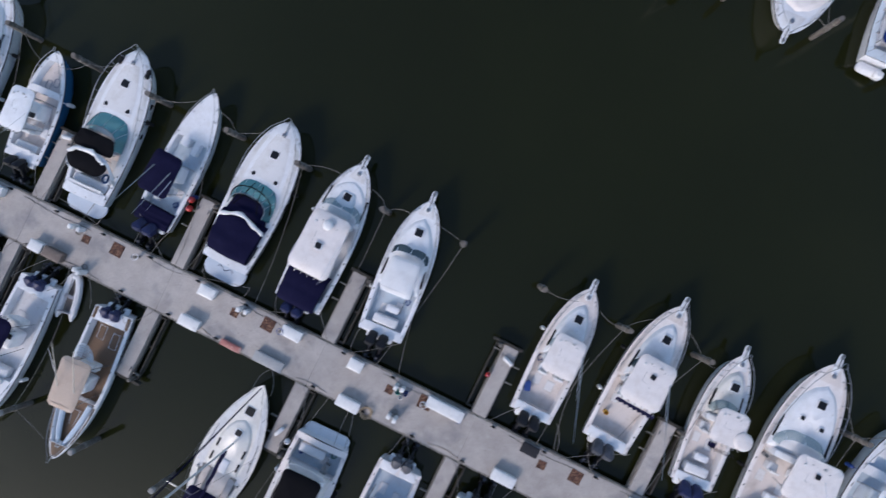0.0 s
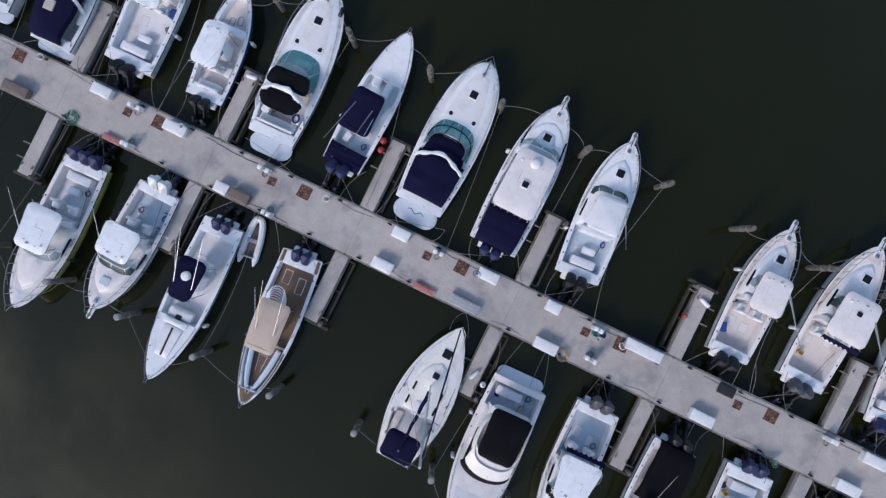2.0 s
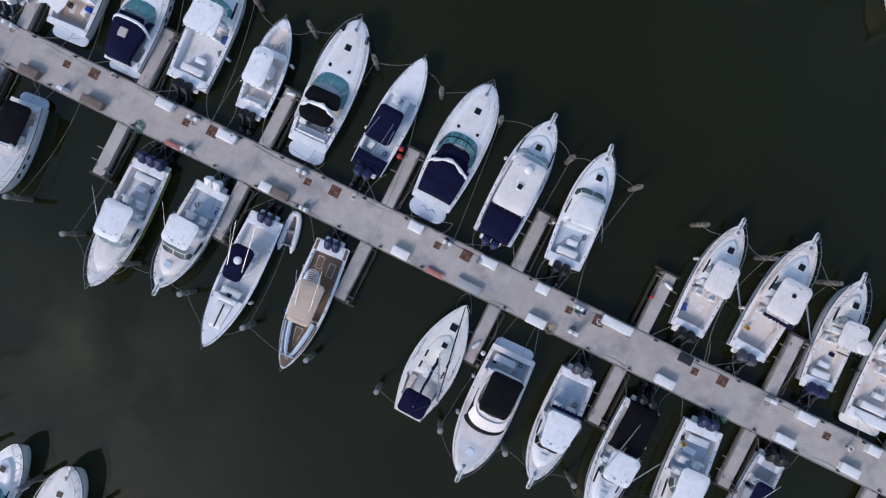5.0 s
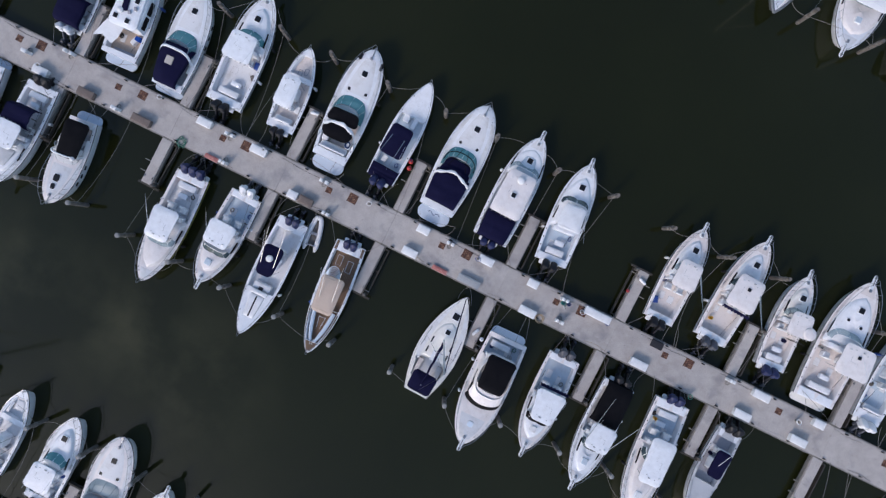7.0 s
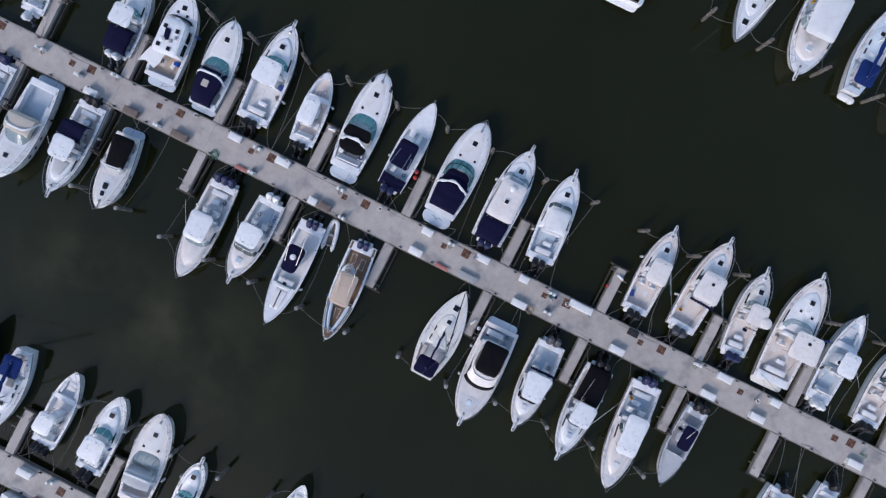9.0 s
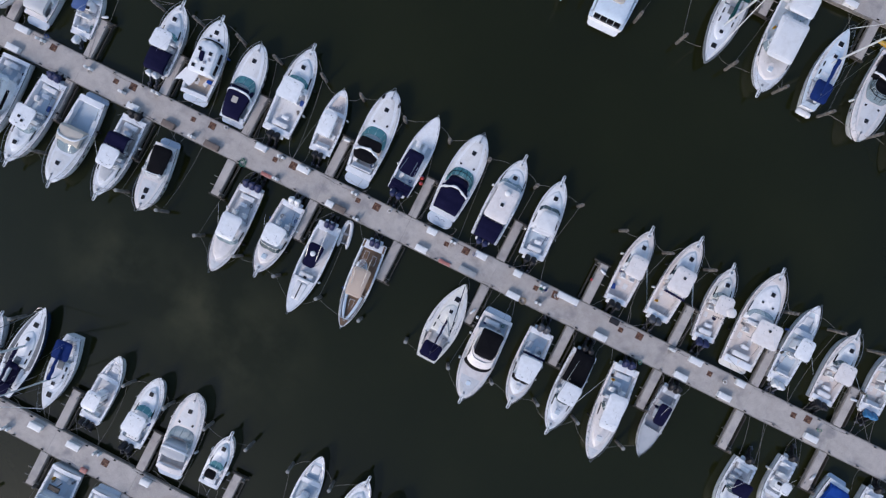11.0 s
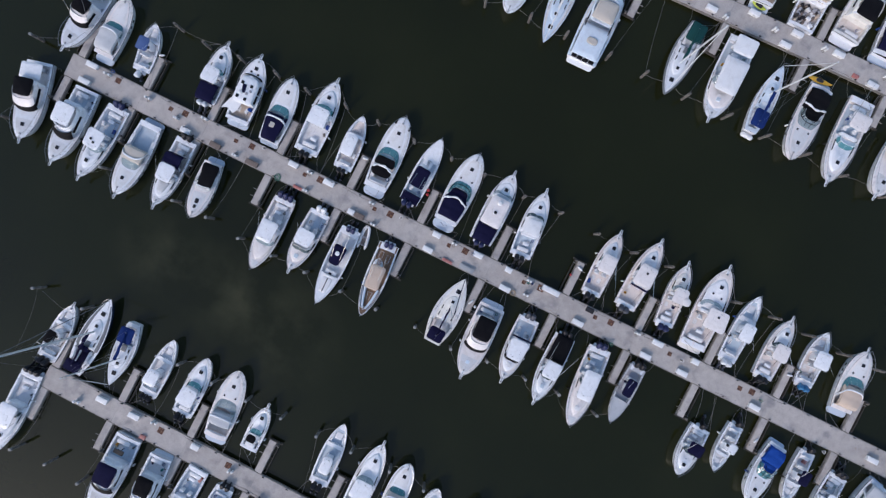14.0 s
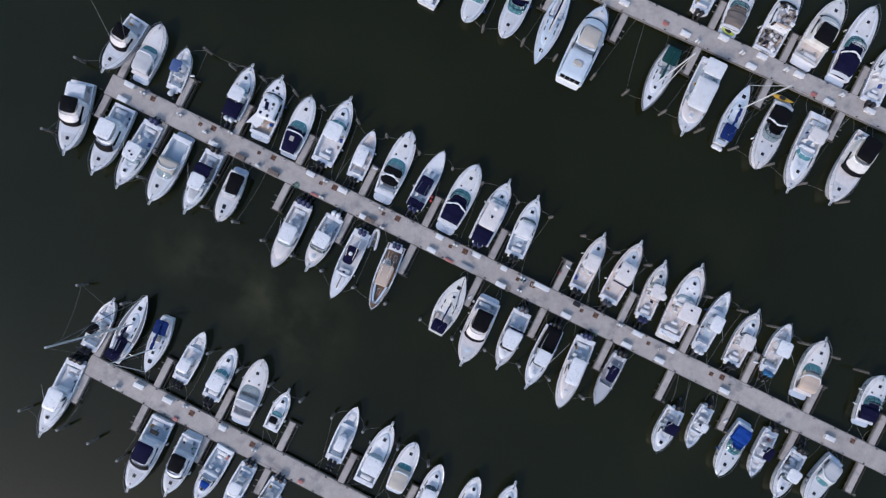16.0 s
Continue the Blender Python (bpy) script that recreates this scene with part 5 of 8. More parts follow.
    if cover in ("boom", "both"):
        form = Form()
        n = 9
        form.tube([(0.03 * math.sin(i * 2.1), ym - 0.05 - (ym - 0.14 * L) * i / n, 2.13 - 0.09 * i / n + 0.02 * math.sin(i * 1.7)) for i in range(n + 1)], [bundle * (1 - 0.47 * i / n) for i in range(n + 1)], 9)
        part("sail_cover", form, canvas, bm_)
    if cover in ("bimini", "both"):
        top(root, "bimini", 0, (0.045 + shade[1] / 2) * L, 2.15 if cover == "bimini" else 1.75, B * shade[0], shade[1] * L, canvas, h=0.04, crown=0.1, r=0.3, foot=0.9, lump=0.05, front=1.05)
    if dodger:
        d = Form()
        d.slab(0, 0.345 * L, h.sheer(0.35) + 0.35, B * 0.46, 0.55, 0.35, r=0.22, bevel=0.12, crown=0.05, front=0.8)
        part("spray_hood", d, canvas, root)
    wheel = Form()
    wheel.tube([(0.36 * math.cos(a), 0.12 * L, h.sheer(0.1) + 0.35 + 0.36 * math.sin(a)) for a in [i * math.pi / 8 for i in range(17)]], 0.016, 5)
    part("steering_wheel", wheel, STEEL, root)
    if stern_float:
        # white dinghy hung at the stern, simplified to two rounded lumps
        f = Form()
        f.slab(0, -0.42, 0.25, B * 0.58, 0.6, 0.3, r=0.25, bevel=0.12, crown=0.04)
        f.slab(0.45, -0.55, 0.3, 0.5, 0.45, 0.45, r=0.15, bevel=0.1)
        part("stern_locker", f, VINYL, root)
    push = Form()
    push.tube([(0.5, 0.9 * L, 1.65), (0.3, 0.98 * L, 1.7), (0, L + 0.1, 1.75), (-0.3, 0.98 * L, 1.7), (-0.5, 0.9 * L, 1.65)], 0.016, 5)
    part("bow_pulpit", push, STEEL, root)
    return root


def dinghy(x, y, head, L, B, label):
    root = start(x, y, head, label, "dinghy", name="inflatable_dinghy")
    tubes = Form()
    r = 0.19
    path = []
    for i in range(21):
        t = i / 20
        a = math.pi * t
        yy = L * 0.62 * (math.sin(a) ** 0.55)
        path.append(((B / 2 - r) * math.copysign(abs(math.cos(a)) ** 0.6, math.cos(a)), yy + (0.38 * L - r) * math.sin(a) ** 3, r * 0.9 + 0.12 * math.sin(a) ** 4))
    for k, i in ((1, 0), (-1, -1)):
        tail = (path[i][0], path[i][1] - 0.34, path[i][2])
        path = [tail] + path if k > 0 else path + [tail]
    tubes.tube(path, [r * (0.3 if i in (0, 22) else 1) for i in range(23)], 8)
    part("inflated_tube", tubes, VINYL, root)
    floor = Form()
    floor.slab(0, L * 0.42, 0.04, B * 0.55, L * 0.75, 0.06, r=0.1, bevel=0.02, front=0.7)
    part("floorboard", floor, TAUPE, root)
    thwart = Form()
    thwart.slab(0, L * 0.42, 0.28, B * 0.75, 0.22, 0.04, r=0.04, bevel=0.01)
    part("thwart", thwart, VINYL_GREY, root)
    tr = Form()
    tr.slab(0, 0.12, 0.05, B * 0.6, 0.07, 0.4, r=0.03, bevel=0.02)
    part("transom", tr, VINYL_GREY, root)
    return root



# ---- water and docks ----
def sheet(name, material, x0, y0, x1, y1, z):
    form = Form()
    form.grid([[(x0 + (x1 - x0) * i / 8, y0 + (y1 - y0) * j / 8, z) for i in range(9)] for j in range(9)])
    return part(name, form, material)


tagged(sheet("water", WATER, -1500, -1500, 1500, 1500, 0.0), "still dark green harbour water with faint silt", "water", kind="structure")
TOPZ = 0.6


MAIN, SOUTH, NORTH = (-0.63, 0.0138, 1.42), (-35.3, -0.0142, 1.38), (38.6, 0.047, 1.42)


def edge(dock, x, side, inset=0.0):
    """The y of a dock's edge at x: side 1 is the north edge, -1 the south one; inset is measured inwards."""
    middle, slope, half = dock
    return middle + slope * x + side * (half - inset)


def pier(name, dock, x0, x1, joints, label):
    """A floating concrete walkway of separate sections with timber walers along both edges."""
    middle, slope, half = dock
    root = tagged(new(name), label, "dock", kind="structure")
    root.matrix_world = pose(0, middle, 0, 0, 0, math.degrees(math.atan(slope)))
    y0, y1 = -half, half
    edges = [x0] + [j for j in joints if x0 + 1 < j < x1 - 1] + [x1]
    for a, b in zip(edges, edges[1:]):
        form = Form()
        form.slab((a + b) / 2, (y0 + y1) / 2, TOPZ - 0.5, b - a - 0.008, y1 - y0 - 0.2, 0.5, r=0.008, bevel=0.006)
        part("concrete_section", form, CONCRETE, root, smooth=False)
        for y in (y0 + 0.05, y1 - 0.05):
            w = Form()
            w.slab((a + b) / 2, y, TOPZ - 0.32, b - a - 0.05, 0.1, 0.30, r=0.01, bevel=0.01)
            part("waler", w, GREYWOOD, root, smooth=False)
    under = Form()
    under.box(x0 + 0.1, y0 + 0.25, -0.2, x1 - 0.1, y1 - 0.25, TOPZ - 0.45)
    part("float_core", under, WETWOOD, root, smooth=False)
    return root


def finger(x, y0, y1, label="grey concrete finger dock with dark timber sides", w=0.80, brace=1):
    """A finger from the walkway's edge y0 to its free end y1, with a bare timber frame down one side."""
    root = thing("finger_dock", pose(x, y0, 0, 0, 0, 0 if y1 > y0 else 180), label, "dock", "finger docks")
    n = abs(y1 - y0)
    deck = Form()
    deck.slab(0, n / 2, TOPZ - 0.2, w, n - 0.03, 0.19, r=0.03, bevel=0.015)
    part("deck_slab", deck, CONCRETE, root, smooth=False)
    for k, off in ((1, w / 2 + 0.045), (-1, w / 2 + 0.045), (brace, w / 2 + 0.42)):
        beam = Form()
        beam.slab(k * off, n / 2 + (0.1 if off > w / 2 + 0.1 else 0), TOPZ - 0.42, 0.10 if off > w / 2 + 0.1 else 0.07, n * (0.92 if off > w / 2 + 0.1 else 1), 0.28, r=0.02, bevel=0.015)
        part("side_beam", beam, WETWOOD if off > w / 2 + 0.1 else GREYWOOD, root, smooth=False)
    for t in (0.05, 0.5, 0.97):
        cross = Form()
        cross.slab(brace * (w / 2 + 0.26), n * t, TOPZ - 0.38 - (0.14 if t == 0.5 else 0), 0.4, 0.10, 0.18, r=0.02, bevel=0.015)
        part("cross_beam", cross, WETWOOD, root, smooth=False)
    post = Form()
    post.tube([(brace * (w / 2 + 0.26), n - 0.12, -1.5), (brace * (w / 2 + 0.26), n - 0.12, 0.95), (brace * (w / 2 + 0.26), n - 0.12, 1.0)], [0.13, 0.125, 0.07], 9)
    part("guide_post", post, PILEWOOD, root)
    for t, k in ((0.55, -brace), (0.78, -brace), (0.9, brace)):
        stub = Form()
        stub.slab(k * (w / 2 + 0.28), n * t, TOPZ - 0.16, 0.42, 0.07, 0.10, r=0.015, bevel=0.01)
        part("rub_stub", stub, GREYWOOD, root, smooth=False)
    bump = Form()
    bump.slab(brace * 0.25, n + 0.06, TOPZ - 0.35, w + 0.95, 0.16, 0.32, r=0.04, bevel=0.02)
    part("end_fender", bump, WETWOOD, root, smooth=False)
    for k in (1, -1):
        c = Form()
        cy = n * 0.85
        c.tube([(k * w * 0.4, cy - 0.14, TOPZ + 0.08), (k * w * 0.4, cy - 0.05, TOPZ + 0.09), (k * w * 0.4, cy + 0.05, TOPZ + 0.09), (k * w * 0.4, cy + 0.14, TOPZ + 0.08)], 0.025, 5)
        c.box(k * w * 0.4 - 0.02, cy - 0.05, TOPZ - 0.03, k * w * 0.4 + 0.02, cy + 0.05, TOPZ + 0.09)
        part("cleat", c, GREYGEL, root)
    return root


def make_pile(capped):
    root = thing("mooring_pile", pose(0, 0, -400), "grey barnacled timber mooring pile with a pale cap" if capped else "bare weathered timber mooring pile with a split top",
                 "mooring pile", "mooring piles")
    shaft = Form()
    rows, high = [], 2.1 if capped else 2.25
    for i in range(15):
        z = -2.5 + (high + 2.5) * i / 14
        r = 0.172 - 0.022 * i / 14
        rows.append([(r * (1 + 0.16 * noise.noise((2 * math.cos(a), 2 * math.sin(a), 0.7 * z))) * math.cos(a), r * (1 + 0.16 * noise.noise((2 * math.cos(a), 2 * math.sin(a), 0.7 * z))) * math.sin(a),
                      z + (0.06 * noise.noise((3 * math.cos(a), 3 * math.sin(a), 1)) if i == 14 else 0)) for a in [k * math.pi / 7 for k in range(14)]])
    shaft.loft(rows)
    part("shaft", shaft, PILEWOOD, root)
    if capped:
        cap = Form()
        cap.loft([[(r * math.cos(a), r * math.sin(a), z) for a in [k * math.pi / 6 for k in range(12)]] for r, z in ((0.18, 1.98), (0.18, 2.13), (0.15, 2.17), (0.02, 2.20))])
        part("cap", cap, PILECAP, root)
    for z0 in ((1.1,) if capped else (1.15, 1.75)):
        lash = Form()
        lash.tube([((0.172 + 0.008 * math.sin(i)) * math.cos(i * 0.6), (0.172 + 0.008 * math.sin(i)) * math.sin(i * 0.6), z0 + 0.004 * i) for i in range(27)], 0.013, 5)
        part("rope_lashing", lash, ROPE, root)
    return root


def pile(x, y, tilt=0.0, turn=0.0, capped=True, _made={}):
    m = pose(x, y, 0, 0, 0, turn) @ pose(0, 0, 0, tilt)
    if capped not in _made:
        _made[capped] = make_pile(capped)
        _made[capped].matrix_world = m
        return _made[capped]
    return copy_thing(_made[capped], m)


def dock_box(x, y, length=1.4, turn=0, material=BOXWHITE, width=0.62, h=0.46, label="white fibreglass dock box with a rounded lid"):
    root = thing("dock_box", pose(x, y, TOPZ, 0, 0, turn), label, "dock box", "dock boxes")
    body, lid, grip = Form(), Form(), Form()
    body.slab(0, 0, 0, length - 0.08, width - 0.08, h * 0.74, r=0.05, bevel=0.02)
    lid.slab(0, 0, h * 0.74, length, width, h * 0.22, r=0.05, bevel=0.022, crown=0.03)
    part("body", body, material, root)
    part("lid", lid, material, root)
    grip.box(-0.1, -width / 2 - 0.015, h * 0.68, 0.1, -width / 2 + 0.02, h * 0.76)
    part("latch", grip, STEEL, root)
    return root


def plate(x, y, w, turn=0):
    """A rusted access plate let into the walkway, in a raised angle frame."""
    root = thing("access_plate", pose(x, y, TOPZ, 0, 0, turn), "rusted square steel access plate in the concrete dock", "access plate", "access plates")
    p, f = Form(), Form()
    p.slab(0, 0, 0.0, w, w, 0.014, r=0.02, bevel=0.004)
    part("plate", p, RUST, root, smooth=False)
    for k in (1, -1):
        f.box(-w / 2 - 0.03, k * w / 2 - 0.02, 0, w / 2 + 0.03, k * w / 2 + 0.02, 0.03)
        f.box(k * w / 2 - 0.02, -w / 2 + 0.02, 0, k * w / 2 + 0.02, w / 2 - 0.02, 0.03)
    part("angle_frame", f, RUST, root, smooth=False)
    return root


def pedestal(x, y, turn=0):
    root = thing("power_pedestal", pose(x, y, TOPZ, 0, 0, turn), "pair of white shore-power boxes with a coiled cable", "power pedestal", "power pedestals")
    head, coil = Form(), Form()
    for k in (-1, 1):
        post = Form()
        post.slab(k * 0.19, 0, 0, 0.22, 0.26, 0.62 + 0.1 * k, r=0.04, bevel=0.02, crown=0.02)
        part("meter_box", post, BOXWHITE, root)
    head.slab(0, 0.0, 0, 0.16, 0.16, 0.4, r=0.03, bevel=0.02)
    part("tap_post", head, BOXGREY, root)
    for i in range(2):
        coil.tube([((0.13 + 0.02 * i) * math.cos(a), 0.26 + (0.13 + 0.015 * i) * math.sin(a), 0.03 + 0.03 * i) for a in [k * math.pi / 8 for k in range(17)]], 0.016, 5)
    part("cable_coil", coil, ROPE, root)
    return root


def rope(a, b, sag=0.25, r=0.0135, material=ROPE, label="slack grey mooring line", name="mooring_line", sway=0.0):
    a, b = Vector(a), Vector(b)
    side = (b - a).cross(Vector((0, 0, 1))).normalized() * sway
    form = Form()
    form.tube([a.lerp(b, t) + Vector((0, 0, -4 * sag * t * (1 - t))) + side * 4 * t * (1 - t) for t in [i / 9 for i in range(10)]], r, 5)
    return tagged(part(name, form, material), label, "mooring line", "mooring lines")


def coil(x, y, r, material, label, name="rope_coil", loose=0.06, turns=5, seed=1):
    rng = random.Random(seed)
    form = Form()
    pts = []
    for i in range(turns * 14):
        a = i * 2 * math.pi / 14
        rr = r * (0.55 + 0.45 * (i / (turns * 14))) + rng.uniform(-loose, loose)
        pts.append((x + rr * math.cos(a), y + rr * math.sin(a), TOPZ + 0.02 + 0.035 * (i // 14) * (0.6 if loose > 0.05 else 1)))
    form.tube(pts, 0.018, 5)
    return tagged(part(name, form, material), label, "rope coil")


def cable(x, y, length, bow, material, seed):
    """A cable or hose that wanders over the concrete beside the walkway's edge."""
    rng = random.Random(seed)
    pts = []
    for i in range(13):
        t = i / 12
        pts.append((x + length * t, y + bow * 0.3 * math.sin(math.pi * t) ** 2 + 0.02 * rng.uniform(-1, 1), TOPZ + 0.018))
    form = Form()
    form.tube(pts, 0.012, 5)
    return tagged(part("shore_cable", form, material), "loose cable lying along the dock edge", "cable", "shore cables")


def make_cleat():
    form = Form()
    form.tube([(-0.17, 0, 0.10), (-0.07, 0, 0.12), (0.07, 0, 0.12), (0.17, 0, 0.10)], [0.018, 0.03, 0.03, 0.018], 6)
    form.slab(0, 0, 0, 0.20, 0.10, 0.11, r=0.03, bevel=0.015)
    return form


def cleat(x, y, _made=[]):
    if not _made:
        ob = part("dock_cleat", make_cleat(), RUBBER)
        tagged(ob, "dark iron cleat bolted to the dock edge", "cleat", "dock cleats")
        _made.append(ob)
        ob.matrix_world = pose(x, y, TOPZ)
        return ob
    return copy_thing(_made[0], pose(x, y, TOPZ))


JX = [-57.2, -47.6, -39.4, -30.45, -21.4, -12.3, -2.7, 6.6, 16.0, 25.0, 34.0, 43.1, 52.7, 62, 71, 80]
SJX = [-48.0, -39.6, -30.45, -21.5, -12.37, -2.86, 6.43, 16.0, 24.95, 34.0, 43.1, 52.7, 62, 71, 80]
pier("main_dock", MAIN, -56.8, 90, JX, "long stained concrete floating dock with section joints")
AX = [-42.9, -33.7, -24.8, -15.95, -7.0, 1.9, 10.8, 19.7, 28.6, 37.5, 46.4]
pier("south_dock", SOUTH, -42.9, 60, AX, "stained concrete floating dock beside the fairway")
CX = [-29.5, -20.4, -11.2, -1.6, 8.9, 19.2, 29.6, 39.8, 50]
pier("north_dock", NORTH, -45, 75, CX, "stained concrete floating dock with boats on both sides")
for i, x in enumerate(JX[1:]):
    finger(x, edge(MAIN, x, 1), edge(MAIN, x, 1) + (4.15 if i else 3.9), brace=-1 if x == 6.6 else 1)
for x in SJX:
    finger(x, edge(MAIN, x, -1), edge(MAIN, x, -1) - (3.75 if x == -30.45 else 4.1), brace=-1)
finger(-55.9, edge(MAIN, -55.9, 1), 4.6, w=0.8, brace=-1)
finger(-56.2, edge(MAIN, -56.2, -1), -5.9, w=0.8, brace=1)
for x in AX[1:]:
    finger(x, edge(SOUTH, x, 1), edge(SOUTH, x, 1) + 4.05, brace=1)
    finger(x - 0.1, edge(SOUTH, x, -1), edge(SOUTH, x, -1) - 3.5, brace=-1)
finger(-42.3, edge(SOUTH, -42.3, 1), edge(SOUTH, -42.3, 1) + 4.1, w=0.9)
finger(-42.3, edge(SOUTH, -42.3, -1), edge(SOUTH, -42.3, -1) - 3.9, w=0.9)
for x in CX:
    finger(x + 0.2, edge(NORTH, x, -1), edge(NORTH, x, -1) - 3.95, brace=1)
    finger(x + 0.5, edge(NORTH, x, 1), edge(NORTH, x, 1) + 4.0, brace=1)
for dock, a, b in ((MAIN, -54, 60), (SOUTH, -40, 20), (NORTH, -14, 46)):
    for i in range(int((b - a) / 3.06)):
        cleat(a + 3.06 * i + 0.4, edge(dock, a + 3.06 * i + 0.4, 1, 0.2))
        cleat(a + 3.06 * i - 0.3, edge(dock, a + 3.06 * i - 0.3, -1, 0.2))

# ---- the boats: stern x, y, heading, length, beam ----
# main dock, north side
flybridge(-56.78, 7.78, 174.0, 7.86, 3.0, "white flybridge cruiser with black bimini", canvas=BLACK, roof_kind='cover', house_m=PINKGEL, bridge=(0.26, 0.50), riggers=True)
express(-53.49, 0.52, 0.9, 7.92, 2.9, "white express cruiser with grey camper canvas", canvas=GREYC, cover='camper', deck_m=PINKGEL, portholes=0, forehatch=False)
centre(-48.94, 1.65, 5.8, 5.61, 2.3, "small white fishing boat with blue bimini", roof=FADEDBLUE, engines=1, engine_m=ENGINE_WHITE, roof_w=0.6, roof_l=0.28, roof_s=0.5, tilt=20)
cuddy(-40.81, 1.85, 2.4, 6.89, 2.7, "white cruiser with hardtop, navy aft cover and white outboards", curtain=NAVY, engines=2, engine_m=ENGINE_WHITE, roof_s=0.43, roof_l=0.26, glass_kind=TEAL)
sedan(-36.40, 0.85, 4.1, 8.27, 3.1, "white sedan cruiser with dark roof hatches and tan cockpit")
express(-32.13, 0.60, 2.8, 8.23, 2.9, "white express cruiser with navy camper canvas and window", canvas=NAVY, cover='camper', portholes=0, window=True, plat=0.4, cover_from=0.02, cover_to=0.155, sweep=-0.6, camper_w=(0.68, 1.22))
cuddy(-27.79, 1.85, 1.6, 8.85, 3.1, "white sport cruiser with white hardtop and dark outboards", engines=2, engine_m=ENGINE_BLACK, roof_s=0.48, roof_l=0.24, glass_kind=TEAL, wide=0.78, cockpit=0.5, shield_s=0.545)
centre(-23.16, 2.07, 3.7, 6.51, 2.4, "white and blue centre-console boat with white T-top", hull_m=BLUEGEL, engines=2, engine_m=ENGINE_BLACK, roof_w=0.62, roof_l=0.37, roof_s=0.415, size=0.95, table=True, floor=SOLE_PINK)
express(-18.74, 0.86, 2.2, 9.79, 3.2, "white express cruiser with black bimini and open cockpit", canvas=BLACK, cover='bimini', floor=SOLE_PINK, plat=0.9, fenders=2)
centre(-14.63, 2.16, -2.0, 8.20, 2.5, "white bowrider with navy T-top and navy engine covers", roof=NAVY, engines=2, riggers=True, engine_m=ENGINE_NAVY, cover=NAVY, bench=False, roof_w=0.72, roof_l=0.29, roof_s=0.36, floor=SOLE_BLUE, bow_well=False, steps=True, wells=[(0.1, 0.64, 0.22, 0.42)])
express(-9.79, 1.02, -0.8, 9.70, 3.3, "white express cruiser with navy cockpit cover", canvas=NAVY, cover='full', plat=1.0, swirl=True, portholes=2, round_ports=True, ws=0.58)
cuddy(-5.13, 1.86, -0.3, 8.57, 3.0, "white cruiser with long hardtop and navy aft cover", roof=PINKGEL, nose_pad=SOLE_BLUE, engines=2, engine_m=ENGINE_NAVY, curtain=NAVY, roof_s=0.43, roof_l=0.40, roof_w=0.80, roof_hatch=True, glass_kind=PALE, wide=0.92, raised=0.14, dome=True, cockpit=0.6)
cuddy(-0.23, 2.38, 4.6, 7.92, 2.75, "white walkaround boat with canvas top and blue-grey cockpit", roof=WHITEC, roof_s=0.45, roof_l=0.24, roof_w=0.66, floor=SOLE_BLUE, engines=2, engine_m=ENGINE_BLACK, cockpit=0.34, wide=0.86, raised=0.2, shield_s=0.55)
cuddy(9.05, 2.19, 0.9, 7.67, 2.55, "white walkaround boat with hardtop and sand-coloured cockpit", roof=PINKGEL, floor=SOLE_PINK, trim_m=GREYGEL, engines=2, riggers='starboard', engine_m=ENGINE_BLACK, roof_s=0.50, roof_l=0.28, glass_kind=PALE, box=False, cockpit=0.44, shield_s=0.5, side_pad=SOLE_PINK, deck_m=PINKGEL)
cuddy(13.25, 2.64, -2.4, 8.52, 2.8, "white fishing cruiser with large hardtop and dark outboards", roof=PINKGEL, floor=SOLE_PINK, trim_m=GREYGEL, engines=2, riggers='starboard', engine_m=ENGINE_GREY, roof_s=0.485, roof_l=0.30, roof_w=0.8, spots=1, box=False, fringe=NAVY, cockpit=0.44, shield_s=0.5, side_pad=SOLE_PINK, deck_m=PINKGEL)
cuddy(18.28, 2.80, 5.4, 7.50, 2.45, "cream walkaround boat with small hardtop", roof=PINKGEL, floor=SOLE_PINK, trim_m=GREYGEL, engines=2, engine_m=ENGINE_NAVY, roof_s=0.5, roof_l=0.24, offset=0.12, glass_kind=PALE, house_m=CREAM, disc=True, deck_m=PINKGEL)
cuddy(22.35, 2.05, 1.8, 9.98, 3.5, "large cream sportfishing boat with hardtop and outriggers", roof=PINKGEL, floor=SOLE_PINK, engines=0, plat=0.5, roof_s=0.385, offset=0.7, roof_l=0.24, roof_w=0.76, glass_kind=PALE, wide=0.86, raised=0.2, spots=1, twin=True, hull_m=CREAM, cockpit=0.45, deck_m=PINKGEL, side_pad=SOLE_PINK)
centre(26.67, 2.49, -0.3, 8.37, 2.4, "white centre-console boat with white T-top", engines=2, engine_m=ENGINE_WHITE, floor=SOLE_BLUE, roof_s=0.45, roof_l=0.25)
cuddy(31.27, 2.62, 0.3, 7.44, 2.6, "white walkaround boat with hardtop and sand cockpit", floor=SOLE_PINK, deck_m=PINKGEL, roof=PINKGEL, engines=2, engine_m=ENGINE_BLACK, roof_s=0.45, roof_l=0.26)
centre(35.98, 3.95, 2.8, 6.76, 2.5, "white centre-console boat with square T-top and blue engine covers", floor=SOLE_PINK, engines=2, engine_m=BLUEGEL, roof_s=0.5, roof_l=0.3, roof_w=0.75)
express(41.26, 2.60, 4.3, 8.21, 3.1, "white express cruiser with tan camper canvas", canvas=TAN, cover='camper', deck_m=PINKGEL, plat=0.7, cover_to=0.16, bench=VINYL_TAN, tip=True)
express(50.22, 3.03, 6.8, 7.20, 2.9, "white cruiser with blue cockpit cover", canvas=NAVY, cover='full', plat=0.6, boot=False)
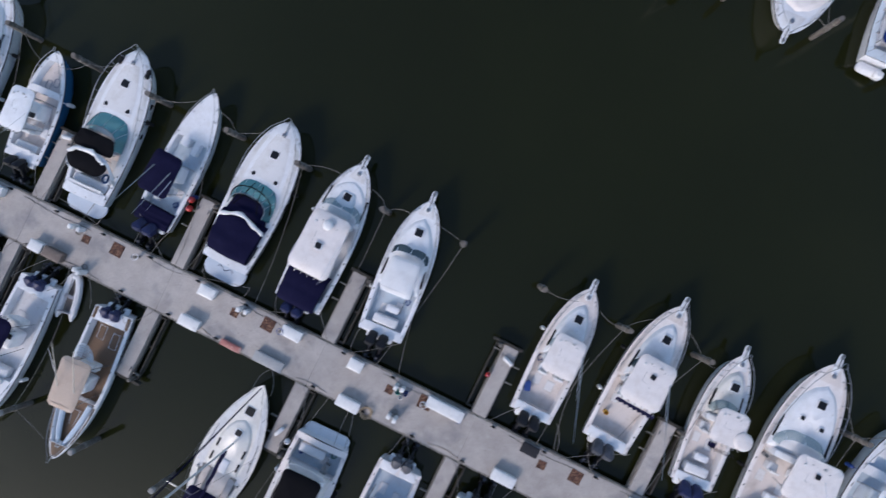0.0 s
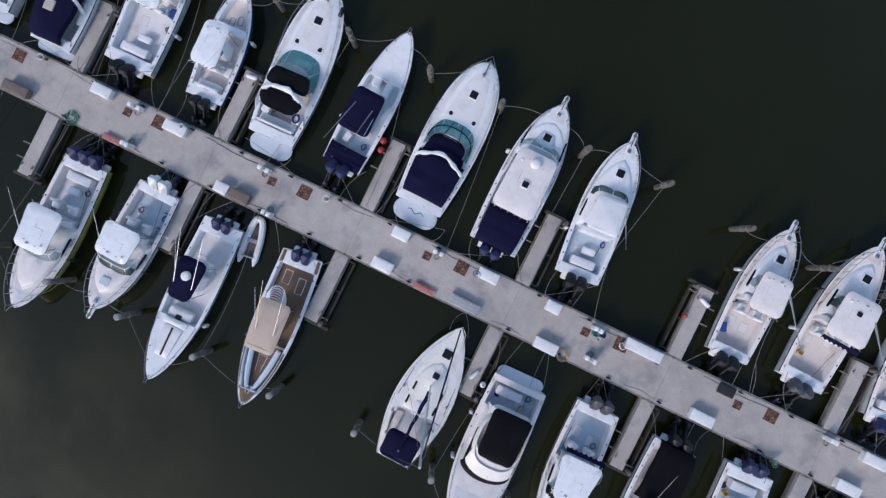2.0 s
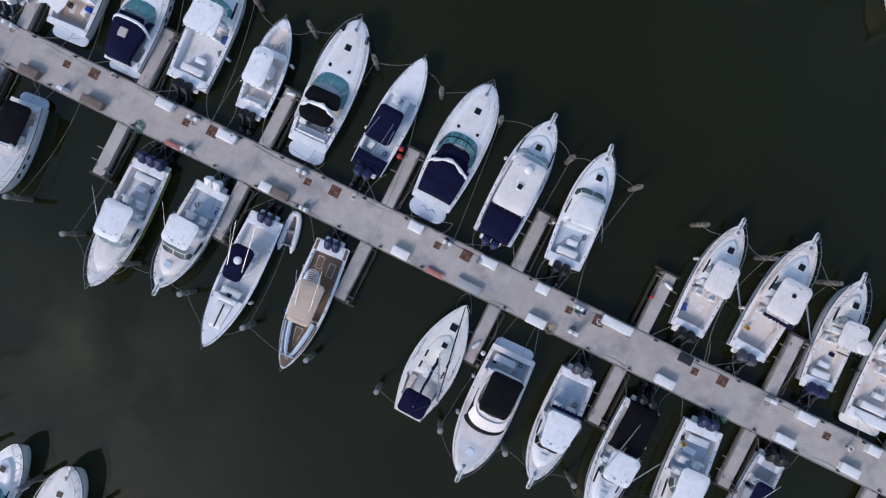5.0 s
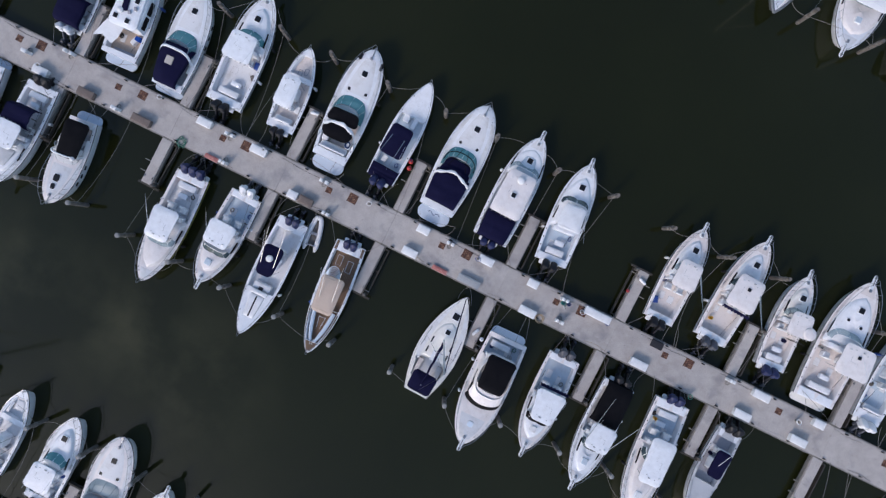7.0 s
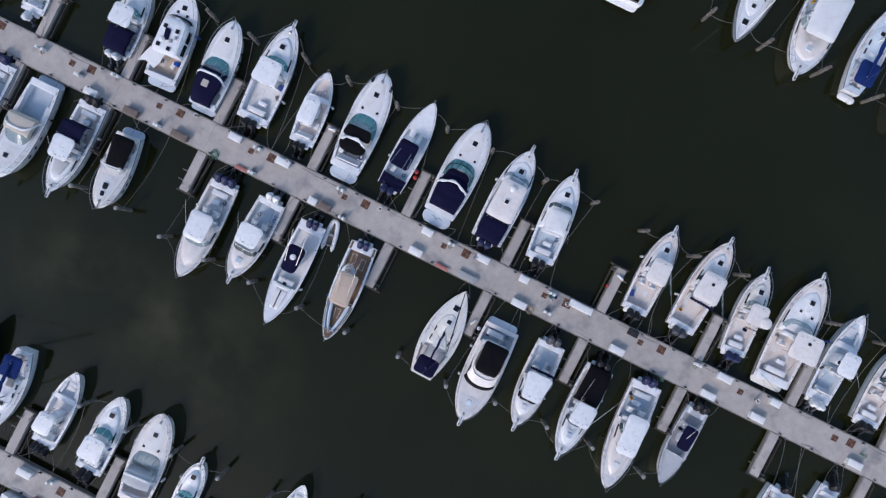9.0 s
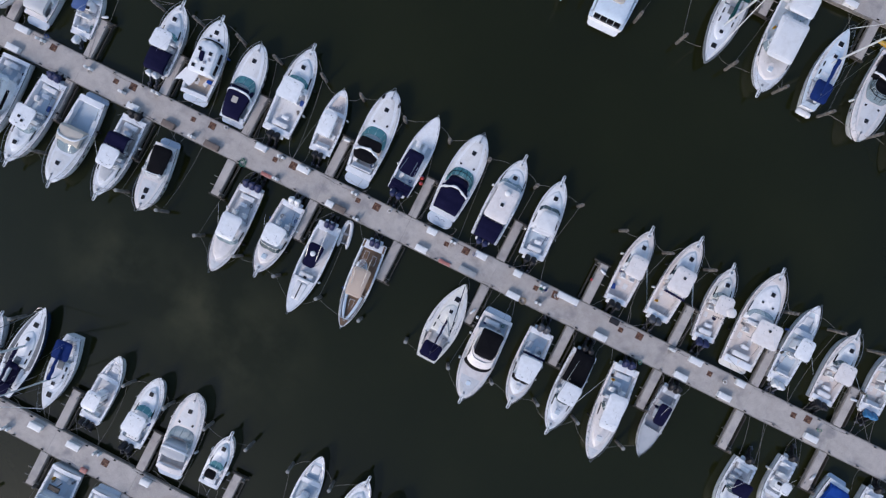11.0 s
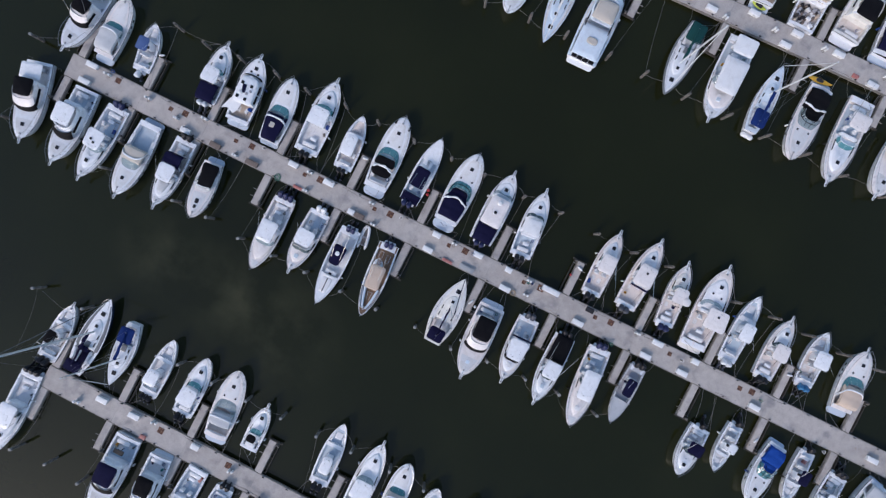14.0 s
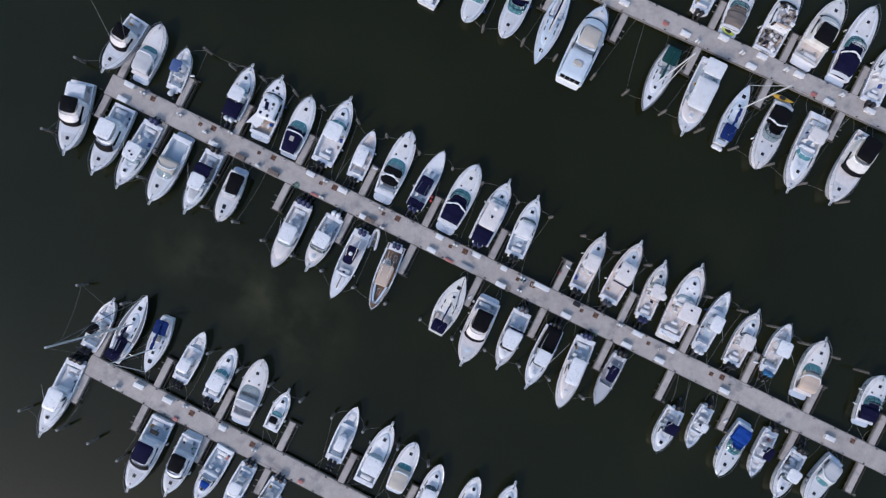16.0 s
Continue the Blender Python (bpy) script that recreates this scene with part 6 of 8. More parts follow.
# main dock, south side
flybridge(-59.53, -2.71, -165.8, 9.19, 3.3, "white flybridge sportfishing boat with black top", canvas=BLACK, roof_kind='cover', house_m=PINKGEL, bridge=(0.28, 0.52), aft_roof=True)
flybridge(-53.27, -3.07, -177.8, 9.19, 3.1, "white flybridge boat with hardtop and long side window", roof_kind='hardtop', floor=SOLE_BLUE)
cuddy(-49.16, -3.33, 178.1, 9.09, 2.9, "white pilothouse fishing boat with hardtop fittings", engines=2, engine_m=ENGINE_NAVY, roof_s=0.48, roof_l=0.24, spots=2, floor=SOLE_BLUE, glass_kind=PALE, wide=0.76)
express(-44.98, -2.77, -179.0, 9.54, 3.1, "white express cruiser with beige camper canvas", canvas=BEIGE, cover='camper', floor=SOLE_BLUE, portholes=0, plat=0.5, tip=True, glass_kind=PALE, ws=0.64, cover_from=0.36)
cuddy(-40.55, -3.09, -178.7, 8.33, 2.7, "white cruiser with hardtop, navy canvas and grey sunpad", cover=NAVY, engines=2, engine_m=ENGINE_BLACK, roof_s=0.52, roof_l=0.24, house_m=GEL, glass_kind=GREYC, forehatch=False, wide=0.82, cockpit=0.52, nose_pad=GREYC)
express(-36.66, -3.42, -174.2, 7.38, 2.6, "white sports cruiser with black bimini", canvas=BLACK, cover='top', deck_m=PINKGEL, plat=0.6, ws=0.53, portholes=0, bench=VINYL_GREY, glass_kind=GREYC, floor=BOXGREY, forehatch=False, deck_hatches=True)
cuddy(-27.38, -4.02, -178.3, 8.82, 2.8, "white and yellow fishing boat with hardtop and three outboards", hull_m=YELLOWGEL, engines=3, engine_m=ENGINE_NAVY, roof_s=0.465, deck_m=PINKGEL, house_m=PINKGEL, roof_l=0.28, tip=False, wide=0.88, raised=0.30, forehatch=False, glass_kind=PALE, cockpit=0.40, shield_s=0.545)
cuddy(-23.04, -3.52, 178.7, 7.45, 2.7, "white pilothouse boat with two white outboards", box=False, engines=2, engine_m=ENGINE_WHITE, roof_s=0.45, roof_l=0.25, deck_m=PINKGEL, house_m=PINKGEL, floor=SOLE_BLUE, glass_kind=SMOKE, wide=0.9, raised=0.30, hatch_m=SOLE_BLUE, trim_m=CREAM, cockpit=0.40, shield_s=0.57, roof_w=0.78)
centre(-18.99, -3.65, -178.6, 9.41, 2.6, "white centre-console boat with navy T-top and radar dome", roof=NAVY, riggers=True, engines=2, engine_m=ENGINE_NAVY, dome=True, roof_s=0.35, roof_front=0.78, roof_l=0.25, roof_w=0.62, size=0.98, motor_y=0.06, sunpad=True, bench=False, wells=[(0.09, 0.62, 0.2, 0.42)])
centre(-14.29, -3.24, -175.2, 8.77, 2.5, "white launch with teak decks and tan T-top", roof=TAN, floor=TEAK, engines=2, engine_m=ENGINE_NAVY, roof_s=0.46, roof_l=0.32, roof_w=0.70, riggers=True, wells=[(0.09, 0.6, 0.16, 0.42), (0.6, 0.9, 0.16, 0.32)], lounge=ICE, marks=True, rub=GEL, bench=False, size=0.98, motor_y=0.06)
sail(-4.87, -11.11, -1.4, 8.26, 3.25, "white sloop with navy sail cover and navy bimini", deck_m=CREAM, canvas=NAVY, cover='both', mast=11.8, dodger=False, furl=NAVY, bundle=0.12, shade=(0.56, 0.19), bench=SOLE_PINK, thick=0.06)
flybridge(-0.41, -3.72, -178.2, 9.09, 3.3, "white flybridge cruiser with black bridge cover", canvas=BLACK, deck_m=PINKGEL, house_m=PINKGEL, roof_kind='cover', plat=0.5, bridge=(0.18, 0.52), fore_hatch_m=ICE, floor=SOLE_BLUE)
cuddy(4.04, -3.53, -178.3, 7.63, 2.7, "white sport cruiser with hardtop and grey outboards", glass_kind=WINDOW, box=False, deck_m=PINKGEL, engines=2, engine_m=ENGINE_GREY, roof_s=0.5, roof_l=0.31, floor=SOLE_BLUE, wide=0.8, cockpit=0.42, roof_w=0.86, shield_s=0.60, hatch_m=SOLE, roof_front=0.70, fringe=NAVY)
cuddy(8.73, -3.52, 180.0, 8.20, 2.7, "white fishing boat with black cockpit cover and outriggers", engines=2, engine_m=ENGINE_BLACK, curtain=BLACK, roof_s=0.5, roof_l=0.24, riggers=True, roof_w=0.74, hatch_m=SOLE_BLUE)
cuddy(12.97, -2.89, -176.3, 9.58, 2.9, "white boat with long hardtop and grey outboards", deck_m=PINKGEL, house_m=PINKGEL, engines=2, engine_m=ENGINE_NAVY, roof_s=0.46, roof_l=0.36, floor=SOLE_BLUE, tip=False, wide=0.72, roof_w=0.66, cockpit=0.36, hatch_m=SOLE)
centre(17.94, -2.90, 177.5, 7.08, 2.2, "grey-white skiff with navy console cover", roof=NAVY, engines=2, engine_m=ENGINE_BLACK, roof_s=0.36, roof_l=0.3, roof_w=0.56, roof_h=1.05, floor=VINYL_GREY, deck_m=GREYC, bow_well=False, bench=False)
cuddy(27.61, -5.83, 176.9, 6.05, 2.6, "small white cuddy boat with dark top", roof=NAVY, engines=1, tip=False)
centre(31.25, -3.72, 176.5, 5.92, 2.0, "small white open boat at its slip", roof=GEL, engines=1, roof_w=0.5, roof_l=0.2)
express(36.65, -3.19, 174.1, 7.88, 2.7, "white cruiser with bright blue canvas", canvas=BLUE, cover='full', boot=False, plat=0.4)
centre(40.10, -2.69, 178.2, 6.56, 2.1, "white skiff with navy console cover", roof=NAVY, engines=1, roof_w=0.6, roof_l=0.26)
cuddy(44.52, -3.60, 174.3, 6.71, 2.5, "white fishing boat with white hardtop", engines=2, roof_s=0.45, floor=SOLE_BLUE)
express(49.25, -2.05, 167.3, 7.13, 2.7, "white cruiser with grey camper canvas", canvas=GREYC, cover='camper', portholes=0, plat=0.3)
# north dock, south side
cuddy(-25.08, 26.25, -0.8, 5.95, 2.8, "white fishing boat beside the north dock", engines=0, roof_s=0.5)
express(-19.48, 33.39, 180.0, 7.17, 2.9, "white express cruiser with pale foredeck", canvas=WHITEC, cover='camper', portholes=0, forehatch=False, plat=0.4)
express(-14.61, 35.05, -177.7, 8.45, 3.0, "white express cruiser with round deck hatch", canvas=NAVY, cover='full', portholes=1, plat=0.4)
sail(-9.58, 35.57, -176.7, 10.01, 2.8, "white sloop with pale blue decks", canvas=NAVY, cover='boom', deck_m=ICE, mast=12.5, dodger=False)
flybridge(-4.14, 25.29, 1.5, 10.90, 3.9, "pale blue motor yacht with beige flybridge cover", canvas=BEIGE, roof_kind='cover', floor=SOLE, house_m=ICE, deck_m=ICE, aft_cabin=True, bridge=(0.44, 0.70), plat=0.5, clutter=0)
sail(6.19, 35.90, 179.6, 9.21, 2.8, "sloop with grey toe rail and green bimini", canvas=GREEN, cover='both', mast=11.0, toe=GREYGEL, toe_r=0.11, dodger=False, hull_m=GREYGEL, thick=0.1)
cuddy(11.68, 36.72, -178.2, 10.29, 3.6, "large white motor yacht with long white cover", roof=WHITEC, house_m=PINKGEL, engines=0, full=2.9, aft_top=True, hatch_m=SOLE_BLUE, roof_s=0.50, roof_l=0.40, roof_w=0.80, floor=SOLE_BLUE, wide=0.95, raised=0.2, cockpit=0.5, glass_kind=PALE)
sail(17.10, 27.46, 0.5, 8.45, 2.5, "white sloop with deep blue sail cover and white dinghy at the stern", stern_float=True, thick=0.1, canvas=DEEPBLUE, cover='both', mast=11.5, dodger=False, deck_m=ICE)
express(22.35, 36.62, -179.8, 10.23, 3.2, "white express cruiser with black bimini", canvas=BLACK, cover='full', deck_m=PINKGEL, plat=0.8, ws=0.57, glass_kind=PALE)
cuddy(27.33, 36.78, -178.9, 10.69, 3.3, "white sportfishing boat with glass enclosure and hardtop", engines=0, deck_m=PINKGEL, roof=PINKGEL, roof_s=0.3, roof_l=0.18, glass_kind=TEAL, floor=SOLE_BLUE, wide=0.74, cockpit=0.46, riggers=True)
flybridge(34.12, 37.63, 174.6, 10.59, 3.6, "white flybridge cruiser with black cover and dark windows", canvas=BLACK, house_m=CREAM, deck_m=PINKGEL, roof_kind='cover', floor=SOLE_BLUE, plat=0.4, bridge=(0.12, 0.46))
# north dock, north side
centre(6.96, 41.67, 2.1, 7.81, 2.6, "white open boat with pale cockpit", engines=2, floor=SOLE_BLUE)
express(11.66, 40.46, 4.8, 7.62, 3.1, "white express cruiser with brown cockpit mats", canvas=TAUPE, cover='full', boot=False, floor=SOLE_PINK, bench=VINYL_GREY, plat=0.9)
flybridge(16.83, 40.79, -0.1, 9.40, 3.4, "cluttered white trawler with gear on deck", roof_kind='none', seats=VINYL_TAN, floor=SOLE_PINK, clutter=85, bridge=(0.3, 0.6))
flybridge(22.03, 41.38, -3.9, 9.78, 3.7, "white flybridge cruiser with black bridge cover", canvas=BLACK, house_m=CREAM, deck_m=CREAM, roof_kind='cover', plat=0.8, floor=SOLE_PINK)
express(27.07, 41.32, 0.5, 11.02, 3.4, "white express cruiser with navy cockpit cover", canvas=NAVY, cover='full', plat=0.9, glass_kind=TEAL)
cuddy(32.22, 41.23, 3.2, 8.45, 3.0, "white walkaround boat with hardtop", engines=2, roof_s=0.45)
# south dock, north side
centre(-43.60, -32.83, -2.3, 7.06, 2.5, "white centre-console boat with black T-top", roof=BLACK, engines=2, riggers=True, tip=True, roof_w=0.5, roof_l=0.22)
sail(-40.04, -32.84, -1.6, 9.57, 3.0, "white sloop with navy sail cover and spray hood", canvas=NAVY, cover='both', shade=(0.62, 0.14), mast=15.5, hull_m=NAVYGEL, well_m=NAVY, side_m=GREYGEL, rakes=0.3, thick=0.13, furl=GREYGEL)
sail(-36.27, -24.68, -174.7, 7.47, 2.5, "small white sloop with deep blue cockpit canvas", canvas=DEEPBLUE, cover='both', mast=10.5, dodger=False)
centre(-31.34, -31.31, -1.2, 7.15, 2.4, "white centre-console boat with white T-top", engines=3, engine_m=ENGINE_BLACK, roof_s=0.36, roof_l=0.26, roof_w=0.66, size=0.85)
cuddy(-26.79, -31.56, -0.3, 7.34, 2.6, "white walkaround boat with white hardtop", engines=2, roof_s=0.36, roof_l=0.28, glass_kind=TEAL, roof_w=0.78, shield_s=0.46, floor=SOLE_BLUE, tip=False)
express(-22.09, -32.96, 4.8, 9.16, 3.2, "white express cruiser with large windshield and grey cockpit canvas", canvas=GREYC, cover='camper', cover_from=0.2, cover_to=0.19, sweep=-0.5, glass_kind=PALE, bench=VINYL_TAN, deck_m=PINKGEL, plat=0.8, floor=SOLE_PINK, ws=0.57)
cuddy(-18.15, -31.71, 0.6, 5.50, 2.2, "small white cuddy boat with dark seat cover", roof=BLACK, engines=0, roof_s=0.34, roof_l=0.16, roof_w=0.5, glass_kind=TEAL)
centre(-9.14, -31.67, 2.4, 7.72, 2.5, "white centre-console boat with pale cushions", engines=2, roof_s=0.38, roof_l=0.26, floor=SOLE_BLUE, roof_w=0.5)
cuddy(-4.38, -32.60, 0.5, 8.56, 2.9, "white cruiser with two dark hatches and white top", engines=0, roof_s=0.36, roof_l=0.26, glass_kind=PALE, roof_w=0.8, wide=0.8)
express(-0.43, -31.98, 2.1, 7.43, 2.7, "white cruiser with windshield and pale canvas", canvas=BEIGE, cover='camper', plat=0.5, portholes=0)
cuddy(3.82, -32.31, 2.7, 6.64, 2.5, "white cuddy boat with hardtop", engines=2, roof_s=0.4, tip=False)
cuddy(8.88, -31.82, 3.4, 6.86, 2.5, "white walkaround boat with hardtop", engines=2, tip=False)
cuddy(13.46, -31.17, 3.0, 7.38, 2.6, "white walkaround boat with bow pulpit", engines=2)
# south dock, south side
cuddy(-44.15, -34.98, -178.1, 9.97, 2.8, "white fishing boat with hardtop and three outboards", engines=3, engine_m=ENGINE_BLACK, roof_s=0.5, roof_l=0.28, wide=0.78, cockpit=0.4)
flybridge(-30.90, -36.55, -179.1, 9.57, 3.3, "white flybridge cruiser with navy canvas", canvas=NAVY, floor=SOLE_BLUE, bridge=(0.28, 0.58), solar=True)
flybridge(-26.61, -36.52, -176.9, 7.98, 2.9, "white flybridge cruiser with black cover", canvas=BLACK, roof_kind='cover', plat=0.4, bridge=(0.28, 0.6))
cuddy(-22.10, -36.30, 177.0, 7.40, 2.7, "white cruiser with blue seat covers", engines=0, roof=None, cockpit=0.5, floor=SOLE_BLUE, nose_pad=BLUE)
centre(-18.46, -36.92, 177.9, 6.65, 2.4, "white centre-console boat with pale T-top", engines=2, engine_m=ENGINE_BLACK, floor=SOLE_BLUE)
centre(-14.20, -36.99, 175.8, 6.60, 2.3, "white centre-console boat with dark outboards", engines=2, floor=SOLE_BLUE)
dinghy(-17.17, -4.88, 8, 2.5, 1.25, "grey-white inflatable dinghy moored beside the dock")

# ---- mooring piles ----
pile(-17.09, 8.64, 0.2, 255, False)
pile(-12.35, 8.80, -0.8, 184, False)
pile(-8.08, 8.90, 1.6, 323, False)
pile(-2.89, 8.68, -1.5, 75, False)
pile(1.73, 8.99, -1.8, 159, False)
pile(6.55, 8.75, -1.9, 164, False)
pile(11.35, 8.72, 0.6, 100, False)
pile(15.72, 9.12, 0.7, 213, False)
pile(-29.78, -10.29, -1.9, 201)
pile(-25.55, -10.40, -1.0, 149)
pile(-21.37, -10.39, -0.9, 250)
pile(-16.78, -10.50, -0.2, 56)
pile(-12.24, -10.50, 0.2, 281)
pile(-7.33, -10.28, -0.8, 80)
pile(-2.62, -10.67, -0.4, 337)
pile(1.78, -10.10, 1.9, 242)
pile(-30.61, 8.23, 1.6, 304, False)
pile(-25.88, 8.69, -0.5, 33, False)
pile(-21.74, 8.68, 0.6, 201, False)
pile(-47.04, 8.06, -0.6, 81, False)
pile(-43.28, 7.66, -0.4, 169, False)
pile(-39.03, 8.05, -0.9, 105, False)
pile(-34.66, 8.36, -0.2, 310, False)
pile(24.45, 8.95, 0.3, 102, False)
pile(29.35, 9.42, -0.9, 164, False)
pile(33.81, 9.38, -1.2, 72, False)
pile(38.45, 9.25, 0.1, 31, False)
pile(42.60, 9.38, -0.1, 130, False)
pile(46.70, 9.43, 0.8, 269, False)
pile(-60.60, -10.24, 0.8, 248)
pile(-61.02, -0.37, -0.5, 241)
pile(-47.26, -10.18, -0.6, 206)
pile(-38.30, -9.88, -0.7, 160)
pile(-34.01, -9.87, -1.8, 87)
pile(10.66, -9.70, 1.9, 83)
pile(15.66, -9.91, 0.8, 234)
pile(6.53, -9.93, 0.9, 171)
pile(-47.77, -25.79, 0.4, 24)
pile(-46.97, -43.06, -1.7, 72)
pile(-41.71, -43.14, -1.4, 36)
pile(-41.81, -25.34, -1.5, 199)
pile(-29.34, -26.17, -1.2, 343)
pile(-24.98, -26.30, 0.7, 195)
pile(-20.66, -26.36, 0.8, 95)
pile(-16.16, -26.27, 1.7, 302)
pile(-11.73, -26.36, 0.9, 173)
pile(-7.36, -26.17, 1.4, 268)
pile(-2.51, -26.14, 0.6, 329)
pile(1.91, -26.33, 0.5, 132)
pile(-37.56, -42.89, 0.2, 71)
pile(-33.37, -43.18, -1.2, 261)
pile(-17.03, 26.67, 1.1, 350, False)
pile(-11.65, 27.40, 1.4, 196, False)
pile(-7.03, 27.59, -1.6, 176, False)
pile(-1.54, 27.65, 1.7, 284, False)
pile(3.09, 27.68, -0.1, 164, False)
pile(8.53, 27.55, -1.1, 64, False)
pile(13.78, 27.64, -1.7, 321, False)
pile(18.78, 27.61, 0.6, 52, False)
pile(23.85, 27.77, -0.3, 18, False)
pile(28.67, 27.47, -1.2, 263, False)
pile(34.61, 27.83, 0.6, 172, False)

# ---- mooring lines: from, to, sag, sway ----
rope((-17.09, 8.64, 1.15), (-18.15, 9.65, 1.45), 0.09, sway=-0.11)
rope((-17.09, 8.64, 1.15), (-14.90, 9.50, 1.45), 0.14, sway=0.08)
rope((-12.35, 8.80, 1.15), (-13.72, 9.51, 1.45), 0.09, sway=0.23)
rope((-12.35, 8.80, 1.15), (-10.57, 9.64, 1.45), 0.13, sway=-0.03)
rope((-8.08, 8.90, 1.15), (-8.95, 9.74, 1.45), 0.07, sway=-0.21)
rope((-8.08, 8.90, 1.15), (-5.75, 9.37, 1.45), 0.14, sway=-0.22)
rope((-2.89, 8.68, 1.15), (-1.47, 9.12, 1.45), 0.09, sway=-0.21)
rope((-2.89, 8.68, 1.15), (-4.29, 9.38, 1.45), 0.09, sway=0.23)
rope((1.73, 8.99, 1.15), (-0.15, 9.25, 1.45), 0.11, sway=0.02)
rope((6.55, 8.75, 1.15), (8.52, 8.91, 1.45), 0.18, sway=0.17)
rope((11.35, 8.72, 1.15), (9.73, 8.97, 1.45), 0.06, sway=-0.16)
rope((11.35, 8.72, 1.15), (12.97, 10.11, 1.45), 0.19, sway=-0.12)
rope((15.72, 9.12, 1.15), (14.32, 10.07, 1.45), 0.09, sway=0.10)
rope((15.72, 9.12, 1.15), (17.10, 9.18, 1.45), 0.15, sway=0.20)
rope((-29.78, -10.29, 1.15), (-27.84, -11.78, 1.45), 0.15, sway=-0.08)
rope((-25.55, -10.40, 1.15), (-26.49, -11.74, 1.45), 0.10, sway=-0.22)
rope((-25.55, -10.40, 1.15), (-23.79, -10.17, 1.45), 0.11, sway=0.18)
rope((-21.37, -10.39, 1.15), (-22.49, -10.22, 1.45), 0.07, sway=-0.10)
rope((-21.37, -10.39, 1.15), (-19.28, -11.85, 1.45), 0.15, sway=0.12)
rope((-16.78, -10.50, 1.15), (-18.04, -11.75, 1.45), 0.11, sway=-0.17)
rope((-16.78, -10.50, 1.15), (-14.31, -11.00, 1.45), 0.15, sway=0.10)
rope((-12.24, -10.50, 1.15), (-13.13, -10.90, 1.45), 0.06, sway=0.17)
rope((-2.62, -10.67, 1.15), (-1.13, -12.04, 1.45), 0.12, sway=0.11)
rope((1.78, -10.10, 1.15), (3.45, -10.41, 1.45), 0.09, sway=-0.07)
rope((1.78, -10.10, 1.15), (0.50, -11.98, 1.45), 0.14, sway=0.11)
rope((-30.61, 8.23, 1.15), (-31.62, 7.94, 1.45), 0.06, sway=-0.18)
rope((-30.61, 8.23, 1.15), (-28.53, 9.91, 1.45), 0.16, sway=-0.09)
rope((-25.88, 8.69, 1.15), (-27.01, 9.96, 1.45), 0.10, sway=-0.04)
rope((-25.88, 8.69, 1.15), (-23.97, 7.69, 1.45), 0.13, sway=0.19)
rope((-21.74, 8.68, 1.15), (-22.84, 7.78, 1.45), 0.09, sway=-0.17)
rope((-21.74, 8.68, 1.15), (-19.72, 9.58, 1.45), 0.13, sway=0.19)
rope((-47.04, 8.06, 1.15), (-48.90, 6.89, 1.45), 0.13, sway=0.15)
rope((-47.04, 8.06, 1.15), (-41.75, 8.42, 1.45), 0.32, sway=0.24)
rope((-43.28, 7.66, 1.15), (-41.75, 8.42, 1.45), 0.10, sway=-0.07)
rope((-39.03, 8.05, 1.15), (-37.77, 8.72, 1.45), 0.09, sway=-0.15)
rope((-39.03, 8.05, 1.15), (-40.45, 8.49, 1.45), 0.09, sway=-0.13)
rope((-34.66, 8.36, 1.15), (-36.26, 8.91, 1.45), 0.10, sway=0.16)
rope((-34.66, 8.36, 1.15), (-33.02, 7.78, 1.45), 0.10, sway=0.23)
rope((24.45, 8.95, 1.15), (25.86, 9.81, 1.45), 0.12, sway=0.10)
rope((24.45, 8.95, 1.15), (22.92, 10.92, 1.45), 0.14, sway=-0.01)
rope((29.35, 9.42, 1.15), (30.48, 9.33, 1.45), 0.09, sway=-0.11)
rope((29.35, 9.42, 1.15), (26.98, 9.86, 1.45), 0.12, sway=0.17)
rope((33.81, 9.38, 1.15), (34.92, 9.42, 1.45), 0.07, sway=0.19)
rope((33.81, 9.38, 1.15), (31.72, 9.39, 1.45), 0.13, sway=-0.20)
rope((38.45, 9.25, 1.15), (39.57, 9.76, 1.45), 0.10, sway=-0.14)
rope((38.45, 9.25, 1.15), (36.10, 9.48, 1.45), 0.11, sway=0.17)
rope((42.60, 9.38, 1.15), (41.08, 9.87, 1.45), 0.10, sway=0.17)
rope((46.70, 9.43, 1.15), (48.78, 9.24, 1.45), 0.13, sway=-0.09)
rope((-60.60, -10.24, 1.15), (-58.44, -10.98, 1.45), 0.14, sway=-0.11)
rope((-61.02, -0.37, 1.15), (-58.37, 0.72, 1.45), 0.17, sway=-0.03)
rope((-47.26, -10.18, 1.15), (-45.84, -11.10, 1.45), 0.10, sway=0.02)
rope((-47.26, -10.18, 1.15), (-48.91, -11.59, 1.45), 0.13, sway=-0.20)
rope((-38.30, -9.88, 1.15), (-36.69, -9.84, 1.45), 0.10, sway=0.17)
rope((-38.30, -9.88, 1.15), (-40.13, -10.53, 1.45), 0.12, sway=0.02)
rope((-34.01, -9.87, 1.15), (-35.46, -9.72, 1.45), 0.09, sway=0.14)
rope((10.66, -9.70, 1.15), (9.29, -10.95, 1.45), 0.11, sway=-0.13)
rope((10.66, -9.70, 1.15), (12.56, -11.25, 1.45), 0.15, sway=0.23)
rope((15.66, -9.91, 1.15), (17.13, -9.02, 1.45), 0.10, sway=0.13)
rope((15.66, -9.91, 1.15), (13.96, -11.12, 1.45), 0.13, sway=-0.08)
rope((6.53, -9.93, 1.15), (7.99, -10.95, 1.45), 0.11, sway=0.22)
rope((6.53, -9.93, 1.15), (4.75, -10.39, 1.45), 0.11, sway=0.10)
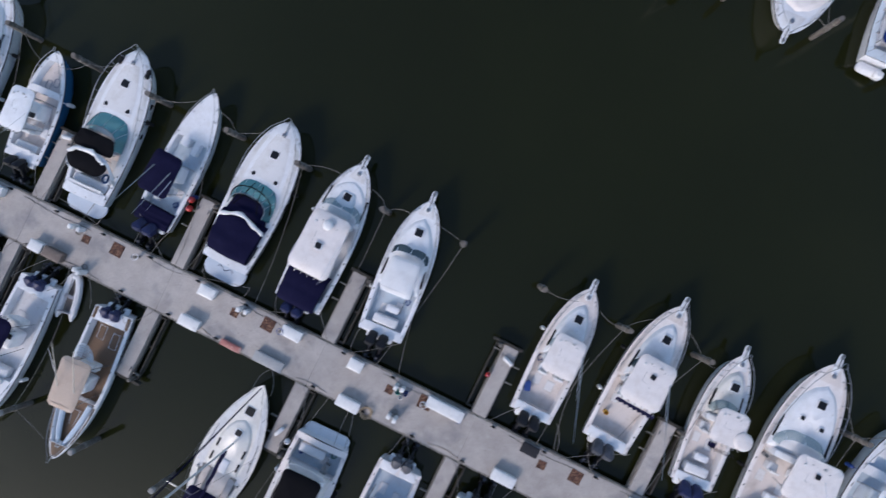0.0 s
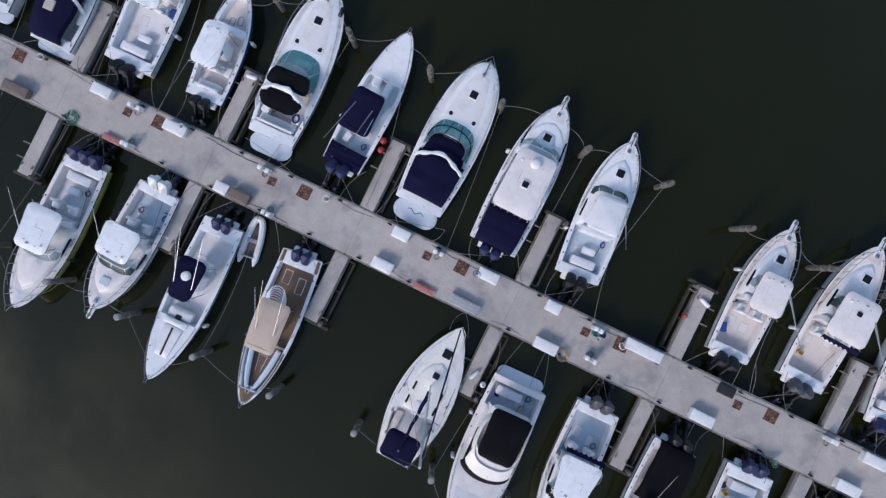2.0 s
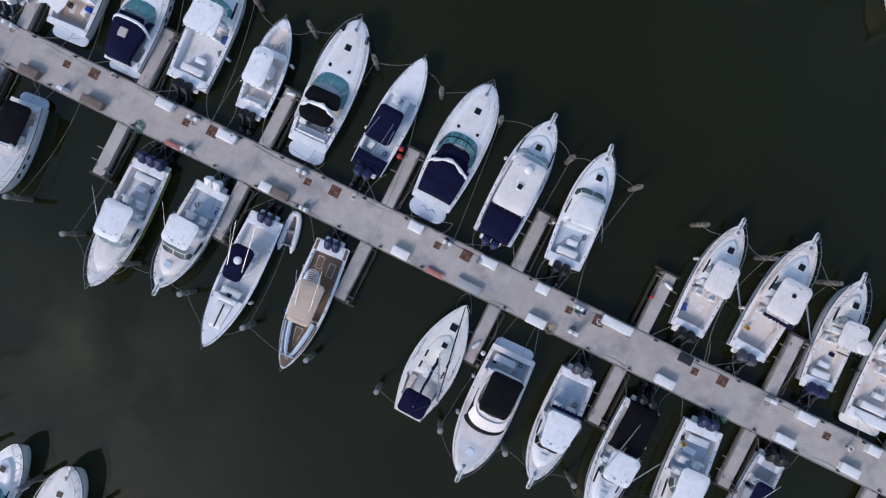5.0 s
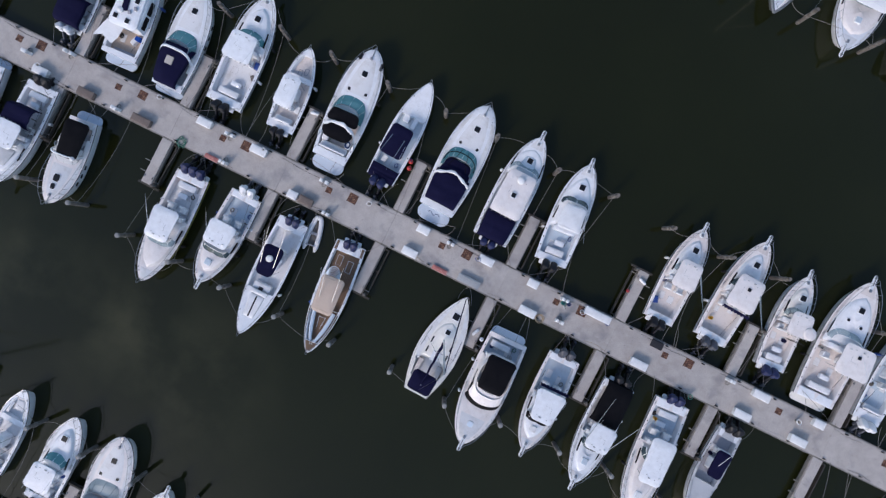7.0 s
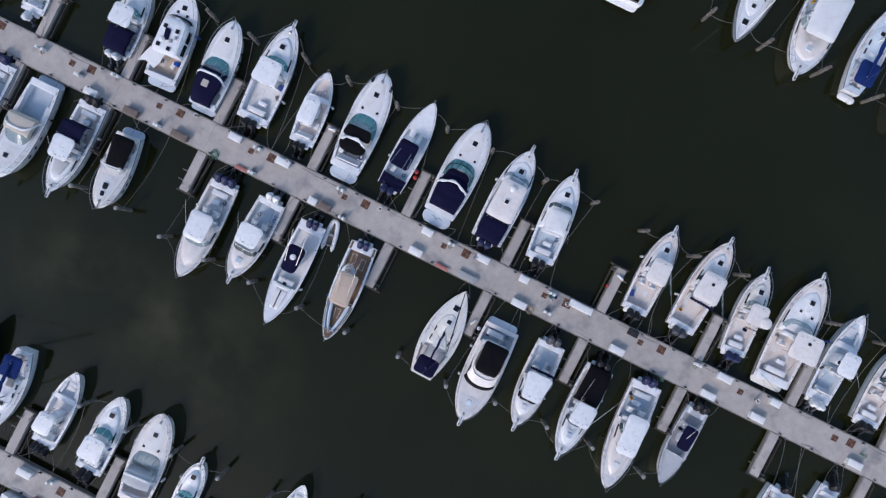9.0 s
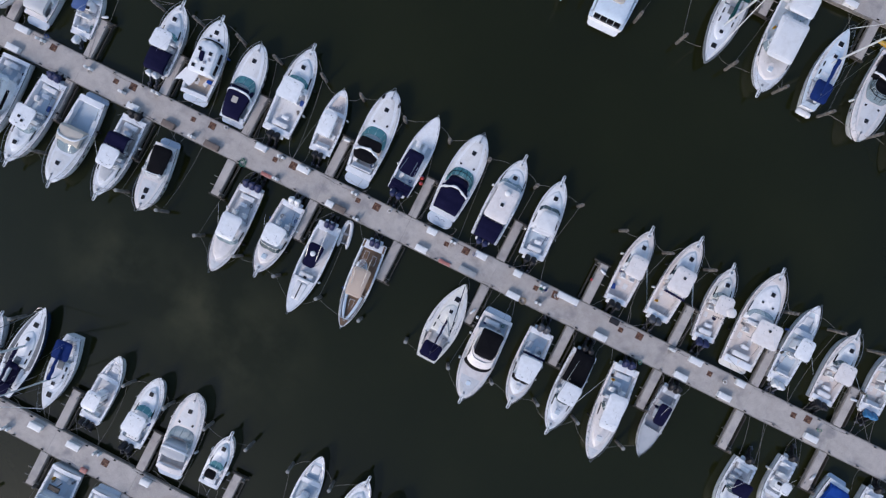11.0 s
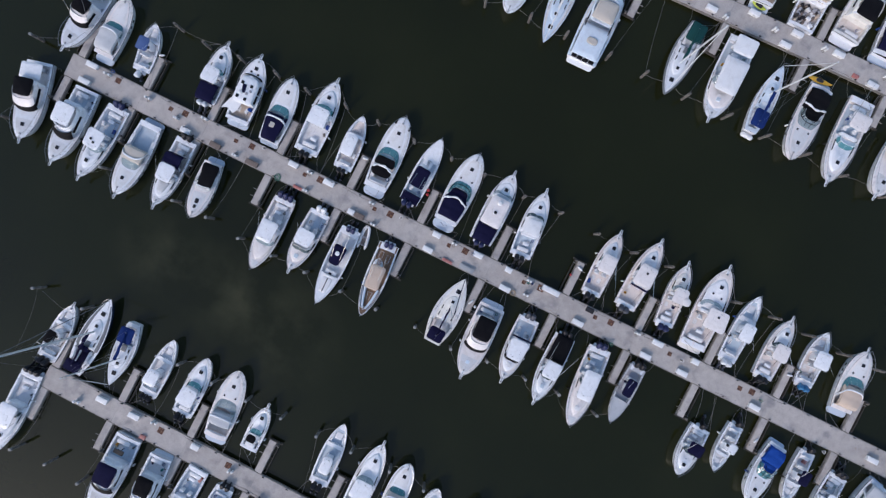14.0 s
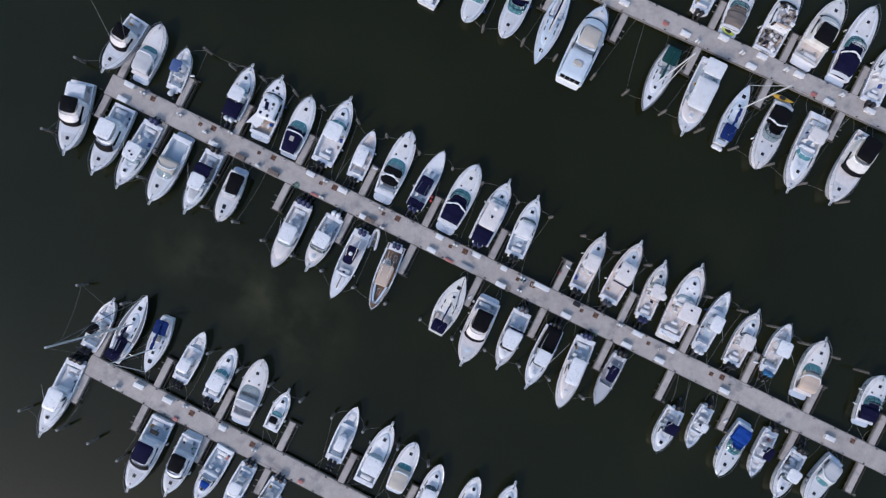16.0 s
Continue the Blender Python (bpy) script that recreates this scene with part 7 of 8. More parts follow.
rope((-47.77, -25.79, 1.15), (-43.95, -26.60, 1.45), 0.23, sway=0.17)
rope((-46.97, -43.06, 1.15), (-44.54, -43.76, 1.45), 0.15, sway=-0.23)
rope((-41.71, -43.14, 1.15), (-43.19, -43.72, 1.45), 0.10, sway=-0.22)
rope((-41.81, -25.34, 1.15), (-40.54, -24.40, 1.45), 0.10, sway=0.12)
rope((-41.81, -25.34, 1.15), (-42.76, -26.65, 1.45), 0.10, sway=-0.10)
rope((-29.34, -26.17, 1.15), (-31.04, -25.25, 1.45), 0.12, sway=0.01)
rope((-29.34, -26.17, 1.15), (-27.47, -25.14, 1.45), 0.13, sway=-0.17)
rope((-24.98, -26.30, 1.15), (-26.23, -25.15, 1.45), 0.10, sway=0.24)
rope((-24.98, -26.30, 1.15), (-23.60, -25.07, 1.45), 0.11, sway=0.00)
rope((-20.66, -26.36, 1.15), (-18.79, -26.60, 1.45), 0.11, sway=0.16)
rope((-20.66, -26.36, 1.15), (-22.04, -24.91, 1.45), 0.12, sway=-0.21)
rope((-16.16, -26.27, 1.15), (-17.78, -26.55, 1.45), 0.10, sway=-0.01)
rope((-11.73, -26.36, 1.15), (-10.06, -24.79, 1.45), 0.14, sway=-0.22)
rope((-7.36, -26.17, 1.15), (-8.88, -24.70, 1.45), 0.13, sway=0.19)
rope((-7.36, -26.17, 1.15), (-5.21, -24.75, 1.45), 0.15, sway=-0.03)
rope((-2.51, -26.14, 1.15), (-1.32, -25.47, 1.45), 0.08, sway=-0.22)
rope((-2.51, -26.14, 1.15), (-3.80, -24.73, 1.45), 0.11, sway=-0.21)
rope((1.91, -26.33, 1.15), (2.95, -26.50, 1.45), 0.06, sway=0.02)
rope((1.91, -26.33, 1.15), (-0.02, -25.42, 1.45), 0.13, sway=-0.21)
rope((-33.37, -43.18, 1.15), (-31.58, -44.99, 1.45), 0.15, sway=-0.16)
rope((-17.03, 26.67, 1.15), (-18.78, 27.08, 1.45), 0.11, sway=-0.03)
rope((-17.03, 26.67, 1.15), (-15.05, 27.59, 1.45), 0.13, sway=-0.00)
rope((-11.65, 27.40, 1.15), (-13.59, 27.65, 1.45), 0.12, sway=0.04)
rope((-11.65, 27.40, 1.15), (-9.74, 26.73, 1.45), 0.12, sway=0.06)
rope((-7.03, 27.59, 1.15), (-8.39, 26.81, 1.45), 0.09, sway=-0.06)
rope((3.09, 27.68, 1.15), (5.45, 27.80, 1.45), 0.14, sway=0.06)
rope((8.53, 27.55, 1.15), (6.81, 27.79, 1.45), 0.10, sway=-0.17)
rope((8.53, 27.55, 1.15), (11.07, 27.64, 1.45), 0.15, sway=-0.11)
rope((13.78, 27.64, 1.15), (12.86, 27.69, 1.45), 0.05, sway=0.15)
rope((18.78, 27.61, 1.15), (21.25, 27.23, 1.45), 0.15, sway=-0.17)
rope((23.85, 27.77, 1.15), (22.83, 27.23, 1.45), 0.07, sway=-0.14)
rope((23.85, 27.77, 1.15), (26.39, 26.97, 1.45), 0.16, sway=-0.13)
rope((28.67, 27.47, 1.15), (28.02, 27.01, 1.45), 0.05, sway=-0.01)
rope((28.67, 27.47, 1.15), (31.68, 27.83, 1.45), 0.18, sway=-0.25)
rope((34.61, 27.83, 1.15), (33.47, 27.66, 1.45), 0.07, sway=-0.23)
rope((-17.09, 8.64, 1.30), (-18.44, 0.36, 0.64), 0.50, sway=0.07)
rope((-8.08, 8.90, 1.30), (-7.30, 0.51, 0.64), 0.50, sway=-0.04)
rope((-2.89, 8.68, 1.30), (-3.14, 0.57, 0.64), 0.50, sway=-0.05)
rope((1.73, 8.99, 1.30), (0.27, 0.61, 0.64), 0.50, sway=-0.11)
rope((11.35, 8.72, 1.30), (10.09, 0.75, 0.64), 0.50, sway=0.17)
rope((15.72, 9.12, 1.30), (13.31, 0.79, 0.64), 0.50, sway=0.08)
rope((-29.78, -10.29, 1.30), (-29.34, -2.27, 0.64), 0.50, sway=-0.18)
rope((-25.55, -10.40, 1.30), (-27.53, -2.25, 0.64), 0.50, sway=-0.10)
rope((-16.78, -10.50, 1.30), (-17.60, -2.11, 0.64), 0.50, sway=0.20)
rope((-7.33, -10.28, 1.30), (-6.02, -10.75, 0.88), 0.12, sway=0.05)
rope((-2.62, -10.67, 1.30), (-1.19, -1.89, 0.64), 0.50, sway=-0.13)
rope((-30.61, 8.23, 1.30), (-29.15, 0.21, 0.64), 0.50, sway=0.07)
rope((-25.88, 8.69, 1.30), (-25.19, 0.26, 0.64), 0.50, sway=-0.02)
rope((-47.04, 8.06, 1.30), (-47.01, -0.04, 0.64), 0.50, sway=0.15)
rope((-39.03, 8.05, 1.30), (-40.02, 0.06, 0.64), 0.50, sway=0.16)
rope((-34.66, 8.36, 1.30), (-36.43, 0.11, 0.64), 0.50, sway=0.09)
rope((24.45, 8.95, 1.30), (24.92, 0.95, 0.64), 0.50, sway=-0.01)
rope((29.35, 9.42, 1.30), (28.59, 1.00, 0.64), 0.50, sway=-0.08)
rope((-60.60, -10.24, 1.30), (-58.92, -2.68, 0.64), 0.50, sway=0.15)
rope((-61.02, -0.37, 1.30), (-60.75, -0.23, 0.64), 0.50, sway=-0.15)
rope((-38.30, -9.88, 1.30), (-38.16, -2.40, 0.64), 0.50, sway=-0.15)
rope((-34.01, -9.87, 1.30), (-33.58, -2.33, 0.64), 0.50, sway=-0.00)
rope((-47.77, -25.79, 1.30), (-47.24, -33.43, 0.64), 0.50, sway=0.03)
rope((-41.71, -43.14, 1.30), (-41.48, -35.91, 0.64), 0.50, sway=0.15)
rope((-41.81, -25.34, 1.30), (-41.67, -33.51, 0.64), 0.50, sway=0.08)
rope((-29.34, -26.17, 1.30), (-29.61, -33.68, 0.64), 0.50, sway=-0.16)
rope((-24.98, -26.30, 1.30), (-26.97, -33.72, 0.64), 0.50, sway=-0.12)
rope((-20.66, -26.36, 1.30), (-20.59, -33.81, 0.64), 0.50, sway=0.03)
rope((-11.73, -26.36, 1.30), (-10.17, -33.96, 0.64), 0.50, sway=-0.04)
rope((-2.51, -26.14, 1.30), (-2.01, -34.07, 0.64), 0.50, sway=-0.09)
rope((-33.37, -43.18, 1.30), (-33.22, -36.03, 0.64), 0.50, sway=0.20)
rope((-17.03, 26.67, 1.30), (-17.82, 36.52, 0.64), 0.50, sway=0.10)
rope((-11.65, 27.40, 1.30), (-10.67, 36.86, 0.64), 0.50, sway=0.03)
rope((-1.54, 27.65, 1.30), (0.21, 37.37, 0.64), 0.50, sway=-0.06)
rope((3.09, 27.68, 1.30), (1.29, 37.42, 0.64), 0.50, sway=0.02)
rope((8.53, 27.55, 1.30), (10.46, 37.85, 0.64), 0.50, sway=0.18)
rope((13.78, 27.64, 1.30), (11.94, 37.92, 0.64), 0.50, sway=-0.15)
rope((18.78, 27.61, 1.30), (19.68, 38.28, 0.64), 0.50, sway=0.02)
rope((23.85, 27.77, 1.30), (23.70, 38.47, 0.64), 0.50, sway=-0.20)
rope((28.67, 27.47, 1.30), (30.66, 38.80, 0.64), 0.50, sway=0.13)
rope((34.61, 27.83, 1.30), (33.40, 38.93, 0.64), 0.50, sway=0.17)
rope((-58.18, 0.31, 1.00), (-57.87, -0.19, 0.66), 0.15, sway=-0.18)
rope((-57.19, 0.20, 1.00), (-57.59, -0.18, 0.66), 0.15, sway=-0.06)
rope((-57.19, 0.20, 1.05), (-57.85, -0.19, 0.68), 0.10, sway=0.03)
rope((-51.98, 0.97, 1.00), (-52.52, -0.11, 0.66), 0.15, sway=-0.12)
rope((-54.48, 0.95, 1.00), (-54.77, -0.15, 0.66), 0.15, sway=-0.21)
rope((-54.58, 5.15, 1.20), (-55.36, -0.15, 0.68), 0.20, sway=0.29)
rope((-47.87, 1.85, 1.00), (-47.31, -0.04, 0.66), 0.15, sway=-0.05)
rope((-48.18, 4.95, 1.20), (-47.36, -0.04, 0.68), 0.20, sway=-0.13)
rope((-39.56, 1.99, 1.00), (-40.32, 0.05, 0.66), 0.15, sway=-0.00)
rope((-41.87, 1.86, 1.00), (-41.42, 0.04, 0.66), 0.15, sway=0.15)
rope((-39.73, 5.96, 1.20), (-38.60, 0.08, 0.68), 0.20, sway=0.14)
rope((-34.72, 1.51, 1.05), (-38.08, 0.08, 0.68), 0.10, sway=0.06)
rope((-35.23, 6.06, 1.20), (-34.36, 0.14, 0.68), 0.20, sway=-0.13)
rope((-30.29, 1.13, 1.00), (-29.86, 0.20, 0.66), 0.15, sway=0.28)
rope((-32.77, 0.84, 1.00), (-34.00, 0.14, 0.66), 0.15, sway=0.14)
rope((-32.77, 0.84, 1.05), (-30.04, 0.20, 0.68), 0.10, sway=-0.10)
rope((-26.16, 2.19, 1.00), (-25.24, 0.26, 0.66), 0.15, sway=0.28)
rope((-28.84, 2.10, 1.00), (-28.53, 0.22, 0.66), 0.15, sway=-0.03)
rope((-26.16, 2.19, 1.05), (-29.83, 0.20, 0.68), 0.10, sway=0.04)
rope((-29.08, 6.83, 1.20), (-30.26, 0.19, 0.68), 0.20, sway=0.03)
rope((-21.98, 2.24, 1.00), (-21.18, 0.32, 0.66), 0.15, sway=0.26)
rope((-24.01, 2.09, 1.00), (-24.19, 0.28, 0.66), 0.15, sway=-0.07)
rope((-24.32, 5.47, 1.20), (-25.22, 0.26, 0.68), 0.20, sway=0.19)
rope((-17.18, 1.28, 1.00), (-18.21, 0.36, 0.66), 0.15, sway=-0.20)
rope((-19.96, 1.16, 1.05), (-16.34, 0.38, 0.68), 0.10, sway=-0.12)
rope((-20.26, 6.26, 1.20), (-21.15, 0.32, 0.68), 0.20, sway=-0.07)
rope((-13.18, 2.44, 1.00), (-13.92, 0.42, 0.66), 0.15, sway=0.21)
rope((-15.30, 2.42, 1.00), (-15.13, 0.40, 0.66), 0.15, sway=-0.11)
rope((-15.30, 2.42, 1.05), (-12.88, 0.43, 0.68), 0.10, sway=0.00)
rope((-13.16, 6.74, 1.20), (-12.37, 0.44, 0.68), 0.20, sway=-0.19)
rope((-7.86, 1.50, 1.00), (-8.74, 0.49, 0.66), 0.15, sway=-0.29)
rope((-10.73, 1.34, 1.00), (-9.83, 0.47, 0.66), 0.15, sway=0.24)
rope((-7.86, 1.50, 1.05), (-11.62, 0.45, 0.68), 0.10, sway=0.01)
rope((-11.09, 6.36, 1.20), (-11.74, 0.45, 0.68), 0.20, sway=-0.24)
rope((-3.70, 2.08, 1.00), (-2.59, 0.57, 0.66), 0.15, sway=0.03)
rope((-6.29, 2.07, 1.00), (-5.70, 0.53, 0.66), 0.15, sway=0.24)
rope((-3.70, 2.08, 1.05), (-7.19, 0.51, 0.68), 0.10, sway=-0.14)
rope((-1.33, 2.35, 1.00), (-1.26, 0.59, 0.66), 0.15, sway=0.12)
rope((1.02, 2.57, 1.05), (-1.58, 0.59, 0.68), 0.10, sway=-0.10)
rope((0.69, 6.67, 1.20), (1.74, 0.63, 0.68), 0.20, sway=0.16)
rope((10.50, 2.50, 1.00), (11.26, 0.77, 0.66), 0.15, sway=-0.21)
rope((8.33, 2.41, 1.00), (7.09, 0.71, 0.66), 0.15, sway=-0.01)
rope((10.39, 6.44, 1.20), (11.15, 0.76, 0.68), 0.20, sway=0.25)
rope((12.26, 2.88, 1.00), (13.53, 0.80, 0.66), 0.15, sway=0.16)
rope((14.66, 2.82, 1.05), (11.48, 0.77, 0.68), 0.10, sway=0.06)
rope((19.54, 3.13, 1.00), (18.61, 0.87, 0.66), 0.15, sway=0.28)
rope((17.48, 2.86, 1.00), (18.72, 0.87, 0.66), 0.15, sway=-0.22)
rope((16.91, 6.65, 1.20), (16.31, 0.84, 0.68), 0.20, sway=-0.15)
rope((24.21, 2.61, 1.00), (24.64, 0.95, 0.66), 0.15, sway=-0.02)
rope((21.17, 2.38, 1.00), (22.41, 0.92, 0.66), 0.15, sway=-0.24)
rope((21.17, 2.38, 1.05), (24.92, 0.95, 0.68), 0.10, sway=-0.07)
rope((27.75, 2.63, 1.00), (28.65, 1.01, 0.66), 0.15, sway=-0.02)
rope((25.72, 2.54, 1.00), (26.56, 0.98, 0.66), 0.15, sway=-0.25)
rope((30.32, 2.65, 1.00), (30.06, 1.02, 0.66), 0.15, sway=-0.22)
rope((32.53, 2.76, 1.05), (29.60, 1.02, 0.68), 0.10, sway=-0.12)
rope((32.40, 6.80, 1.20), (33.24, 1.07, 0.68), 0.20, sway=-0.03)
rope((36.85, 3.83, 1.00), (35.80, 1.10, 0.66), 0.15, sway=-0.10)
rope((34.73, 3.73, 1.00), (35.35, 1.10, 0.66), 0.15, sway=-0.29)
rope((34.73, 3.73, 1.05), (37.46, 1.13, 0.68), 0.10, sway=-0.14)
rope((36.75, 7.28, 1.20), (37.51, 1.13, 0.68), 0.20, sway=0.28)
rope((42.19, 3.04, 1.00), (43.20, 1.21, 0.66), 0.15, sway=0.13)
rope((39.51, 2.84, 1.00), (40.66, 1.17, 0.66), 0.15, sway=-0.01)
rope((39.51, 2.84, 1.05), (42.59, 1.20, 0.68), 0.10, sway=0.10)
rope((51.43, 3.46, 1.00), (51.32, 1.32, 0.66), 0.15, sway=0.13)
rope((48.95, 3.17, 1.00), (49.02, 1.29, 0.66), 0.15, sway=-0.17)
rope((48.95, 3.17, 1.05), (51.99, 1.33, 0.68), 0.10, sway=0.07)
rope((-60.20, -2.95, 1.00), (-61.24, -2.72, 0.66), 0.15, sway=0.11)
rope((-57.36, -2.55, 1.00), (-57.19, -2.66, 0.66), 0.15, sway=-0.23)
rope((-60.20, -2.95, 1.05), (-58.09, -2.67, 0.68), 0.10, sway=-0.11)
rope((-52.19, -3.41, 1.00), (-51.54, -2.58, 0.66), 0.15, sway=-0.16)
rope((-54.87, -3.51, 1.05), (-52.49, -2.59, 0.68), 0.10, sway=-0.03)
rope((-50.61, -3.89, 1.00), (-49.68, -2.56, 0.66), 0.15, sway=-0.03)
rope((-48.11, -3.97, 1.00), (-47.74, -2.53, 0.66), 0.15, sway=-0.04)
rope((-48.11, -3.97, 1.05), (-49.61, -2.55, 0.68), 0.10, sway=0.08)
rope((-48.19, -8.61, 1.20), (-48.90, -2.54, 0.68), 0.20, sway=-0.08)
rope((-43.53, -2.94, 1.00), (-43.14, -2.47, 0.66), 0.15, sway=0.01)
rope((-43.53, -2.94, 1.05), (-45.36, -2.50, 0.68), 0.10, sway=0.08)
rope((-43.58, -7.93, 1.20), (-44.38, -2.48, 0.68), 0.20, sway=0.04)
rope((-42.09, -3.58, 1.00), (-41.46, -2.44, 0.66), 0.15, sway=0.04)
rope((-39.78, -3.53, 1.00), (-39.42, -2.41, 0.66), 0.15, sway=-0.03)
rope((-39.78, -3.53, 1.05), (-41.66, -2.44, 0.68), 0.10, sway=-0.07)
rope((-39.62, -7.77, 1.20), (-40.77, -2.43, 0.68), 0.20, sway=0.19)
rope((-37.78, -3.68, 1.00), (-38.08, -2.40, 0.66), 0.15, sway=-0.12)
rope((-35.57, -3.47, 1.00), (-35.41, -2.36, 0.66), 0.15, sway=-0.10)
rope((-35.57, -3.47, 1.05), (-37.33, -2.39, 0.68), 0.10, sway=-0.03)
rope((-37.48, -7.46, 1.20), (-36.49, -2.37, 0.68), 0.20, sway=0.26)
rope((-28.58, -4.25, 1.00), (-27.74, -2.25, 0.66), 0.15, sway=-0.29)
rope((-26.18, -4.18, 1.00), (-27.44, -2.25, 0.66), 0.15, sway=0.01)
rope((-28.58, -4.25, 1.05), (-27.16, -2.24, 0.68), 0.10, sway=0.02)
rope((-21.74, -3.65, 1.00), (-21.34, -2.16, 0.66), 0.15, sway=-0.18)
rope((-21.74, -3.65, 1.05), (-23.39, -2.19, 0.68), 0.10, sway=-0.12)
rope((-21.82, -7.66, 1.20), (-22.84, -2.19, 0.68), 0.20, sway=-0.17)
rope((-20.39, -4.01, 1.00), (-20.19, -2.15, 0.66), 0.15, sway=-0.21)
rope((-18.18, -3.84, 1.00), (-17.87, -2.12, 0.66), 0.15, sway=0.29)
rope((-20.39, -4.01, 1.05), (-18.95, -2.13, 0.68), 0.10, sway=-0.09)
rope((-15.46, -3.64, 1.00), (-16.68, -2.10, 0.66), 0.15, sway=0.01)
rope((-13.34, -3.44, 1.00), (-12.27, -2.04, 0.66), 0.15, sway=0.13)
rope((-13.34, -3.44, 1.05), (-15.06, -2.08, 0.68), 0.10, sway=0.05)
rope((-4.10, -3.27, 1.00), (-4.98, -1.94, 0.66), 0.15, sway=0.13)
rope((-5.20, -3.26, 1.00), (-4.57, -1.93, 0.66), 0.15, sway=-0.27)
rope((-2.03, -4.10, 1.00), (-2.96, -1.91, 0.66), 0.15, sway=0.25)
rope((0.84, -4.00, 1.00), (0.26, -1.87, 0.66), 0.15, sway=0.07)
rope((1.09, -8.83, 1.20), (0.11, -1.87, 0.68), 0.20, sway=-0.28)
rope((2.83, -3.80, 1.00), (3.43, -1.82, 0.66), 0.15, sway=0.10)
rope((5.14, -3.76, 1.05), (3.52, -1.82, 0.68), 0.10, sway=-0.10)
rope((7.50, -3.66, 1.00), (6.25, -1.78, 0.66), 0.15, sway=0.19)
rope((9.81, -3.67, 1.00), (10.22, -1.73, 0.66), 0.15, sway=-0.27)
rope((9.87, -8.09, 1.20), (9.17, -1.74, 0.68), 0.20, sway=-0.24)
rope((11.29, -3.32, 1.00), (10.84, -1.72, 0.66), 0.15, sway=0.12)
rope((13.78, -3.10, 1.00), (13.26, -1.69, 0.66), 0.15, sway=0.26)
rope((16.83, -3.11, 1.00), (16.03, -1.65, 0.66), 0.15, sway=0.28)
rope((18.67, -3.15, 1.00), (19.42, -1.60, 0.66), 0.15, sway=0.27)
rope((16.71, -6.69, 1.20), (17.48, -1.63, 0.68), 0.20, sway=-0.07)
rope((26.49, -6.01, 1.00), (25.84, -1.51, 0.66), 0.15, sway=0.28)
rope((28.71, -6.13, 1.05), (27.40, -1.49, 0.68), 0.10, sway=0.03)
rope((28.60, -9.21, 1.20), (27.69, -1.49, 0.68), 0.20, sway=0.15)
rope((30.41, -3.91, 1.00), (30.89, -1.44, 0.66), 0.15, sway=-0.14)
rope((32.06, -4.01, 1.00), (31.43, -1.44, 0.66), 0.15, sway=0.18)
rope((32.06, -4.01, 1.05), (30.74, -1.45, 0.68), 0.10, sway=0.06)
rope((37.77, -3.63, 1.00), (37.90, -1.35, 0.66), 0.15, sway=-0.12)
rope((39.22, -2.93, 1.00), (39.23, -1.33, 0.66), 0.15, sway=0.25)
rope((40.97, -2.98, 1.00), (39.91, -1.32, 0.66), 0.15, sway=-0.24)
rope((40.92, -6.33, 1.20), (40.06, -1.32, 0.68), 0.20, sway=0.18)
rope((43.43, -3.76, 1.00), (43.34, -1.27, 0.66), 0.15, sway=-0.04)
rope((45.55, -3.97, 1.00), (46.75, -1.22, 0.66), 0.15, sway=0.28)
rope((43.43, -3.76, 1.05), (45.04, -1.25, 0.68), 0.10, sway=0.14)
rope((45.27, -7.38, 1.20), (44.46, -1.26, 0.68), 0.20, sway=0.20)
rope((48.06, -2.07, 1.00), (47.56, -1.21, 0.66), 0.15, sway=-0.03)
rope((50.32, -2.58, 1.00), (50.06, -1.18, 0.66), 0.15, sway=-0.18)
rope((50.32, -2.58, 1.05), (48.43, -1.20, 0.68), 0.10, sway=-0.09)
rope((49.58, -6.14, 1.20), (48.39, -1.20, 0.68), 0.20, sway=-0.17)
rope((-18.23, 33.11, 1.00), (-17.24, 36.55, 0.66), 0.15, sway=0.01)
rope((-18.23, 33.11, 1.05), (-19.74, 36.43, 0.68), 0.10, sway=0.05)
rope((-8.35, 35.24, 1.00), (-8.16, 36.98, 0.66), 0.15, sway=0.30)
rope((-3.72, 35.44, 1.00), (-3.39, 37.20, 0.66), 0.15, sway=-0.06)
rope((-5.09, 35.41, 1.00), (-4.05, 37.17, 0.66), 0.15, sway=0.05)
rope((-3.72, 35.44, 1.05), (-5.42, 37.11, 0.68), 0.10, sway=-0.09)
rope((4.99, 35.54, 1.00), (4.51, 37.57, 0.66), 0.15, sway=0.21)
rope((7.39, 35.52, 1.00), (8.56, 37.76, 0.66), 0.15, sway=-0.05)
rope((10.12, 36.26, 1.00), (8.95, 37.78, 0.66), 0.15, sway=0.09)
rope((13.26, 36.36, 1.00), (12.77, 37.96, 0.66), 0.15, sway=0.01)
rope((10.12, 36.26, 1.05), (12.74, 37.96, 0.68), 0.10, sway=-0.09)
rope((17.43, 35.32, 1.00), (18.66, 38.24, 0.66), 0.15, sway=-0.24)
rope((16.63, 35.32, 1.00), (16.89, 38.15, 0.66), 0.15, sway=0.15)
rope((17.43, 35.32, 1.05), (16.20, 38.12, 0.68), 0.10, sway=0.10)
rope((20.63, 35.82, 1.00), (20.05, 38.30, 0.66), 0.15, sway=-0.07)
rope((23.40, 35.83, 1.00), (23.89, 38.48, 0.66), 0.15, sway=-0.16)
rope((25.60, 35.94, 1.00), (24.75, 38.52, 0.66), 0.15, sway=-0.14)
rope((28.47, 36.00, 1.00), (29.08, 38.73, 0.66), 0.15, sway=-0.18)
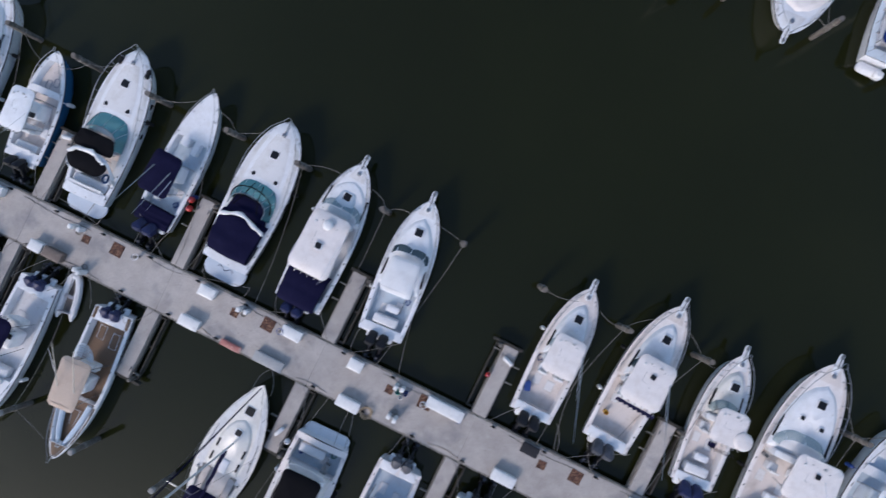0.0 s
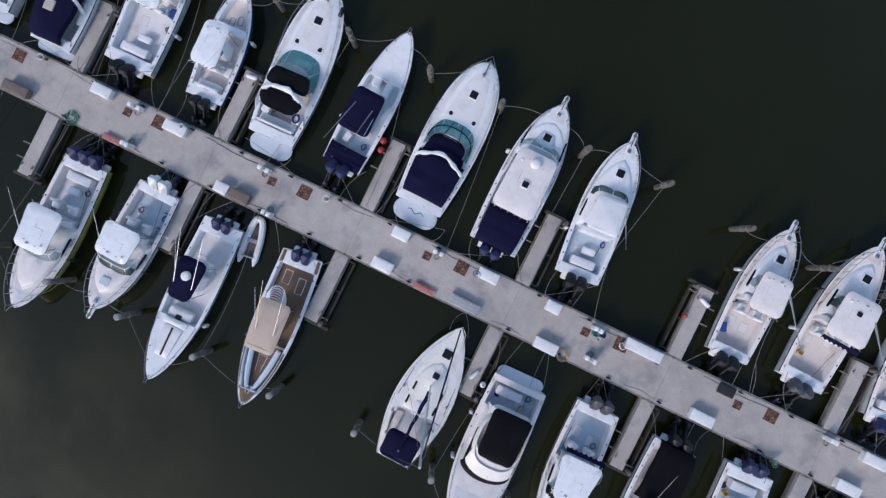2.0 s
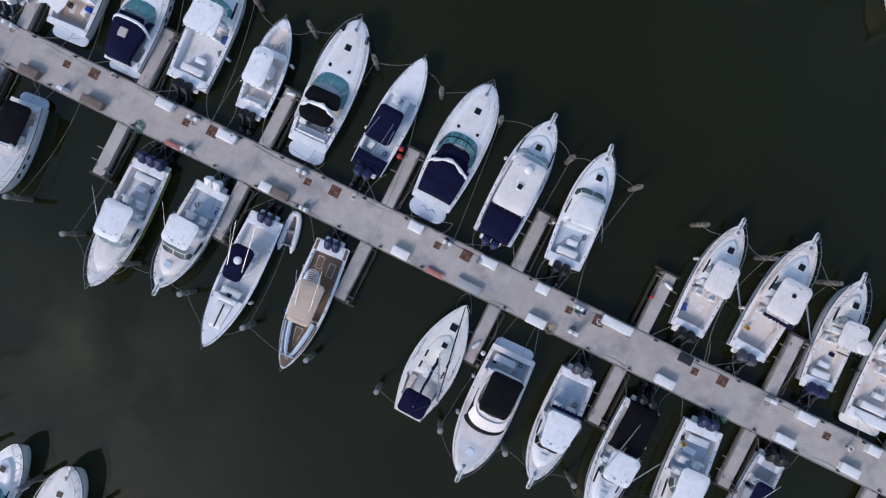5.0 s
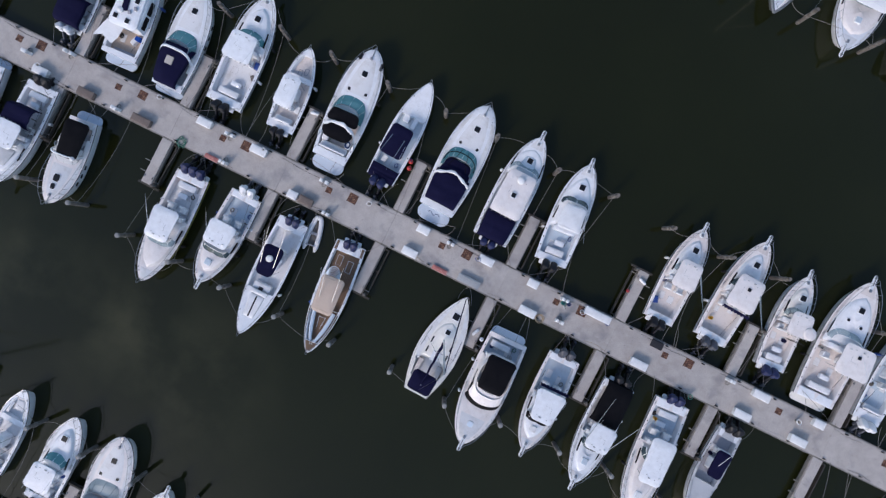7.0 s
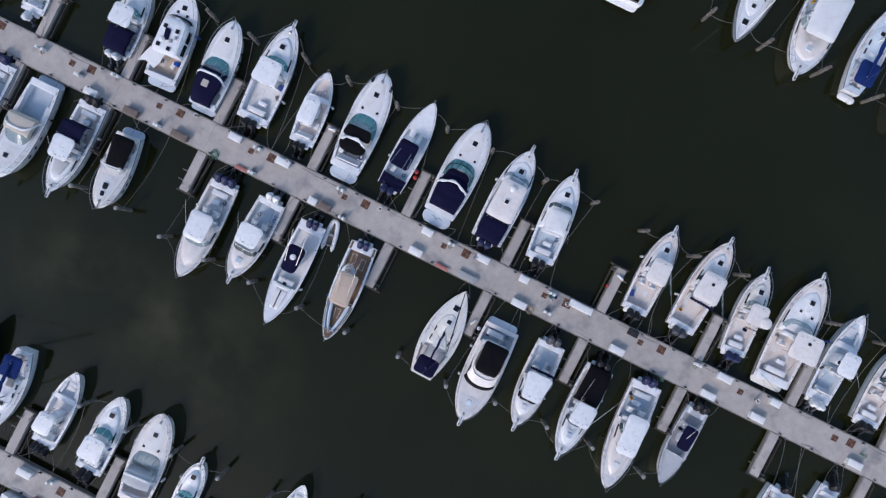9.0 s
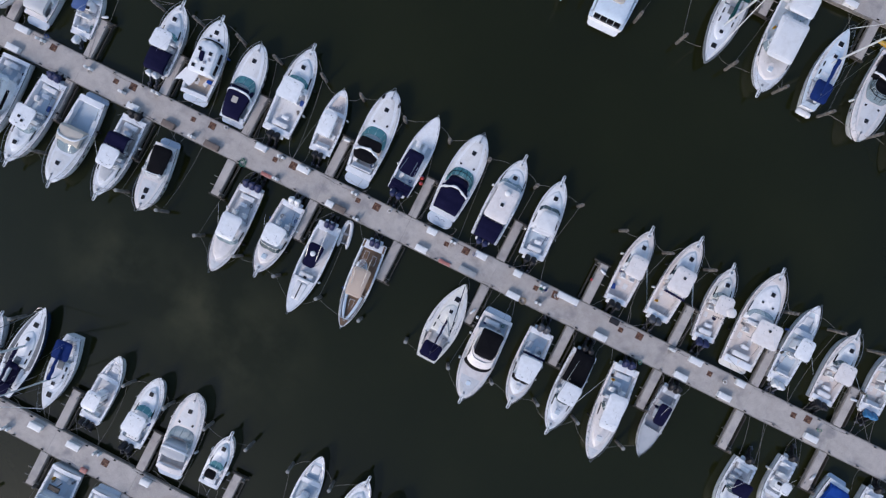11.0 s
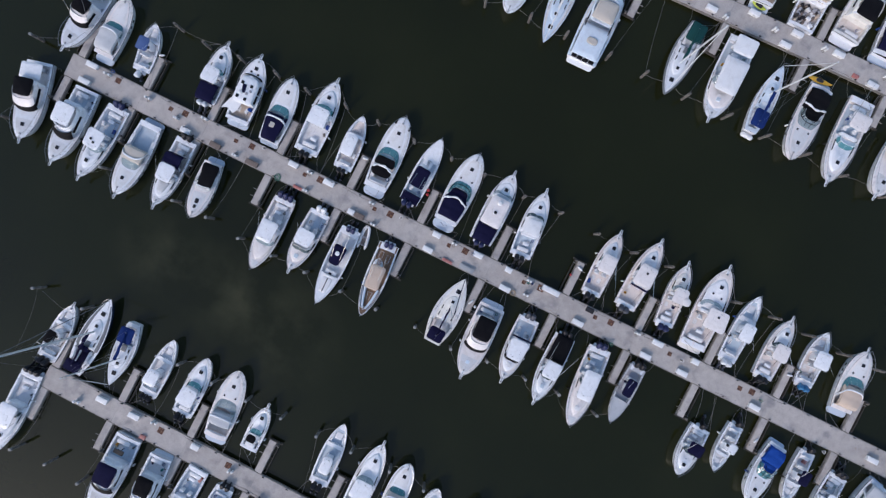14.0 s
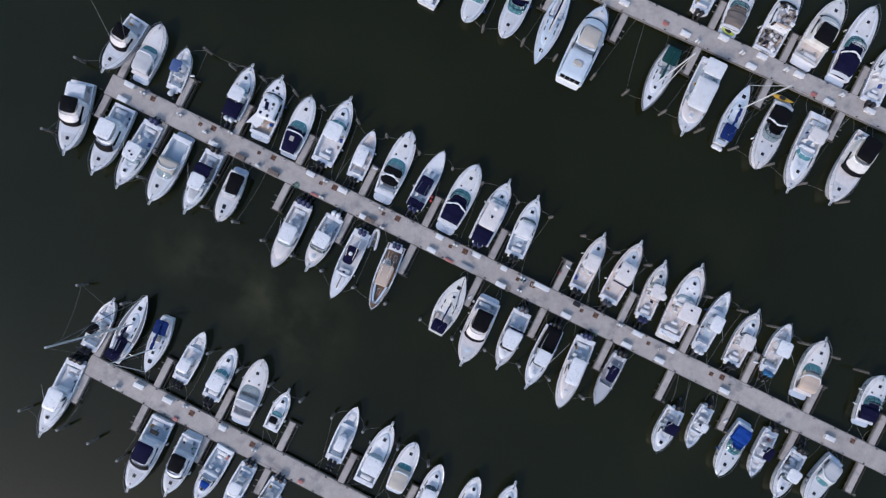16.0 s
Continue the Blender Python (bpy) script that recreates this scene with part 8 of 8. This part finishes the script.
rope((28.47, 36.00, 1.05), (26.39, 38.60, 0.68), 0.10, sway=0.12)
rope((31.85, 36.75, 1.00), (31.09, 38.82, 0.66), 0.15, sway=0.24)
rope((34.98, 36.46, 1.00), (33.96, 38.96, 0.66), 0.15, sway=0.07)
rope((31.85, 36.75, 1.05), (34.05, 38.96, 0.68), 0.10, sway=-0.01)
rope((8.06, 42.02, 1.00), (6.91, 40.16, 0.66), 0.15, sway=0.24)
rope((5.84, 41.94, 1.00), (6.94, 40.17, 0.66), 0.15, sway=-0.01)
rope((12.98, 40.88, 1.00), (12.36, 40.42, 0.66), 0.15, sway=0.11)
rope((15.35, 41.17, 1.00), (16.58, 40.62, 0.66), 0.15, sway=-0.16)
rope((23.67, 41.66, 1.00), (23.88, 40.96, 0.66), 0.15, sway=-0.08)
rope((20.44, 41.89, 1.00), (19.46, 40.75, 0.66), 0.15, sway=-0.13)
rope((28.55, 41.78, 1.00), (28.72, 41.19, 0.66), 0.15, sway=0.09)
rope((25.59, 41.75, 1.00), (25.28, 41.03, 0.66), 0.15, sway=0.26)
rope((33.50, 41.64, 1.00), (33.27, 41.40, 0.66), 0.15, sway=0.16)
rope((30.91, 41.49, 1.00), (30.71, 41.28, 0.66), 0.15, sway=-0.09)
rope((-42.53, -32.59, 1.00), (-43.63, -33.48, 0.66), 0.15, sway=-0.10)
rope((-44.65, -32.51, 1.00), (-44.27, -33.47, 0.66), 0.15, sway=0.15)
rope((-42.53, -32.59, 1.05), (-45.13, -33.46, 0.68), 0.10, sway=0.14)
rope((-38.74, -32.49, 1.00), (-37.84, -33.56, 0.66), 0.15, sway=-0.07)
rope((-41.33, -32.42, 1.00), (-41.66, -33.51, 0.66), 0.15, sway=0.27)
rope((-41.33, -32.42, 1.05), (-38.04, -33.56, 0.68), 0.10, sway=-0.12)
rope((-36.03, -31.63, 1.00), (-34.95, -33.60, 0.66), 0.15, sway=0.09)
rope((-35.24, -31.56, 1.00), (-34.82, -33.61, 0.66), 0.15, sway=0.08)
rope((-30.64, -31.20, 1.00), (-29.37, -33.68, 0.66), 0.15, sway=-0.21)
rope((-32.67, -31.18, 1.00), (-31.46, -33.65, 0.66), 0.15, sway=0.10)
rope((-30.64, -31.20, 1.05), (-33.19, -33.63, 0.68), 0.10, sway=-0.06)
rope((-25.77, -31.32, 1.00), (-26.75, -33.72, 0.66), 0.15, sway=-0.18)
rope((-27.99, -31.31, 1.00), (-26.96, -33.72, 0.66), 0.15, sway=-0.14)
rope((-27.99, -31.31, 1.05), (-25.33, -33.74, 0.68), 0.10, sway=0.09)
rope((-20.67, -32.41, 1.00), (-20.73, -33.81, 0.66), 0.15, sway=-0.07)
rope((-23.43, -32.69, 1.00), (-22.89, -33.77, 0.66), 0.15, sway=-0.26)
rope((-23.43, -32.69, 1.05), (-19.90, -33.82, 0.68), 0.10, sway=0.02)
rope((-17.08, -31.42, 1.00), (-16.99, -33.86, 0.66), 0.15, sway=-0.14)
rope((-18.92, -31.53, 1.00), (-18.22, -33.84, 0.66), 0.15, sway=0.13)
rope((-18.92, -31.53, 1.05), (-16.43, -33.87, 0.68), 0.10, sway=-0.07)
rope((-7.90, -31.19, 1.00), (-7.60, -33.99, 0.66), 0.15, sway=0.16)
rope((-10.02, -31.35, 1.00), (-10.98, -33.94, 0.66), 0.15, sway=0.12)
rope((-3.19, -31.92, 1.00), (-4.29, -34.04, 0.66), 0.15, sway=0.06)
rope((-5.69, -31.94, 1.00), (-6.08, -34.01, 0.66), 0.15, sway=0.19)
rope((-3.19, -31.92, 1.05), (-6.62, -34.01, 0.68), 0.10, sway=0.04)
rope((0.72, -31.64, 1.00), (1.12, -34.12, 0.66), 0.15, sway=0.09)
rope((-1.59, -31.72, 1.00), (-2.53, -34.06, 0.66), 0.15, sway=-0.23)
rope((-1.59, -31.72, 1.05), (1.46, -34.12, 0.68), 0.10, sway=0.07)
rope((4.87, -31.99, 1.00), (5.53, -34.18, 0.66), 0.15, sway=0.01)
rope((2.75, -32.09, 1.00), (3.39, -34.15, 0.66), 0.15, sway=0.18)
rope((2.75, -32.09, 1.05), (5.75, -34.18, 0.68), 0.10, sway=-0.04)
rope((9.93, -31.48, 1.00), (11.01, -34.26, 0.66), 0.15, sway=0.13)
rope((7.81, -31.61, 1.00), (9.05, -34.23, 0.66), 0.15, sway=0.01)
rope((7.81, -31.61, 1.05), (10.43, -34.25, 0.68), 0.10, sway=0.14)
rope((14.55, -30.82, 1.00), (14.71, -34.31, 0.66), 0.15, sway=-0.23)
rope((12.34, -30.93, 1.00), (12.55, -34.28, 0.66), 0.15, sway=-0.04)
rope((-45.33, -35.41, 1.00), (-45.88, -35.85, 0.66), 0.15, sway=-0.00)
rope((-42.93, -35.34, 1.00), (-42.45, -35.90, 0.66), 0.15, sway=0.23)
rope((-32.32, -36.96, 1.00), (-31.71, -36.05, 0.66), 0.15, sway=-0.13)
rope((-29.46, -36.91, 1.00), (-28.30, -36.10, 0.66), 0.15, sway=-0.23)
rope((-27.84, -36.91, 1.00), (-27.42, -36.11, 0.66), 0.15, sway=-0.26)
rope((-23.27, -36.53, 1.00), (-23.13, -36.17, 0.66), 0.15, sway=-0.25)
rope((-20.96, -36.65, 1.00), (-20.20, -36.21, 0.66), 0.15, sway=0.04)
rope((-17.45, -37.22, 1.00), (-16.18, -36.27, 0.66), 0.15, sway=0.08)
rope((-15.18, -37.18, 1.00), (-14.22, -36.30, 0.66), 0.15, sway=-0.06)
rope((-13.25, -37.32, 1.00), (-12.89, -36.32, 0.66), 0.15, sway=-0.06)

# ---- things on the docks ----
dock_box(-28.33, -0.04, 1.15)
dock_box(-23.74, -0.09, 1.3)
dock_box(-9.91, 0.22, 1.0)
dock_box(-4.62, 0.30, 1.2)
dock_box(-0.66, 0.35, 0.85)
dock_box(4.78, 0.43, 2.15)
dock_box(-19.95, -1.90, 0.8)
dock_box(-10.08, -1.76, 1.2)
dock_box(-0.10, -1.74, 1.35)
dock_box(17.98, -1.34, 1.35)
dock_box(18.63, 0.62, 1.35)
dock_box(-32.70, -2.07, 1.5, 0, BOXBROWN, label="brown plastic dock box with a flat lid")
dock_box(-18.85, -1.88, 1.15, 0, BOXBROWN, label="brown plastic dock box with a flat lid")
dock_box(-37.36, -2.14, 1.3, 0, BOXBROWN, label="brown plastic dock box with a flat lid")
# a dark mat, drawn with the dock box shape as a low slab
dock_box(9.91, 0.50, 1.0, 0, CHARCOAL, 0.6, 0.12, label="low charcoal mat on the dock")
dock_box(-5.11, -1.69, 1.8, 0, BOXGREY, 0.6, 0.35, label="grey plastic boarding step on the dock")
dock_box(-41.17, -2.19, 1.2)
dock_box(9.24, -1.46, 1.35)
dock_box(32.00, -0.92, 1.35)
dock_box(-54.09, -0.34, 1.35)
dock_box(-54.09, -2.37, 1.35)
dock_box(22.66, -1.17, 1.35)
dock_box(23.50, 0.68, 0.9)
dock_box(47.11, -0.19, 1.35)
dock_box(-35.61, -34.15, 1.35)
dock_box(-31.50, -34.15, 1.35)
dock_box(-23.66, -34.17, 1.0)
dock_box(6.64, 38.15, 1.35)
dock_box(11.33, 39.98, 1.35)
dock_box(16.90, 40.12, 1.35)
dock_box(16.19, 38.29, 1.35)
dock_box(22.29, 40.20, 1.35)
dock_box(27.39, 38.77, 1.35)
dock_box(32.69, 40.20, 1.35)
dock_box(-2.27, 38.15, 1.35)
dock_box(3.77, 38.27, 0.8, 0, PINKRED, 0.5, 0.22, label="faded red plastic gear box on the dock")
dock_box(25.24, 38.87, 0.8, 0, PINKRED, 0.5, 0.22, label="faded red plastic gear box on the dock")
dock_box(-11.65, -35.95, 0.7, 0, PINKRED, 0.5, 0.22, label="faded red plastic gear box on the dock")
dock_box(-29.59, -35.95, 0.7, 0, PINKRED, 0.5, 0.22, label="faded red plastic gear box on the dock")
dock_box(-7.45, -1.93, 1.25, 0, PINKRED, 0.36, 0.2, label="faded red and white plastic gear box on the dock")
dock_box(-26.75, -2.2, 1.1, 0, PINKRED, 0.36, 0.2, label="faded red and white plastic gear box on the dock")
plate(-35.57, -0.60, 0.42, 2.5)
plate(-33.64, -0.33, 0.62, -0.8)
plate(-26.72, -0.48, 0.42, -1.6)
plate(-24.86, -0.21, 0.68, -0.6)
plate(-17.72, -0.35, 0.42, 3.0)
plate(-15.81, -0.09, 0.68, -1.2)
plate(-8.12, -0.22, 0.42, -0.0)
plate(-6.11, 0.05, 0.68, -1.8)
plate(1.60, -0.09, 0.42, -0.1)
plate(3.67, 0.18, 0.72, 2.7)
plate(20.55, 0.17, 0.45, -0.6)
plate(-43.95, -0.72, 0.45, -2.9)
plate(-42.21, -0.45, 0.65, 0.7)
plate(10.85, 0.04, 0.42, 1.7)
plate(12.77, 0.31, 0.65, -0.9)
plate(31.15, 0.56, 0.65, -2.4)
plate(-50.83, -0.57, 0.6, -0.8)
plate(29.69, 0.30, 0.5, 1.7)
plate(50.22, 0.82, 0.6, -0.2)
plate(-28.10, -34.41, 0.65, -2.9)
plate(-19.34, -34.51, 0.65, 1.2)
pedestal(-34.84, -2.16, 0)
pedestal(-26.19, -0.00, 180)
pedestal(-18.25, 0.08, 180)
pedestal(-17.06, -2.04, 0)
pedestal(-7.61, 0.22, 180)
pedestal(2.05, 0.34, 180)
pedestal(-25.75, -2.09, 0)
pedestal(2.40, -1.31, 0)
pedestal(-39.81, 0.04, 180)
pedestal(-42.80, -1.38, 0)
pedestal(16.06, 0.58, 180)
pedestal(-52.03, -0.47, 180)
pedestal(-46.65, -0.80, 180)
pedestal(-38.07, -35.60, 180)
pedestal(-29.07, -33.76, 180)
pedestal(8.53, 38.00, 180)
pedestal(14.36, 39.34, 180)
pedestal(20.53, 40.03, 180)
pedestal(28.50, 40.40, 180)
pedestal(-18.75, -34.81, 180)

# ---- shore cables and hoses lying along the walkways ----
cable(-54.47, -0.21, 3.2, -0.35, ROPE_DARK, 0)
cable(-50.47, -2.50, 2.6, 0.35, ROPE_DARK, 1)
cable(-45.54, -0.09, 3.7, -0.35, ROPE_DARK, 2)
cable(-42.34, -2.38, 3.9, 0.35, CHARCOAL, 3)
cable(-37.82, 0.02, 4.5, -0.35, BOXGREY, 4)
cable(-35.07, -2.28, 4.0, 0.35, BOXGREY, 5)
cable(-30.72, 0.12, 2.9, -0.35, ROPE, 6)
cable(-26.90, -2.17, 1.9, 0.35, CHARCOAL, 7)
cable(-22.11, 0.23, 4.4, -0.35, CHARCOAL, 8)
cable(-19.24, -2.07, 3.3, 0.35, ROPE_DARK, 9)
cable(-14.15, 0.34, 2.4, -0.35, ROPE, 10)
cable(-10.55, -1.95, 1.8, 0.35, HOSE_TAN, 11)
cable(-8.13, 0.43, 4.1, -0.35, CHARCOAL, 12)
cable(-3.36, -1.85, 1.9, 0.35, ROPE, 13)
cable(0.87, 0.55, 3.4, -0.35, ROPE, 14)
cable(4.78, -1.73, 1.9, 0.35, HOSE_TAN, 15)
cable(8.49, 0.66, 4.1, -0.35, ROPE_DARK, 16)
cable(11.35, -1.64, 2.1, 0.35, BOXGREY, 17)
cable(15.25, 0.75, 3.9, -0.35, CHARCOAL, 18)
cable(20.21, -1.52, 2.8, 0.35, BOXGREY, 19)
cable(24.98, 0.88, 2.3, -0.35, ROPE, 20)
cable(27.29, -1.42, 2.0, 0.35, ROPE_DARK, 21)
cable(32.61, 0.99, 2.7, -0.35, CHARCOAL, 22)
cable(36.23, -1.30, 3.6, 0.35, BOXGREY, 23)
cable(-40.08, -33.60, 3.4, -0.35, ROPE, 24)
cable(-32.11, -35.97, 1.6, 0.35, BOXGREY, 25)
cable(-25.22, -33.81, 2.7, -0.35, CHARCOAL, 26)
cable(-18.35, -36.17, 4.2, 0.35, ROPE_DARK, 27)
cable(-10.30, -34.02, 3.9, -0.35, HOSE_TAN, 28)
cable(0.54, 39.80, 2.2, -0.35, ROPE_DARK, 29)
cable(7.41, 37.78, 2.5, 0.35, CHARCOAL, 30)
cable(14.23, 40.44, 2.2, -0.35, BOXGREY, 31)
cable(22.32, 38.48, 3.5, 0.35, CHARCOAL, 32)
cable(29.30, 41.15, 3.6, -0.35, ROPE, 33)
coil(-29.37, -2.15, 0.4, HOSE_GREEN, "tangled green water hose on the dock", "water_hose", 0.16, 5, 4)
coil(1.02, -1.77, 0.36, HOSE_TAN, "coiled tan hose at the dock edge", "water_hose", 0.03, 6, 5)

# ---- small things ----
def buoy(x, y, z, r, material, label):
    root = thing("fender_buoy", pose(x, y, z), label, "buoy", "red buoys")
    ball, eye = Form(), Form()
    ball.loft([[(r * math.sin(t) * math.cos(a), r * math.sin(t) * math.sin(a), r - r * math.cos(t)) for a in [k * math.pi / 6 for k in range(12)]] for t in [0.06 + k * (math.pi - 0.12) / 8 for k in range(9)]])
    part("ball", ball, material, root)
    eye.tube([(0.05 * math.cos(a), 0, 2 * r + 0.04 + 0.05 * math.sin(a)) for a in [k * math.pi / 5 for k in range(11)]], 0.015, 5)
    part("eye", eye, BLUEP, root)
    return root


def kayak(x, y, z, head, L, material, label):
    root = thing("kayak", pose(x, y, z, 0, 0, head), label, "kayak")
    body = Form()
    body.loft([[(0.34 * max(0.04, math.sin(math.pi * t) ** 0.7) * math.cos(a), (t - 0.5) * L, 0.16 + 0.15 * math.sin(a) + 0.12 * (2 * t - 1) ** 4) for a in [k * math.pi / 6 for k in range(12)]] for t in [0.01, 0.08, 0.2, 0.35, 0.5, 0.65, 0.8, 0.92, 0.99]])
    part("hull", body, material, root)
    pit = Form()
    pit.slab(0, 0, 0.27, 0.44, 0.9, 0.06, r=0.2, bevel=0.02)
    part("cockpit", pit, CHARCOAL, root)
    return root


def bucket(x, y, material, label, r=0.15, h=0.32):
    root = thing("bucket", pose(x, y, TOPZ), label, "bucket")
    form = Form()
    ring = lambda q, z: [(q * math.cos(a), q * math.sin(a), z) for a in [k * math.pi / 6 for k in range(12)]]
    form.loft([ring(r * 0.8, 0), ring(r, h), ring(r * 0.92, h), ring(r * 0.75, 0.04)])
    part("pail", form, material, root)
    bail = Form()
    bail.tube([(r * math.cos(a), 0, h + r * 0.6 * math.sin(a)) for a in [k * math.pi / 8 for k in range(9)]], 0.008, 4)
    part("handle", bail, STEEL, root)
    return root



def fender(x, y, turn, material, label):
    """A cylindrical boat fender with rounded ends, lying on a dock."""
    form = Form()
    form.tube([(-0.34, 0, 0.12), (-0.31, 0, 0.12), (-0.24, 0, 0.12), (0.24, 0, 0.12), (0.31, 0, 0.12), (0.34, 0, 0.12)], [0.02, 0.08, 0.12, 0.12, 0.08, 0.02], 10)
    ob = part("boat_fender", form, material)
    ob.matrix_world = pose(x, y, TOPZ, 0, 0, turn)
    return tagged(ob, label, "fender", "loose fenders")


def hose_reel(x, y, turn):
    """A flat coil of white hose beside a tap post."""
    root = thing("hose_rack", pose(x, y, TOPZ, 0, 0, turn), "low tap post with a white hose coiled on it", "hose rack", "hose racks")
    post, loop = Form(), Form()
    post.slab(0, 0, 0, 0.12, 0.14, 0.5, r=0.03, bevel=0.015)
    part("post", post, GREYWOOD, root)
    rng = random.Random(x)
    loop.tube([((0.16 + rng.uniform(-0.03, 0.03)) * math.cos(i * 0.6), (0.20 + rng.uniform(-0.03, 0.03)) * math.sin(i * 0.6), 0.38 + 0.003 * i) for i in range(34)], 0.013, 5)
    part("hose", loop, rng.choice((VINYL, VINYL, HOSE_GREEN, BLUEP)), root)
    return root


buoy(-13.0, 3.9, TOPZ, 0.19, RED, "red inflatable buoy at the end of the finger dock")
buoy(-13.1, 4.4, TOPZ, 0.19, RED, "red inflatable buoy at the end of the finger dock")
buoy(6.05, 3.15, TOPZ, 0.14, RED, "small red float on the finger dock")
buoy(-2.2, -5.2, TOPZ, 0.17, VINYL, "white round fender on the finger dock")
bucket(2.06, 0.1, TEALP, "teal plastic bucket on the dock edge", 0.17)
bucket(2.5, 0.18, BLUEP, "blue plastic bucket beside the dock box", 0.14)
bucket(2.32, -0.12, BOXWHITE, "white plastic pail on the dock", 0.12)
bucket(5.75, 0.2, BLUEP, "blue plastic bucket beside the dock box", 0.16)
kayak(21.8, 36.62, 0.36, 94, 3.1, YELLOW, "yellow kayak stowed across a swim platform")
kayak(11.49, 41.2, 0.36, 80, 1.9, LIME, "lime green float lying across a swim platform")

rng = random.Random(11)
for i, x in enumerate(JX[1:13]):
    if i % 3 == 0:
        fender(x + rng.uniform(-0.2, 0.2), 4.55 - rng.uniform(0, 0.4), rng.uniform(-20, 30), rng.choice((VINYL, VINYL, BOXGREY)), "boat fender lying on the concrete finger dock")
    if i % 4 == 1:
        fender(x + rng.uniform(-0.2, 0.2), -5.3 + rng.uniform(0, 1.2), rng.uniform(60, 120), VINYL, "boat fender lying on the concrete finger dock")
for i in range(11):
    hose_reel(-51 + 9.2 * i + rng.uniform(-0.6, 0.6), rng.choice((0.12, -1.9)), rng.uniform(0, 180))
